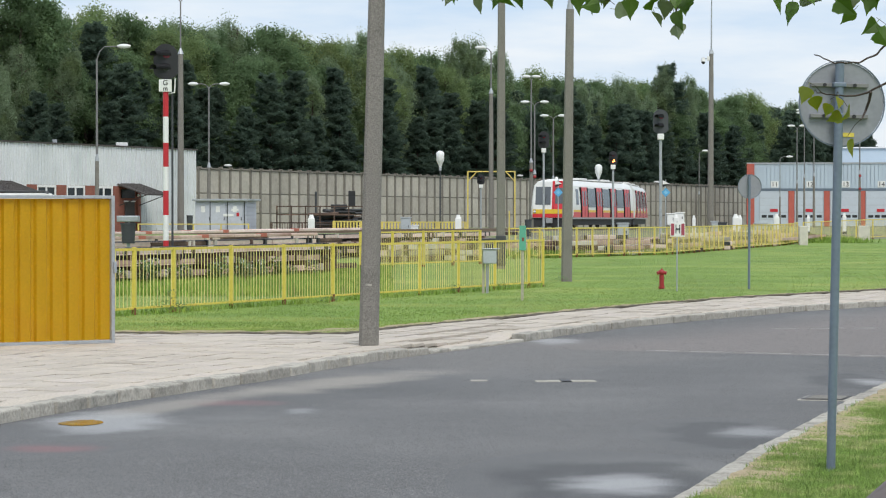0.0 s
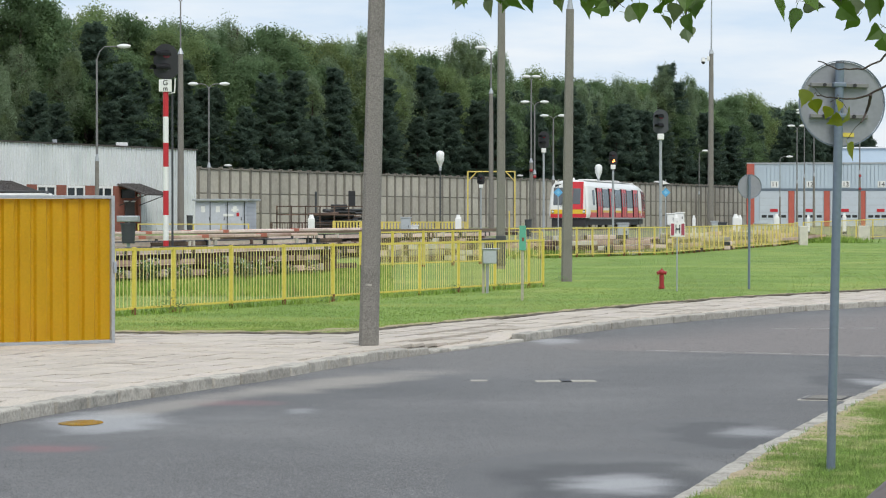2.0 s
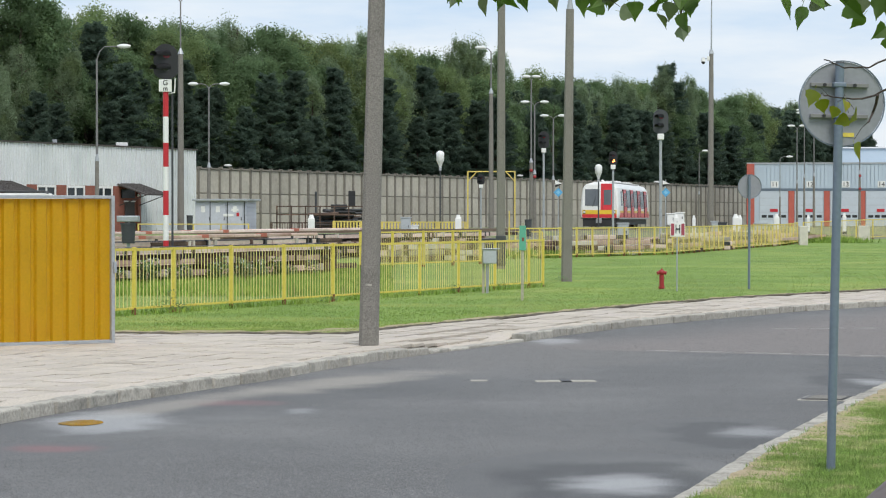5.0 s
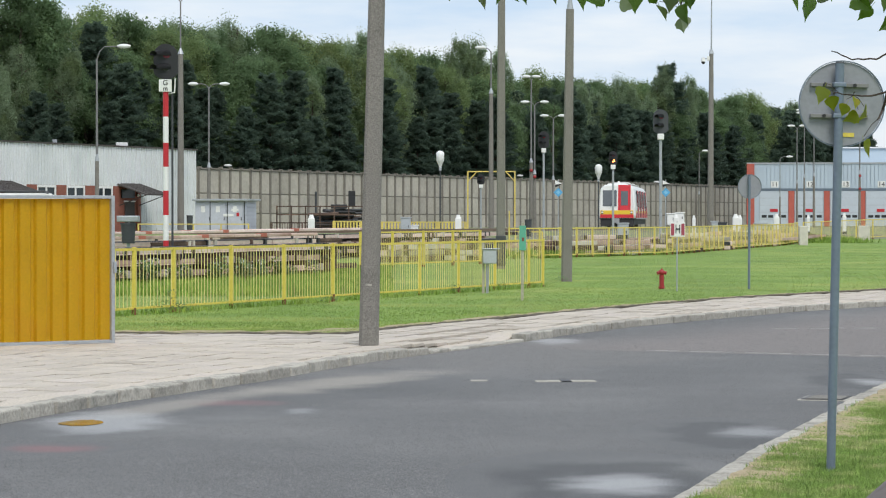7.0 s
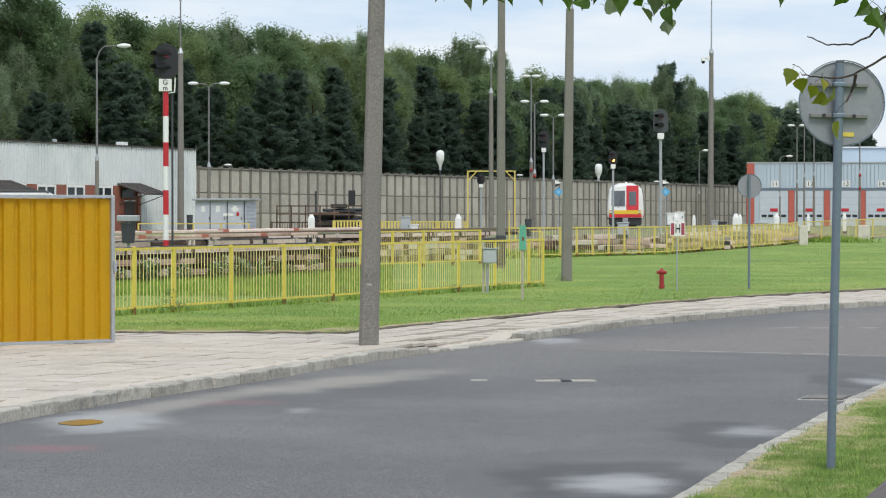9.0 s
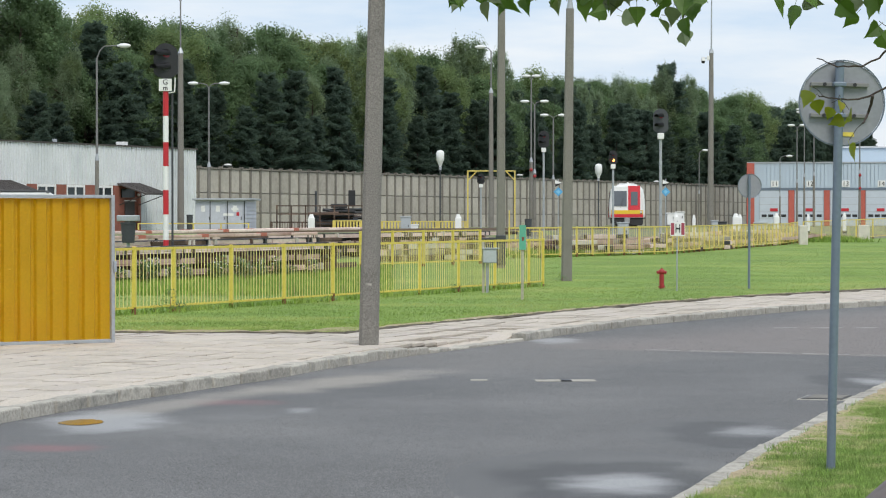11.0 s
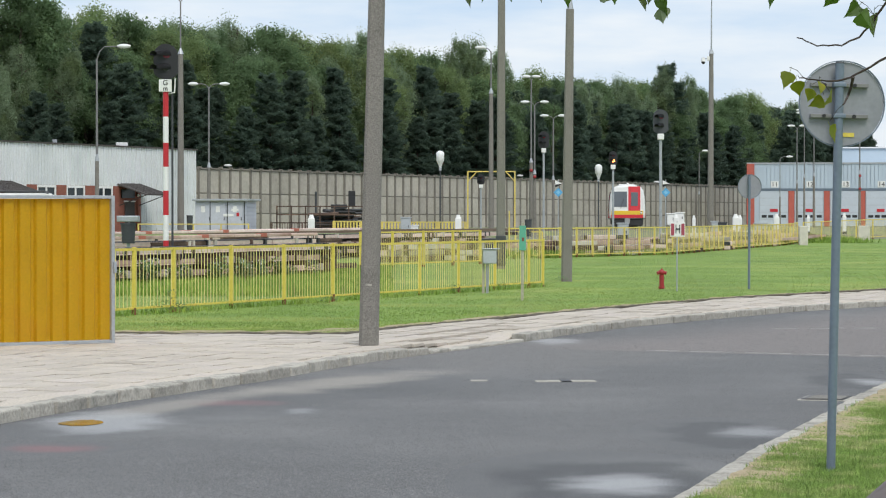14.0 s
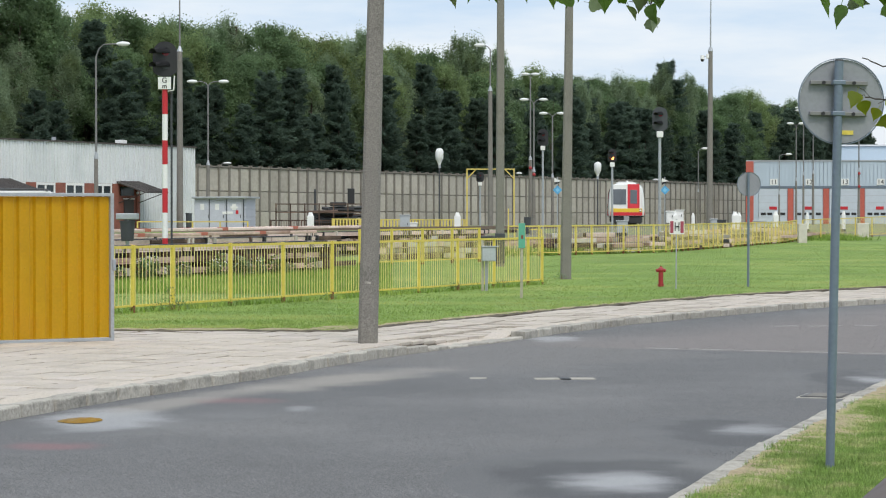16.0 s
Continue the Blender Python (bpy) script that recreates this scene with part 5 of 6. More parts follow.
def lamp_mast(x, y, top, arms, label, joint=None, r0=0.16, r1=0.07, stub=0.3):
    """A mast of concrete below joint and steel above, with curved arms. arms: sideways reach of each head."""
    g = grade(y)
    m = thing("street_lamp", pose(x, y, g), label, "street lamp", "yard lamps")
    joint = joint or (g + (top - g) * 0.45)
    part("concrete_shaft", cyl(0, 0, -0.2, joint - g, r0, r0 * 0.75, 12), CONCRETE, m, smooth=True)
    part("collar", cyl(0, 0, joint - g - 0.05, joint - g + 0.35, r0 * 0.9, r1, 12), GALV, m)
    part("steel_shaft", cyl(0, 0, joint - g, top - g, r1, r1 * 0.8, 10), MAST_G, m, "thin grey steel shaft", True)
    for a in arms:
        s = 1 if a > 0 else -1
        bm = pipe(bmesh.new(), [(0, 0, top - g - 0.05), (s * 0.18, 0, top - g + stub * 0.6), (s * 0.45, 0, top - g + stub * 0.95), (a, 0, top - g + stub)], 0.035, 8)
        arm = part("arm", bm, MAST_G, m)
        bm = bmesh.new()
        head(bm, a + s * 0.25, 0, top - g + stub, 0.42)
        part("lamp_head", bm, LAMP_W, arm, "white lamp head", True)
    return m


lamp_mast(-20.40, 150, 11.37, [1.35], "single-armed street lamp beside the white workshop", r0=0.15, stub=0.75)
lamp_mast(-18.04, 175, 16.92, [0.7, -0.1], "very tall lighting mast with concrete foot", joint=13.34, r0=0.24, r1=0.06)
lamp_mast(-17.94, 195, 12.01, [0.95, -0.95], "double-armed street lamp before the wall", r0=0.17)
lamp_mast(3.59, 190, 14.45, [-0.55], "tall lighting mast with one lamp", joint=11.37, r0=0.2, r1=0.06)
tall_mast = lamp_mast(8.04, 232, 14.66, [0.2, -0.2], "tall lamp mast with two heads", r0=0.2, r1=0.08)
arm_mast = lamp_mast(8.21, 228, 12.16, [0.62, -0.62], "grey double-armed yard lamp mast", r0=0.18, r1=0.08)
lamp_mast(10.40, 240, 11.42, [0.6, -0.6], "grey double-armed yard lamp mast", r0=0.16, r1=0.08)
lamp_mast(39.65, 285, 12.13, [0.4, -0.4], "double-armed lamp before the depot hall", r0=0.14, r1=0.07)
lamp_mast(42.28, 290, 14.11, [-1.4], "tall lamp mast before the depot hall", r0=0.16, r1=0.07)
lamp_mast(39.76, 280, 13.38, [-0.25], "thin lamp mast before the depot hall", r0=0.13, r1=0.06)
depot_mast = lamp_mast(45.04, 275, 14.09, [0.3], "lamp mast with small red lights before the depot", r0=0.16, r1=0.08)
for mast, z in ((tall_mast, 5.35), (arm_mast, 4.7), (depot_mast, 5.6), (depot_mast, 4.2)):
    part("warning_lamp", ball(bmesh.new(), (0.0, -0.22, z), 0.16, 0.12, 0.16, 12), HYDRANT, mast, "small red warning lamp", True)
lamp_mast(30.20, 300, 9.74, [0.5], "low yard lamp before the wall", r0=0.12, r1=0.06)
lamp_mast(41.06, 310, 9.31, [0.9], "yard lamp with drooping arm", r0=0.12, r1=0.06)
for px, (x, y, top) in enumerate(((-22.06, 252, 7.02), (-11.82, 277, 7.10), (8.67, 312, 7.07), (28.21, 345, 6.78))):
    lamp_mast(x, y, top, [0.5], "low street lamp behind the concrete wall", r0=0.12, r1=0.06, stub=0.25)


def camera_mast():
    y = 190
    g = grade(y)
    m = thing("lighting_mast", pose(19.97, y, g, 0, 0.25, 0), "tall concrete mast with security cameras and rod", "mast")
    part("shaft", cyl(0, 0, -0.2, 13.4, 0.25, 0.16, 14), CONCRETE, m, smooth=True)
    part("rod", cyl(0, 0, 13.4, 19, 0.06, 0.04, 8), GALV, m)
    b = part("camera_bracket", bx(-0.5, -0.03, 12.9, 0.1, 0.03, 12.97), GALV, m)
    hous = part("camera_housing", cyl(-0.6, 0, 12.72, 13.02, 0.16, 0.13, 14), WHITE, b, "white camera housing", True)
    part("camera_dome", ball(bmesh.new(), (-0.6, 0, 12.68), 0.14, 0.14, 0.15, 14), BLACK, hous, "dark glass dome", True)
    part("junction_box", bx(-0.32, -0.1, 12.78, -0.12, 0.1, 13.12, bevel=0.02), WHITE, b)
    part("collar", cyl(0, 0, 13.3, 13.6, 0.2, 0.12, 12), GALV, m)


camera_mast()


def bulb_lamp(x, y, z0, z1, label):
    """A white bulb-shaped luminaire on a dark pole."""
    g = grade(y)
    l = thing("globe_lamp", pose(x, y, g), label, "lamp")
    part("pole", cyl(0, 0, -0.1, z0 - g, 0.06, 0.05), DARK, l)
    r = (z1 - z0)
    prof = [(0.0, 0.07), (0.1, 0.09), (0.34, 0.2), (0.42, 0.25), (0.8, 0.27), (0.92, 0.22), (0.98, 0.12), (1.0, 0.02)]
    bm = pipe(bmesh.new(), [(0, 0, z0 - g + r * u) for u, q in prof], [q for u, q in prof], 16)
    part("globe", bm, LAMP_W, l, "white lantern-shaped lamp glass", True)
    part("neck", cyl(0, 0, z0 - g - 0.15, z0 - g + 0.05, 0.09, 0.09), GALV, l)


bulb_lamp(-0.18, 165, 5.24, 6.38, "white bulb-shaped lamp on a dark pole")
bulb_lamp(11.31, 185, 4.83, 5.94, "white bulb-shaped lamp on a dark pole")


def gantry():
    y = 205
    g = grade(y)
    h = 5.74 - g
    x0, x1 = 2.00, 5.79
    t = thing("loading_gauge_frame", pose(x0, y, g), "thin yellow steel clearance gantry over a track", "gantry")
    w = x1 - x0
    for x in (0, w):
        part("leg", bx(x - 0.055, -0.055, -0.1, x + 0.055, 0.055, h, bevel=0.01), YELLOW_D, t)
    part("leg", bx(w - 0.5, -0.06, -0.1, w - 0.4, 0.06, 1.6), YELLOW_D, t)
    part("beam", bx(-0.055, -0.055, h, w + 0.055, 0.055, h + 0.09, bevel=0.01), YELLOW_D, t)
    part("brace", tube(bmesh.new(), (0, 0, h - 0.75), (0.7, 0, h), 0.045), YELLOW_D, t)
    part("brace", tube(bmesh.new(), (w, 0, h - 0.75), (w - 0.7, 0, h), 0.045), YELLOW_D, t)


gantry()


def diamond(x, y, label):
    g = grade(y)
    d = thing("track_sign", pose(x, y, g), label, "sign")
    part("pole", cyl(0, 0.03, -0.1, 3.95 - g, 0.028, 0.028), GALV, d)
    zc = 3.29 - g
    bm = bx(-0.17, -0.02, -0.17, 0.17, 0.0, 0.17)
    bmesh.ops.rotate(bm, verts=bm.verts, cent=(0, 0, 0), matrix=Matrix.Rotation(radians(45), 3, "Y"))
    bmesh.ops.translate(bm, verts=bm.verts, vec=(0, 0, zc))
    p = part("diamond_plate", bm, BLUE, d, "blue diamond plate")
    bm = bx(-0.08, -0.025, -0.08, 0.08, -0.019, 0.08)
    bmesh.ops.rotate(bm, verts=bm.verts, cent=(0, 0, 0), matrix=Matrix.Rotation(radians(45), 3, "Y"))
    bmesh.ops.translate(bm, verts=bm.verts, vec=(0, 0, zc))
    part("diamond_center", bm, BLUE_L, p)
    zt = zc + 0.45
    for name, pts, m in (("white_triangle", ((-0.16, -0.05), (0.2, 0.0), (-0.16, 0.17)), WHITE), ("black_triangle", ((-0.16, -0.2), (0.2, -0.02), (-0.16, -0.055)), BLACK)):
        bm = bmesh.new()
        f = bm.faces.new([bm.verts.new((a, -0.02, zt + b)) for a, b in pts])
        e = bmesh.ops.extrude_face_region(bm, geom=[f])
        bmesh.ops.translate(bm, vec=(0, 0.015, 0), verts=[v for v in e["geom"] if isinstance(v, bmesh.types.BMVert)])
        part(name, bm, m, d)


BLUE_L = mat("pale_blue_sign", (0.2, 0.5, 0.72), 0.5, vary=0.08, bump=0)
diamond(5.89, 130, "blue diamond track sign under a white pennant")
diamond(11.38, 130, "blue diamond track sign beside a signal")


# ---- yard: sheds, cabinets, stacks ----
def shed():
    y = 168
    g = grade(y)
    x0, x1 = -16.35, -12.95
    s = thing("tool_shed", pose(x0, y, g, 0, 0, -9), "grey ribbed metal shed with flat overhanging roof", "shed")
    w, h = x1 - x0, 3.14 - g
    part("body", bx(0, 0, 0, w, 3, h), SHED_G, s, "grey metal walls")
    bm = bmesh.new()
    for i in range(9):
        box(bm, 0, -0.03, 0.08 + i * h / 9, w, 0.01, 0.08 + (i + 0.72) * h / 9)
        box(bm, w - 0.01, 0.1, 0.08 + i * h / 9, w + 0.03, 2.95, 0.08 + (i + 0.72) * h / 9)
    part("ribbing", bm, SHED_G, s)
    part("roof", bx(-0.15, -0.3, h, w + 0.25, 3.3, h + 0.13, bevel=0.02), GALV, s, "pale flat roof")
    for i, x in enumerate((0.05, 1.05, 2.2)):
        d = part("door", bx(x, -0.06, 0.06, x + 1.0, -0.01, h - 0.12, bevel=0.01), SHED_G, s, "grey shed door")
        part("notice", bx(x + 0.35, -0.07, h - 0.75, x + 0.62, -0.055, h - 0.35), WHITE, d, "white paper notice")
        part("handle", bx(x + 0.9, -0.09, 1.0, x + 0.94, -0.05, 1.2), BLACK, d)
    for u in (0.98, 2.16, 3.3):
        part("door_post", bx(u, -0.075, 0, u + 0.06, 0.0, h - 0.05), DARK, s, "dark door post")
    for u in (2.45, 2.62, 2.8):
        part("small_plate", bx(u, -0.085, 1.62, u + 0.13, -0.06, 1.76), WHITE, s)
    part("warning_plate", bx(2.8, -0.08, 1.25, 2.98, -0.06, 1.5), RED, s)
    part("name_plate_panel", bx(1.9, -0.075, 1.25, 2.6, -0.055, 1.42), WHITE, s)


shed()


def marker_post(x, y, h, w, label):
    m = thing("marker_post", pose(x, y, grade(y)), label, "marker post", "white yard markers")
    part("post", bx(-w / 2, -w / 2, -0.05, w / 2, w / 2, h * 0.85, bevel=0.03), WHITE, m)
    part("head", cyl(0, 0, h * 0.85, h, w * 0.45, w * 0.25, 10), WHITE, m)
    part("base", bx(-w / 2 - 0.03, -w / 2 - 0.03, -0.05, w / 2 + 0.03, w / 2 + 0.03, 0.14), DARK, m)


for x, y, h, w in ((-8.28, 160, 1.5, 0.42), (0.96, 160, 1.5, 0.4), (16.77, 170, 1.3, 0.22), (18.99, 165, 1.45, 0.4),
                   (19.60, 168, 1.35, 0.3), (22.29, 170, 1.4, 0.36), (25.12, 175, 1.3, 0.2), (27.61, 175, 1.4, 0.25),
                   (14.92, 163, 1.5, 0.3)):
    marker_post(x, y, h, w, "white track marker post in the yard")


def cabinet(x, y, w, h, d, material, label, lift=0.0):
    c = thing("trackside_cabinet", pose(x, y, grade(y) + lift), label, "cabinet", "trackside cabinets")
    part("body", bx(-w / 2, 0, 0.06, w / 2, d, h - 0.06, bevel=0.02), material, c)
    part("lid", bx(-w / 2 - 0.05, -0.05, h - 0.07, w / 2 + 0.05, d + 0.05, h, bevel=0.02), material, c)
    dr = part("door", bx(-w / 2 + 0.05, -0.02, 0.12, w / 2 - 0.05, 0.01, h - 0.14, bevel=0.008), material, c)
    part("handle", bx(w / 2 - 0.16, -0.05, h * 0.5, w / 2 - 0.12, -0.015, h * 0.5 + 0.15), DARK, dr)
    part("plinth", bx(-w / 2 + 0.02, 0.02, -0.1 - lift, w / 2 - 0.02, d - 0.02, 0.08), RIB_C, c)


for x, y, w, h, d, m, lab, *lift in (
        (-2.35, 160, 0.62, 1.35, 0.5, GREY, "blue-grey trackside cabinet with a lid"),
        (-1.82, 160.5, 0.5, 0.85, 0.4, WHITE, "low cream trackside box"),
        (10.49, 148, 0.62, 1.25, 0.5, GREY, "blue-grey trackside cabinet with a lid"),
        (14.81, 165, 0.52, 0.85, 0.5, WHITE, "white metal trackside cabinet with lid", 0.65),
        (15.59, 167, 0.52, 0.9, 0.5, WHITE, "white metal trackside cabinet with lid", 0.65),
        (18.77, 150, 0.7, 1.2, 0.5, GREY, "grey metal trackside cabinet with lid"),
        (18.66, 170, 0.6, 0.85, 0.5, DARK, "dark low trackside box"),
        (17.64, 165, 0.4, 1.0, 0.4, GREY, "small grey metal trackside box")):
    cabinet(x, y, w, h, d, m, lab, *lift)


def bin_(x, y, w, h, label, raised=0.0, hood=False):
    b = thing("waste_bin", pose(x, y, grade(y)), label, "bin")
    part("body", cyl(0, 0, raised, h, w * 0.42, w * 0.5, 14), DARK, b, "dark plastic body", True)
    part("rim", cyl(0, 0, h - 0.05, h, w * 0.54, w * 0.54, 14), DARK, b)
    if raised:
        part("leg", bx(-0.05, -0.05, -0.1, 0.05, 0.05, raised + 0.3), GALV, b)
    if hood:
        part("hood_bracket", bx(-0.03, 0.1, h - 0.2, 0.03, 0.14, h + 0.12), GALV, b)
        bm = bx(-w * 0.72, -w * 0.5, h + 0.03, w * 0.72, w * 0.5, h + 0.22, bevel=0.025)
        part("hood", bm, GALV, b, "grey metal rain hood")


bin_(-9.65, 78, 0.46, 1.58, "dark waste bin under a grey rain hood", 0.95, True)
bin_(-16.53, 166, 0.42, 1.35, "dark tall waste bin beside the workshop")
bin_(5.03, 150, 0.42, 1.4, "dark waste bin by the track", 0.4)


def van():
    """A white van; x runs from its tail to its nose."""
    v = thing("van", pose(-20.6, 112, grade(112), 0, 0, 4), "white van parked in the yard, roof over the gate", "van")
    side = [(0.0, 0.45), (0.0, 2.3), (0.15, 2.62), (3.2, 2.68), (3.75, 2.5), (4.65, 1.55), (5.35, 1.3), (5.5, 1.0), (5.5, 0.45)]
    part("body", loft([[(x, y, z) for x, z in side] for y in (0.0, 1.9)]), WHITE, v, "white van body")
    part("roof_panel", bx(0.2, 0.15, 2.62, 3.2, 1.75, 2.72, bevel=0.03), WHITE, v)
    for y in (0.12, 1.78):
        part("roof_rail", pipe(bmesh.new(), [(0.3, y, 2.66), (0.5, y, 2.8), (3.0, y, 2.8), (3.2, y, 2.68)], 0.03), DARK, v, "dark roof rail")
    for x in (0.5, 1.6, 2.7):
        w = part("side_window", bx(x, -0.012, 1.5, x + 0.95, 0.02, 2.25, bevel=0.01), GLASS_D, v)
        part("window_frame", bx(x - 0.04, -0.008, 2.25, x + 0.99, 0.02, 2.3), DARK, w)
    bm = bx(-0.02, 0.2, 0.12, 0.02, 1.7, 1.2)
    bmesh.ops.rotate(bm, verts=bm.verts, cent=(0, 0, 0), matrix=Matrix.Rotation(radians(-43.5), 3, "Y"))
    bmesh.ops.translate(bm, verts=bm.verts, vec=(4.66, 0, 1.56))
    part("windscreen", bm, GLASS_D, v, "sloping windscreen")
    for x in (1.0, 4.55):
        for y in (0.05, 1.65):
            t = part("wheel", tube(bmesh.new(), (x, y, 0.34), (x, y + 0.2, 0.34), 0.34, 0.34, 20), BLACK, v)
            part("hub", tube(bmesh.new(), (x, y - 0.01, 0.34), (x, y + 0.21, 0.34), 0.19, 0.19, 14), GALV, t)
    for y in (0.2, 1.5):
        part("headlight", bx(5.42, y, 0.85, 5.515, y + 0.22, 1.05, bevel=0.02), LAMP_W, v)
    part("bumper", bx(5.3, 0.05, 0.4, 5.58, 1.85, 0.62, bevel=0.04), DARK, v)


van()


# ---- stacked rails and covers ----
def rail_stack():
    """Layers of rusty rails and long faded covers on timbers, left of the track."""
    rnd = random.Random(8)
    for row, (x0, y0, n_layer, L) in enumerate(((-9.4, 67.5, 3, 13.8), (-12.6, 76.0, 3, 18.0), (-15.2, 88.0, 3, 38.0))):
        g, turn = grade(y0), 62
        rise = (grade(y0 + L * 0.88) - g) / L
        st = thing("rail_stack", pose(x0, y0, g, 0, -math.degrees(math.atan(rise)), turn), "stack of rusty rails and faded pink covers on timbers", "rail stack", "stacked rails")
        # near-black filler block: the deep shade between the rails, put in as colour
        part("core", bx(0.3, 0.45, 0, L - 0.5, 1.1, 0.05 + n_layer * 0.3, bevel=0.02), T_GREY, st, "near-black block that paints the shade between the rails")
        for k in range(n_layer):
            z = 0.1 + k * 0.31
            for i in range(int(L / 1.7)):
                x = (i + 0.5) * 1.7 + rnd.uniform(-0.3, 0.3)
                part("timber", bx(x - 0.09, -0.08, z - 0.14, x + 0.09, 1.5, z + 0.045, bevel=0.01), RAIL_RUST, st)
            for j in range(4):
                yy = 0.06 + j * 0.36
                cuts = [rnd.uniform(-0.4, 0.4)]
                while cuts[-1] < L - 2:
                    cuts.append(cuts[-1] + rnd.uniform(2.5, 5.5))
                for a, b in zip(cuts, cuts[1:]):
                    m = (PINK_L if k == n_layer - 1 else PINK) if j == 0 and rnd.random() < 0.88 or rnd.random() < 0.25 else RAIL_RUST
                    o = rnd.uniform(-0.04, 0.04)
                    prof = [(-0.07, 0.045), (0.07, 0.045), (0.07, 0.065), (0.012, 0.08), (0.012, 0.135), (0.045, 0.145), (0.045, 0.2), (-0.055, 0.2), (-0.055, 0.1),
                            (-0.03, 0.08), (-0.07, 0.065)]
                    part("rail", loft([[(x, yy + o + q, z + h) for q, h in prof] for x in (a + 0.05, b)]), m, st)
            for i in range(int(L * 0.9)):
                x = rnd.uniform(0.2, L - 0.5)
                part("bracket", bx(x, -0.05, z + 0.03, x + rnd.uniform(0.06, 0.16), 0.1, z + 0.24, bevel=0.01), rnd.choice((RAIL_RUST, BLACK, SLEEPER, PALE_B)), st)
    # long banded covers lying on the stacks
    for k, (x0, y0, z, L, turn) in enumerate(((-12.3, 76.6, 1.22, 16.5, 62), (-14.9, 88.6, 1.29, 24.0, 62), (-15.3, 89.2, 1.29, 25.0, 62), (-15.6, 89.8, 1.29, 21.0, 62))):
        c = thing("rail_cover", pose(x0, y0, z, 0, -0.35, turn), "long faded pink and red rail cover on the stack", "rail cover", "rail covers")
        n = 9
        for i in range(n):
            part("cover_length", bx(i * L / n, -0.1, 0, (i + 1) * L / n - 0.03, 0.1, 0.1 + 0.01 * (i % 2), bevel=0.02), PINK_L if k % 2 else PINK, c)
            if i % 2:
                part("red_band", bx(i * L / n - 0.2, -0.105, 0.004, i * L / n + 0.2, 0.105, 0.118), FADED_RED, c, "faded red band")


PALE_B = mat("pale_bracket", (0.55, 0.5, 0.45), 0.7, vary=0.2, scale=3, bump=0.1, per_object=0.2)
PINK_L = mat("pale_pink_rail_cover", (0.72, 0.58, 0.52), 0.7, vary=0.14, scale=0.5, fine=6, second=(0.52, 0.38, 0.33), patch=0.3, bump=0.1, per_object=0.2)
FADED_RED = mat("faded_red", (0.42, 0.13, 0.09), 0.7, vary=0.2, scale=2, bump=0.05)
rail_stack()


def sleeper_row(x0, y0, x1, y1, n, label):
    """Piles of stored sleepers and fastenings lying behind the fence."""
    rnd = random.Random(int(x0 * 10 + 500))
    for i in range(n):
        u = (i + rnd.random()) / n
        x, y = x0 + (x1 - x0) * u, y0 + (y1 - y0) * u + rnd.uniform(-1, 3)
        s = thing("sleeper_pile", pose(x, y, grade(y), 0, 0, rnd.uniform(50, 80)), label, "sleeper pile", "sleeper piles")
        for k in range(rnd.randint(1, 4)):
            for j in range(3):
                part("sleeper", bx(-1.2, j * 0.3, 0.02 + k * 0.22, 1.2, j * 0.3 + 0.24, 0.2 + k * 0.22, bevel=0.02), rnd.choice((SLEEPER, PINK, PINK_L, RAIL_RUST, RAIL_RUST, PALE_C, BLACK)), s)


sleeper_row(-2.2, 93.5, 2.2, 99, 7, "small pile of old sleepers behind the yellow fence")
sleeper_row(4.8, 106.5, 10.2, 114, 16, "pile of old sleepers and rails behind the yellow fence")
sleeper_row(10.4, 115.5, 21, 152, 46, "pile of old sleepers and rails behind the yellow fence")


def yard_rails():
    for k, (off, m) in enumerate(((5, PINK), (6.4, RAIL), (9, PINK), (12, RAIL), (13.4, RAIL), (17, PINK))):
        r = thing("yard_rail", pose(3.5 - off * 0.3, 106 + off, 0), "long weathered conductor rail in the yard", "rail", "yard rails")
        for i in range(26):
            a, b = i * 1.9, (i + 1) * 1.9 - 0.03
            y = 106 + off
            x_of = lambda q: q * 0.55
            bm = bx(0, -0.06, 0, b - a, 0.06, 0.16 if m is PINK else 0.14, bevel=0.01)
            ob = part("rail_length", bm, m, r)
            h = math.atan2(44, 17) if i > 6 else math.atan2(10, 8)
            px, py = yard_rails.pos if i else (0.0, 0.0)
            ob.matrix_basis = pose(px, py, grade(y + py) + 0.28, 0, 0, math.degrees(h))
            yard_rails.pos = (px + math.cos(h) * 1.9, py + math.sin(h) * 1.9)


yard_rails.pos = (0.0, 0.0)
yard_rails()


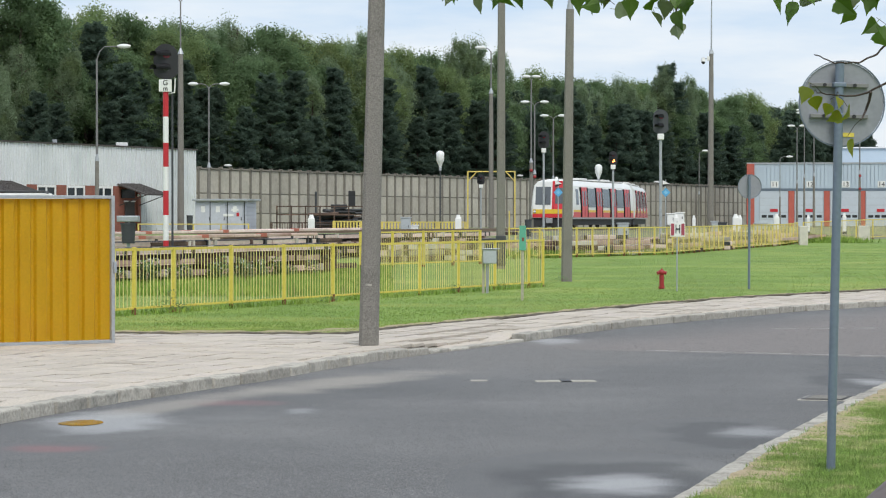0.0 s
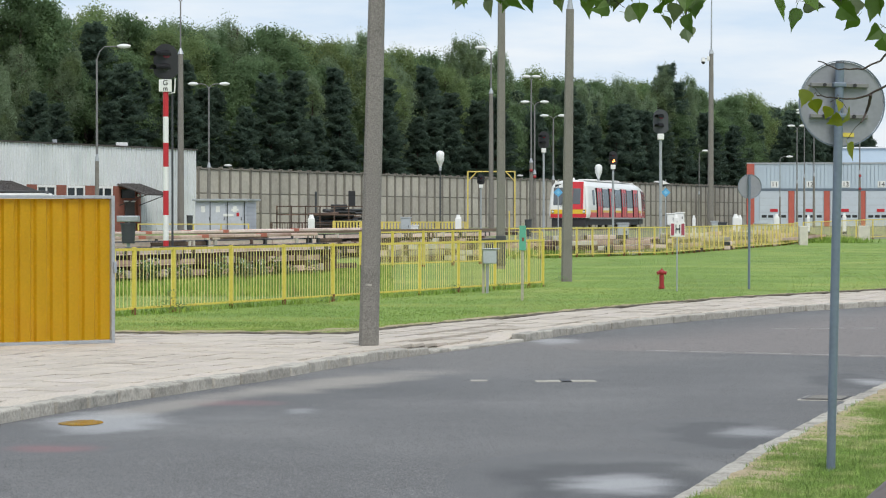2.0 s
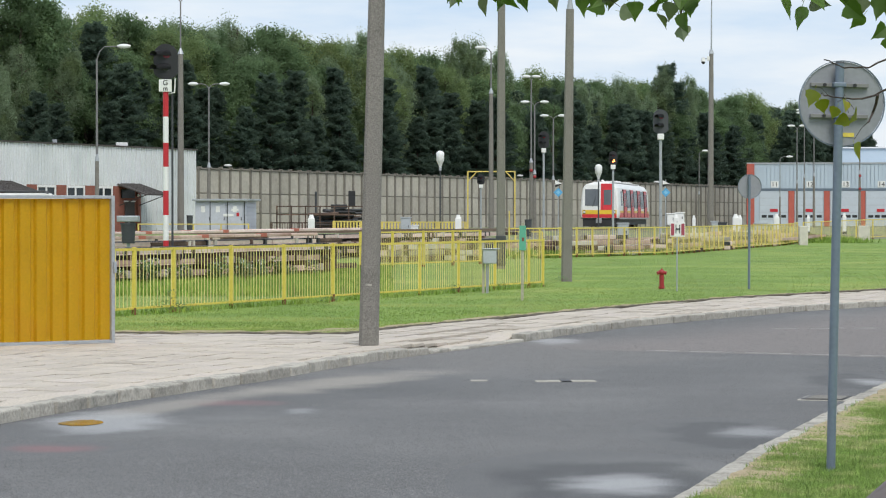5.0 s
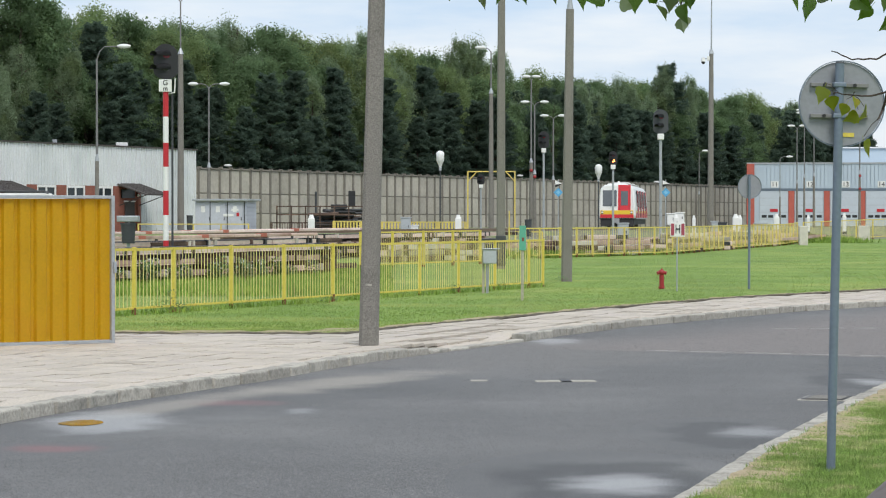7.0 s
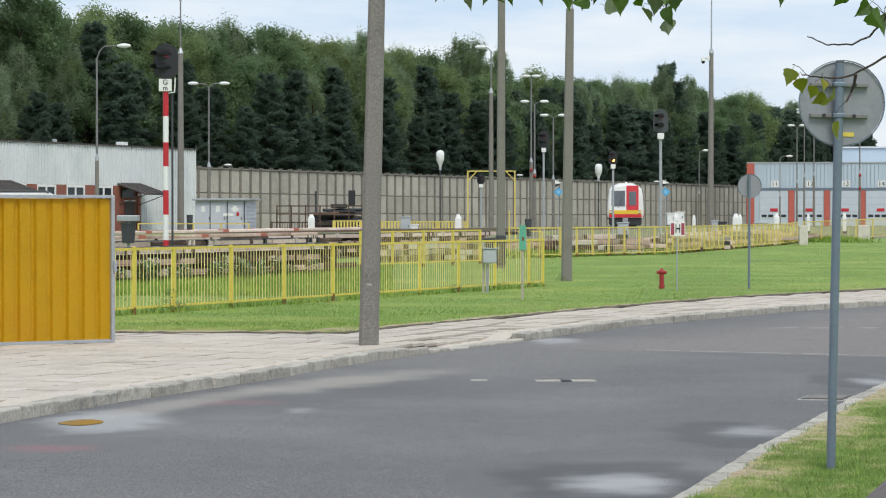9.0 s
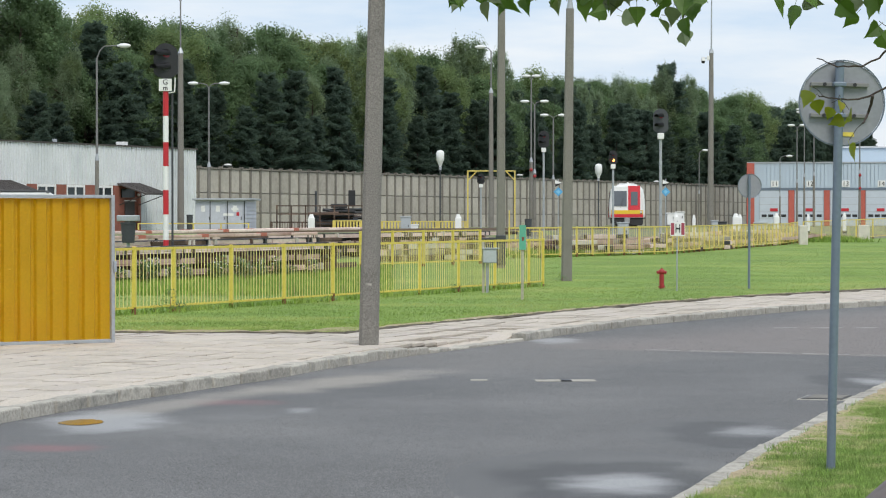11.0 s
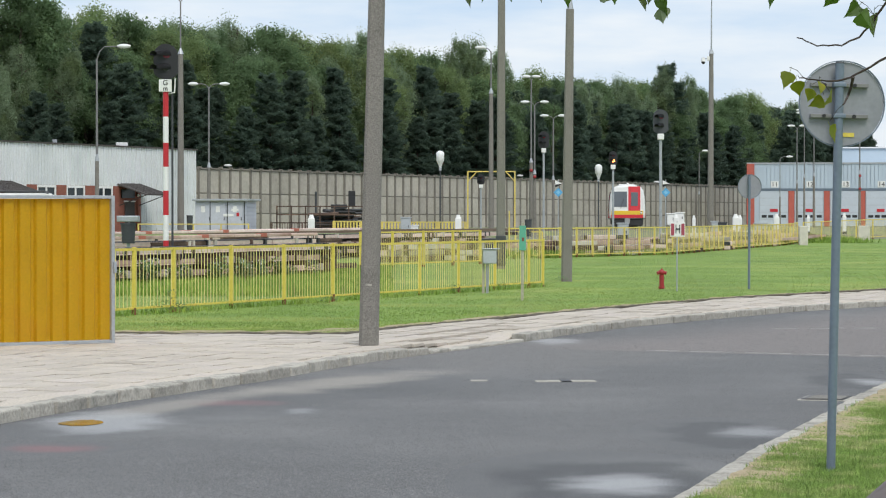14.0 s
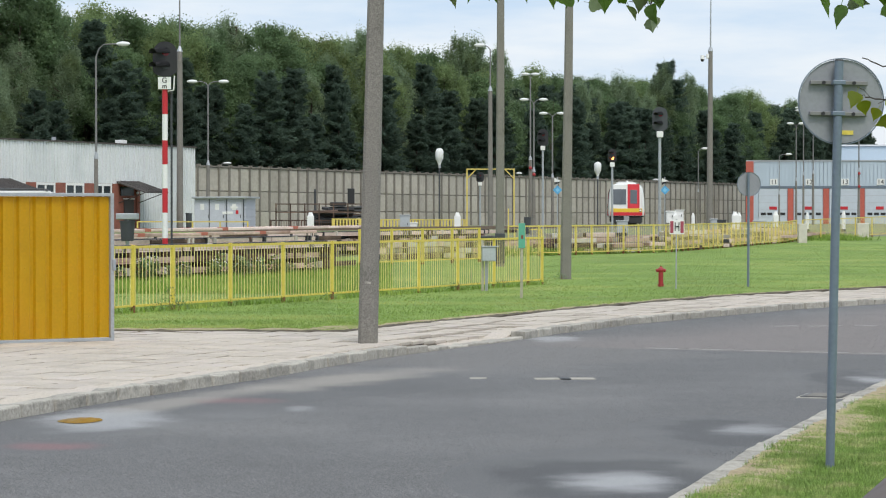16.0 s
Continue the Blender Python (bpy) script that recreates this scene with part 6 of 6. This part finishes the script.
def scrap_heap():
    y = 186
    g = grade(y)
    x0, x1 = -12.15, -4.79
    rnd = random.Random(5)
    r = thing("storage_rack", pose(x0, y, g), "brown steel rack loaded with dark pipes and bars", "storage rack")
    w = x1 - x0
    for i in range(8):
        part("upright", bx(i * w / 7 - 0.05, -0.05, -0.1, i * w / 7 + 0.05, 0.05, 1.95), RAIL_RUST, r)
    for z in (0.7, 1.3, 1.9):
        part("rack_rail", bx(0, -0.04, z - 0.04, w, 0.04, z + 0.04), RAIL_RUST, r)
    p = thing("pipe_stack", pose(x0 + 2.6, y + 0.8, g), "heap of dark rusty pipes, bars and beams", "pipe stack")
    for i in range(46):
        z = 0.15 + 1.6 * (i % 12) / 12 + rnd.uniform(-0.05, 0.05)
        a = rnd.uniform(-0.5, 1.0) if z < 1.4 else rnd.uniform(0.4, 1.2)
        b = a + rnd.uniform(1.4, 3.6)
        q = rnd.uniform(0, 1.6)
        part("pipe", tube(bmesh.new(), (a, q, z), (b, q + rnd.uniform(-0.4, 0.4), z + rnd.uniform(-0.15, 0.2)), rnd.uniform(0.05, 0.14), None, 8), rnd.choice((BLACK, RAIL_RUST, T_GREY, DARK)), p)
    part("tall_pipe", cyl(0.2, 0.3, 0.5, 3.0, 0.08, 0.08), DARK, p)
    part("box", bx(2.6, 0, 1.9, 3.1, 0.6, 3.05, bevel=0.03), BLACK, p)
    part("beam_pile", bx(1.3, 0, 1.75, 2.5, 0.8, 2.05, bevel=0.05), T_GREY, p)


scrap_heap()


def rail_fence(x0, x1, y, h, gap, material, label, solid=False):
    f = thing("yard_fence", pose(x0, y, grade(y)), label, "fence")
    w = x1 - x0
    n = max(1, round(w / 2.0))
    for i in range(n + 1):
        part("post", bx(i * w / n - 0.05, -0.05, -0.1, i * w / n + 0.05, 0.05, h), material, f)
    part("top_rail", bx(0, -0.03, h - 0.07, w, 0.03, h), material, f)
    part("bottom_rail", bx(0, -0.03, 0.12, w, 0.03, 0.18), material, f)
    if gap:
        k = int(w / gap)
        for i in range(k):
            x = (i + 0.5) * w / k
            part("bar", bx(x - gap * (0.27 if solid else 0.1), -0.012, 0.15, x + gap * (0.27 if solid else 0.1), 0.012, h - 0.05), material, f)


rail_fence(-7.11, -5.28, 165, 1.0, 0.2, YELLOW_D, "yellow slatted yard fence", True)
rail_fence(-3.98, 1.49, 163, 1.0, 0.2, YELLOW_D, "yellow slatted yard fence", True)
rail_fence(-19.64, -12.54, 164, 0.85, 0, YELLOW_D, "low yellow pipe rail before the workshop")
rail_fence(-11.21, -7.16, 166, 0.9, 0.16, RAIL_RUST, "low brown bar fence in the yard")
rail_fence(4.27, 5.87, 150, 0.7, 0, YELLOW_D, "low yellow pipe rail by the track")


WEED = mat("weed_leaves", (0.11, 0.19, 0.06), 0.7, vary=0.2, scale=2, fine=12, second=(0.17, 0.25, 0.1), patch=0.3, bump=0, island=0.3)


def weed(x, y, h, n, seed, label="straggly dark green weed at the fence foot", bloom=0):
    big = 1.0 if bloom else 0.55
    rnd = random.Random(seed)
    w = thing("weed_plant", pose(x, y, grade(y)), label, "weed", "weeds")
    bm = bmesh.new()
    for i in range(n):
        a, t = rnd.uniform(0, 6.283), rnd.uniform(0.2, 1.0)
        p = Vector((math.cos(a) * 0.2 * (1 - t * 0.6), math.sin(a) * 0.15, h * t))
        d = Vector((math.cos(a), math.sin(a), rnd.uniform(-0.3, 0.9))) * rnd.uniform(0.05, 0.1) * big
        e = Vector((-math.sin(a), math.cos(a), 0.2)) * 0.03 * big
        bm.faces.new([bm.verts.new(q) for q in (p, p + d * 0.5 + e, p + d, p + d * 0.5 - e)])
    part("foliage", bm, WEED if bloom else BROAD, w)
    if bloom:
        bm = bmesh.new()
        for i in range(bloom):
            a, r = rnd.uniform(0, 6.283), rnd.uniform(0, 0.2)
            x, y, z = math.cos(a) * r, math.sin(a) * r, h * rnd.uniform(0.75, 1.15)
            tube(bm, (x, y, z), (x, y - 0.01, z + 0.012), 0.008, 0.013, 5)
        tagged(part("bloom", bm, WHITE, w, "small white flowers"), kind="stuff")
    part("stalk", pipe(bmesh.new(), [(0, 0, -0.02), (0.02, 0, h * 0.5), (-0.01, 0.01, h * 0.95)], [0.006, 0.005, 0.002], 6), RUST, w)


for k, (x, y, h, n) in enumerate(((-5.15, 47.9, 0.42, 90), (-4.95, 47.7, 0.18, 70), (-5.4, 47.6, 0.15, 50), (0.3, 60.4, 0.2, 50), (1.5, 63.3, 0.18, 50), (3.3, 70.6, 0.14, 60), (-2.4, 53.6, 0.12, 40))):
    weed(x, y, h, n, k)
for k in range(34):
    u = random.uniform(0, 11)
    weed(-9.4 + 0.47 * u + random.uniform(-0.1, 0.5), 67.2 + 0.883 * u - random.uniform(0.2, 1.2), random.uniform(0.3, 0.65), 130, k + 30, "leafy weed with small white flowers before the rails", 5)


# ---- birch boughs hanging before the lens ----
def leaf_surface(name, color, second):
    m = mat(name, color, 0.5, vary=0.15, scale=30, fine=120, second=second, patch=0.3, bump=0.05, per_object=0.3)
    return see_through(m, (color[0] * 2.4, color[1] * 2.2, color[2] * 1.2), 0.55)


LEAF = leaf_surface("birch_leaf", (0.125, 0.205, 0.05), (0.16, 0.23, 0.085))
LEAF_Y = leaf_surface("yellowing_birch_leaf", (0.2, 0.24, 0.03), (0.3, 0.24, 0.03))


def leaf_mesh(seed, material):
    """A pointed, toothed birch leaf hanging from its stem, folded along its midrib."""
    rnd = random.Random(seed)
    bm = bmesh.new()
    half = [(0.0, 0.0), (0.30, 0.02), (0.46, 0.16), (0.47, 0.32), (0.40, 0.46), (0.28, 0.62), (0.17, 0.78), (0.07, 0.93), (0.0, 1.12)]
    size, fold, curl = 0.048, rnd.uniform(0.1, 0.45), rnd.uniform(-0.3, 0.3)
    mid = [bm.verts.new((0, curl * (z ** 2) * size * 0.5, -z * size)) for x, z in half]
    for s in (-1, 1):
        edge = [mid[0]]
        for k, (x, z) in enumerate(half[1:-1]):
            t = x * (1 + (0.07 if k % 2 else -0.03)) * rnd.uniform(0.93, 1.07)
            edge.append(bm.verts.new((s * t * size, -fold * t * size + curl * z ** 2 * size * 0.5, -z * size * rnd.uniform(0.97, 1.03))))
        edge.append(mid[-1])
        for k in range(len(mid) - 1):
            vs = [mid[k], edge[k], edge[k + 1], mid[k + 1]]
            vs = [v for i, v in enumerate(vs) if v not in vs[:i]]
            bm.faces.new(vs if s > 0 else list(reversed(vs)))
    tube(bm, (0, 0, 0.0), (rnd.uniform(-0.003, 0.003), 0, 0.016), 0.0007, 0.0006, 5)
    bmesh.ops.solidify(bm, geom=bm.faces, thickness=0.0004)
    ob = part("leaf", bm, material, smooth=True)
    me = ob.data
    bpy.data.objects.remove(ob)
    return me


LEAVES = [leaf_mesh(i, LEAF) for i in range(5)]
LEAF_G = leaf_surface("birch_leaf_underside", (0.17, 0.215, 0.14), (0.2, 0.24, 0.16))
LEAVES_Y = [leaf_mesh(i + 9, LEAF_Y) for i in range(3)]
LEAVES += [leaf_mesh(i + 20, LEAF_G) for i in range(2)]


def bough(label, twigs, spots, far, kinds, extra=None, seed=1, grow=1.03):
    """twigs: lists of (x, z) in the hanging plane; spots: (x, z, size) of leaf stems; extra: (count, x0, x1, z0, z1)."""
    rnd = random.Random(seed)
    b = thing("birch_bough", Matrix(), label, "branch", "overhanging boughs")
    nodes = []
    for tw in twigs:
        r = [0.0042 * (1 - 0.75 * i / len(tw)) for i in range(len(tw))]
        pts = [(x, far + 0.03 * math.sin(i * 2.1), z + 0.004 * math.sin(i * 5)) for i, (x, z) in enumerate(tw)]
        fine, fr = [], []
        for i in range(len(pts) - 1):
            for k in range(4):
                u = k / 4
                fine.append(tuple(p + (q - p) * u + rnd.uniform(-0.002, 0.002) for p, q in zip(pts[i], pts[i + 1])))
                fr.append(r[i] + (r[i + 1] - r[i]) * u)
        fine.append(pts[-1])
        fr.append(r[-1])
        part("twig", pipe(bmesh.new(), fine, fr, 7), TWIG, b, "thin dark twig")
        nodes += fine
    if extra:
        n, x0, x1, z0, z1 = extra
        spots = list(spots) + [(rnd.uniform(x0, x1), rnd.uniform(z0, z1), rnd.uniform(0.8, 1.15)) for _ in range(n)]
    for x, z, k in spots:
        y = far + rnd.uniform(-0.12, 0.12)
        o = new("leaf", rnd.choice(kinds))
        o.parent = b
        o.matrix_basis = pose(x, y, z, rnd.gauss(0, 24), rnd.gauss(0, 34), rnd.uniform(-65, 65) + (180 if rnd.random() < 0.4 else 0)) @ Matrix.Scale(k * grow, 4)
        p = min(nodes, key=lambda q: (q[0] - x) ** 2 + (q[1] - y) ** 2 + (q[2] - z - 0.02) ** 2)
        s = part("stem", pipe(bmesh.new(), [p, ((p[0] + x) / 2, (p[1] + y) / 2, (p[2] + z) / 2 + 0.012), (x, y, z + 0.012)], 0.0008, 5), TWIG, b)
    return b


boughs = [
    bough("green birch twigs hanging over the view", [[(0.649, 2.730), (0.637, 2.610), (0.620, 2.524), (0.521, 2.460), (0.414, 2.445), (0.321, 2.464)], [(0.620, 2.524), (0.599, 2.467), (0.582, 2.396)]], [(0.390, 2.422, 0.92), (0.425, 2.402, 0.88), (0.472, 2.437, 0.97), (0.512, 2.422, 0.90), (0.528, 2.398, 0.87), (0.556, 2.426, 0.97), (0.583, 2.453, 1.13), (0.599, 2.437, 1.09), (0.583, 2.398, 1.08), (0.576, 2.366, 0.92)], 6.4, LEAVES, (38, 0.321, 0.649, 2.452, 2.553), 3),
    bough("green birch twig hanging over the view", [[(0.393, 2.688), (0.378, 2.581), (0.336, 2.510), (0.250, 2.467), (0.137, 2.456), (0.023, 2.467)]], [(0.030, 2.453, 1.01), (0.082, 2.442, 0.93), (0.149, 2.449, 0.90), (0.192, 2.453, 0.88), (0.276, 2.462, 0.91), (0.334, 2.453, 1.13)], 6.45, LEAVES, (30, -0.006, 0.321, 2.455, 2.553), 4),
    bough("drooping birch branch with dark green leaves", [[(1.331, 2.780), (1.289, 2.595), (1.189, 2.453), (1.125, 2.339), (1.089, 2.290), (1.033, 2.271), (0.976, 2.274), (0.930, 2.294)], [(1.217, 2.780), (1.189, 2.567), (1.104, 2.456), (0.990, 2.447), (0.848, 2.453)]], [(0.859, 2.416, 1.14), (0.819, 2.445, 1.13), (0.973, 2.423, 1.13), (1.045, 2.412, 0.92), (1.092, 2.376, 0.96), (1.068, 2.341, 1.07), (1.061, 2.440, 1.11), (1.014, 2.447, 1.15), (1.118, 2.348, 1.16), (1.139, 2.405, 0.88), (0.897, 2.440, 1.06)], 6.35, LEAVES, (46, 0.805, 1.246, 2.445, 2.567), 5),
    bough("thin birch twig with yellowing leaves before the sign", [[(1.445, 2.780), (1.360, 2.425), (1.161, 2.251), (1.082, 2.197), (1.025, 2.174), (0.969, 2.177), (0.926, 2.189)], [(1.061, 2.186), (1.050, 2.147), (1.030, 2.120)]], [(0.890, 2.194, 0.69), (0.919, 2.177, 0.64), (0.964, 2.159, 0.55), (0.980, 2.129, 0.63), (0.970, 2.170, 0.53), (0.993, 2.137, 0.76), (1.004, 2.066, 0.74)], 6.3, LEAVES_Y, None, 6, 1.25)]
SWAY_LEFT = [(0.0, -0.001, 0.001), (0.3, 0.013, -0.013), (0.5, 0.047, -0.017), (1.0, 0.064, -0.031), (1.5, 0.036, -0.020), (2.0, 0.023, -0.007),
          (2.5, 0.016, -0.007), (3.0, 0.009, -0.007), (3.5, 0.006, -0.004), (4.0, 0.006, -0.006), (4.5, 0.010, -0.004), (5.4, 0.011, -0.004),
          (6.3, -0.004, 0.000), (6.5, -0.010, 0.003), (7.0, 0.011, 0.017), (7.5, -0.010, 0.030), (8.0, -0.036, 0.003), (8.5, -0.026, 0.004),
          (9.0, -0.026, 0.010), (9.7, -0.014, 0.007), (10.5, 0.009, -0.010), (11.2, 0.017, -0.021), (11.5, 0.016, -0.024), (12.0, -0.024, -0.010),
          (12.5, -0.009, -0.020), (13.0, -0.003, -0.034), (13.5, 0.007, -0.058), (13.7, -0.006, -0.026), (14.0, -0.040, 0.040), (14.2, -0.060, 0.064),
          (14.5, -0.071, 0.057), (15.0, -0.016, -0.010), (15.2, -0.017, 0.007), (15.5, -0.034, 0.036), (16.0, -0.063, 0.011)]
SWAY_RIGHT = [(0.0, 0.000, 0.000), (0.5, 0.011, -0.011), (1.0, 0.033, -0.034), (1.5, 0.041, -0.036), (2.0, 0.009, -0.016), (2.5, 0.007, -0.016),
          (3.0, 0.014, -0.014), (3.5, 0.007, -0.014), (4.0, 0.016, -0.016), (5.2, 0.024, -0.010), (6.3, 0.037, 0.001), (6.5, 0.043, 0.001),
          (7.0, 0.043, 0.009), (7.5, 0.027, 0.041), (7.8, -0.017, 0.051), (8.0, 0.026, 0.020), (8.5, 0.071, 0.020), (8.6, 0.074, 0.020),
          (9.0, -0.018, 0.044), (9.2, -0.014, 0.016), (9.9, -0.007, 0.014), (10.6, 0.003, 0.000), (11.3, 0.007, -0.014), (11.5, 0.007, -0.007),
          (12.0, 0.010, -0.014), (12.3, -0.033, 0.010), (12.5, -0.046, 0.014), (13.0, 0.000, -0.007), (13.2, 0.017, -0.021), (13.5, 0.064, -0.054),
          (14.0, -0.044, 0.043), (14.2, -0.078, 0.071), (14.5, -0.053, 0.047), (15.0, 0.054, -0.007), (15.2, -0.010, 0.043), (15.5, -0.080, 0.063),
          (16.0, 0.122, -0.014)]
SWAY_LOW = [(0.0, 0.000, 0.000), (0.5, 0.020, -0.003), (1.0, 0.028, -0.021), (1.5, 0.036, -0.024), (2.0, 0.000, -0.007), (2.5, 0.000, -0.007),
          (3.0, 0.007, -0.007), (3.5, 0.006, -0.007), (4.0, 0.009, -0.010), (5.2, 0.020, -0.007), (6.3, 0.037, -0.009), (6.5, 0.037, -0.007),
          (7.0, 0.041, 0.000), (7.5, 0.000, 0.034), (7.8, 0.006, 0.034), (8.0, 0.021, 0.016), (8.5, 0.068, 0.016), (8.6, 0.064, 0.017),
          (9.0, -0.037, 0.043), (9.2, -0.024, 0.014), (9.9, -0.010, 0.010), (10.6, 0.000, 0.000), (11.3, 0.006, -0.014), (11.5, 0.006, -0.011),
          (12.0, 0.009, -0.010), (12.3, -0.037, 0.000), (12.5, -0.061, 0.014), (13.0, 0.000, -0.020), (13.2, 0.014, -0.024), (13.5, 0.064, -0.047),
          (14.0, -0.044, 0.037), (14.2, -0.088, 0.057), (14.5, -0.055, 0.043), (15.0, 0.044, -0.009), (15.2, -0.020, 0.027), (15.5, -0.085, 0.043),
          (16.0, 0.122, -0.017)]


def near_tree():
    """The birch beside the camera whose limb carries the boughs, just above the view."""
    t = thing("birch_tree", pose(2.9, 6.6, 0.08), "birch tree beside the verge with overhanging limb", "tree")
    part("trunk", pipe(bmesh.new(), [(0, 0, -0.1), (0.03, 0, 1.2), (-0.02, 0.02, 2.6), (0.05, 0, 4.2), (0, 0.05, 6.0)], [0.15, 0.13, 0.11, 0.08, 0.03], 12), BARK, t, "grey birch trunk", True)
    limb = pipe(bmesh.new(), [(0, 0, 2.4), (-0.7, -0.1, 2.75), (-1.6, -0.2, 2.85), (-2.5, -0.2, 2.72), (-3.0, -0.2, 2.6)], [0.05, 0.035, 0.025, 0.014, 0.006], 8)
    part("limb", limb, BARK, t, "", True)
    rnd = random.Random(2)
    for i in range(160):
        o = new("leaf", rnd.choice(LEAVES))
        o.parent = t
        u = rnd.random()
        o.matrix_basis = pose(-3.0 * u + 0.3, rnd.uniform(-0.6, 0.6), 2.75 + rnd.uniform(0, 2.4) * (1.1 - u), rnd.uniform(-40, 40), rnd.uniform(-40, 40), rnd.uniform(0, 360))


near_tree()


def near_bar():
    """An unidentified thing just below the lens, built as a slanting bar; its end reaches into the lower corner of the
    view.
    """
    r = thing("wooden_rail", pose(0.0, 0.0, 0.0), "unidentified grey-brown bar close to the camera", "rail")
    # unseen post, added to carry the bar
    part("post", cyl(0.19, 0.95, 0.0, 1.74, 0.03, 0.03, 14), NEAR_BROWN, r)
    part("slanting_bar", tube(bmesh.new(), (0.345, 0.95, 1.862), (0.045, 0.95, 1.6), 0.05, 0.05, 24), NEAR_BROWN, r, "", True)


NEAR_BROWN = mat("near_grey_brown", (0.15, 0.128, 0.12), 0.85, vary=0.12, scale=6, fine=60, bump=0.1)
near_bar()


# ---- what moves ----
TRAVEL = [(0, 0), (0.5, 0.95), (1, 2.0), (1.5, 3.1), (2, 4.3), (2.5, 5.7), (3, 7.15), (3.5, 8.65), (4, 10.15), (4.5, 11.8), (5, 13.6), (5.5, 15.45), (6, 17.3),
          (6.5, 19.2), (7, 21.1), (7.5, 22.85), (8, 24.5), (8.5, 26.0), (9, 27.2), (9.5, 28.1), (10, 28.8), (10.5, 29.3), (11, 29.65), (11.5, 29.85),
          (12, 29.95), (13, 30.0), (14, 30.0), (16, 30.0)]


def motions():
    for k, car in enumerate(CARS):
        rows = []
        for t, s in TRAVEL:
            a, b = track_at(s + k * CAR_PITCH + 2.7), track_at(s + k * CAR_PITCH + 16.2)
            h = math.atan2(b[0] - a[0], b[1] - a[1])
            rows.append((t, pose(a[0] - 2.7 * math.sin(h), a[1] - 2.7 * math.cos(h), RAIL_Z, 0, 0, -math.degrees(h))))
        walk(car, rows)
    # the wind moves the boughs; they swing about the limb above
    for b, sway, lag, sag in zip(boughs, (SWAY_LEFT, SWAY_LEFT, SWAY_RIGHT, SWAY_LOW), (0.0, 0.1, 0.0, 0.0), (0.012, 0.012, 0.008, 0.0)):
        walk(b, [(min(16, t + (lag if 0 < t < 16 else 0)), pose(dx, 0, dz - sag, 0, 0, 0)) for t, dx, dz in sway])


motions()
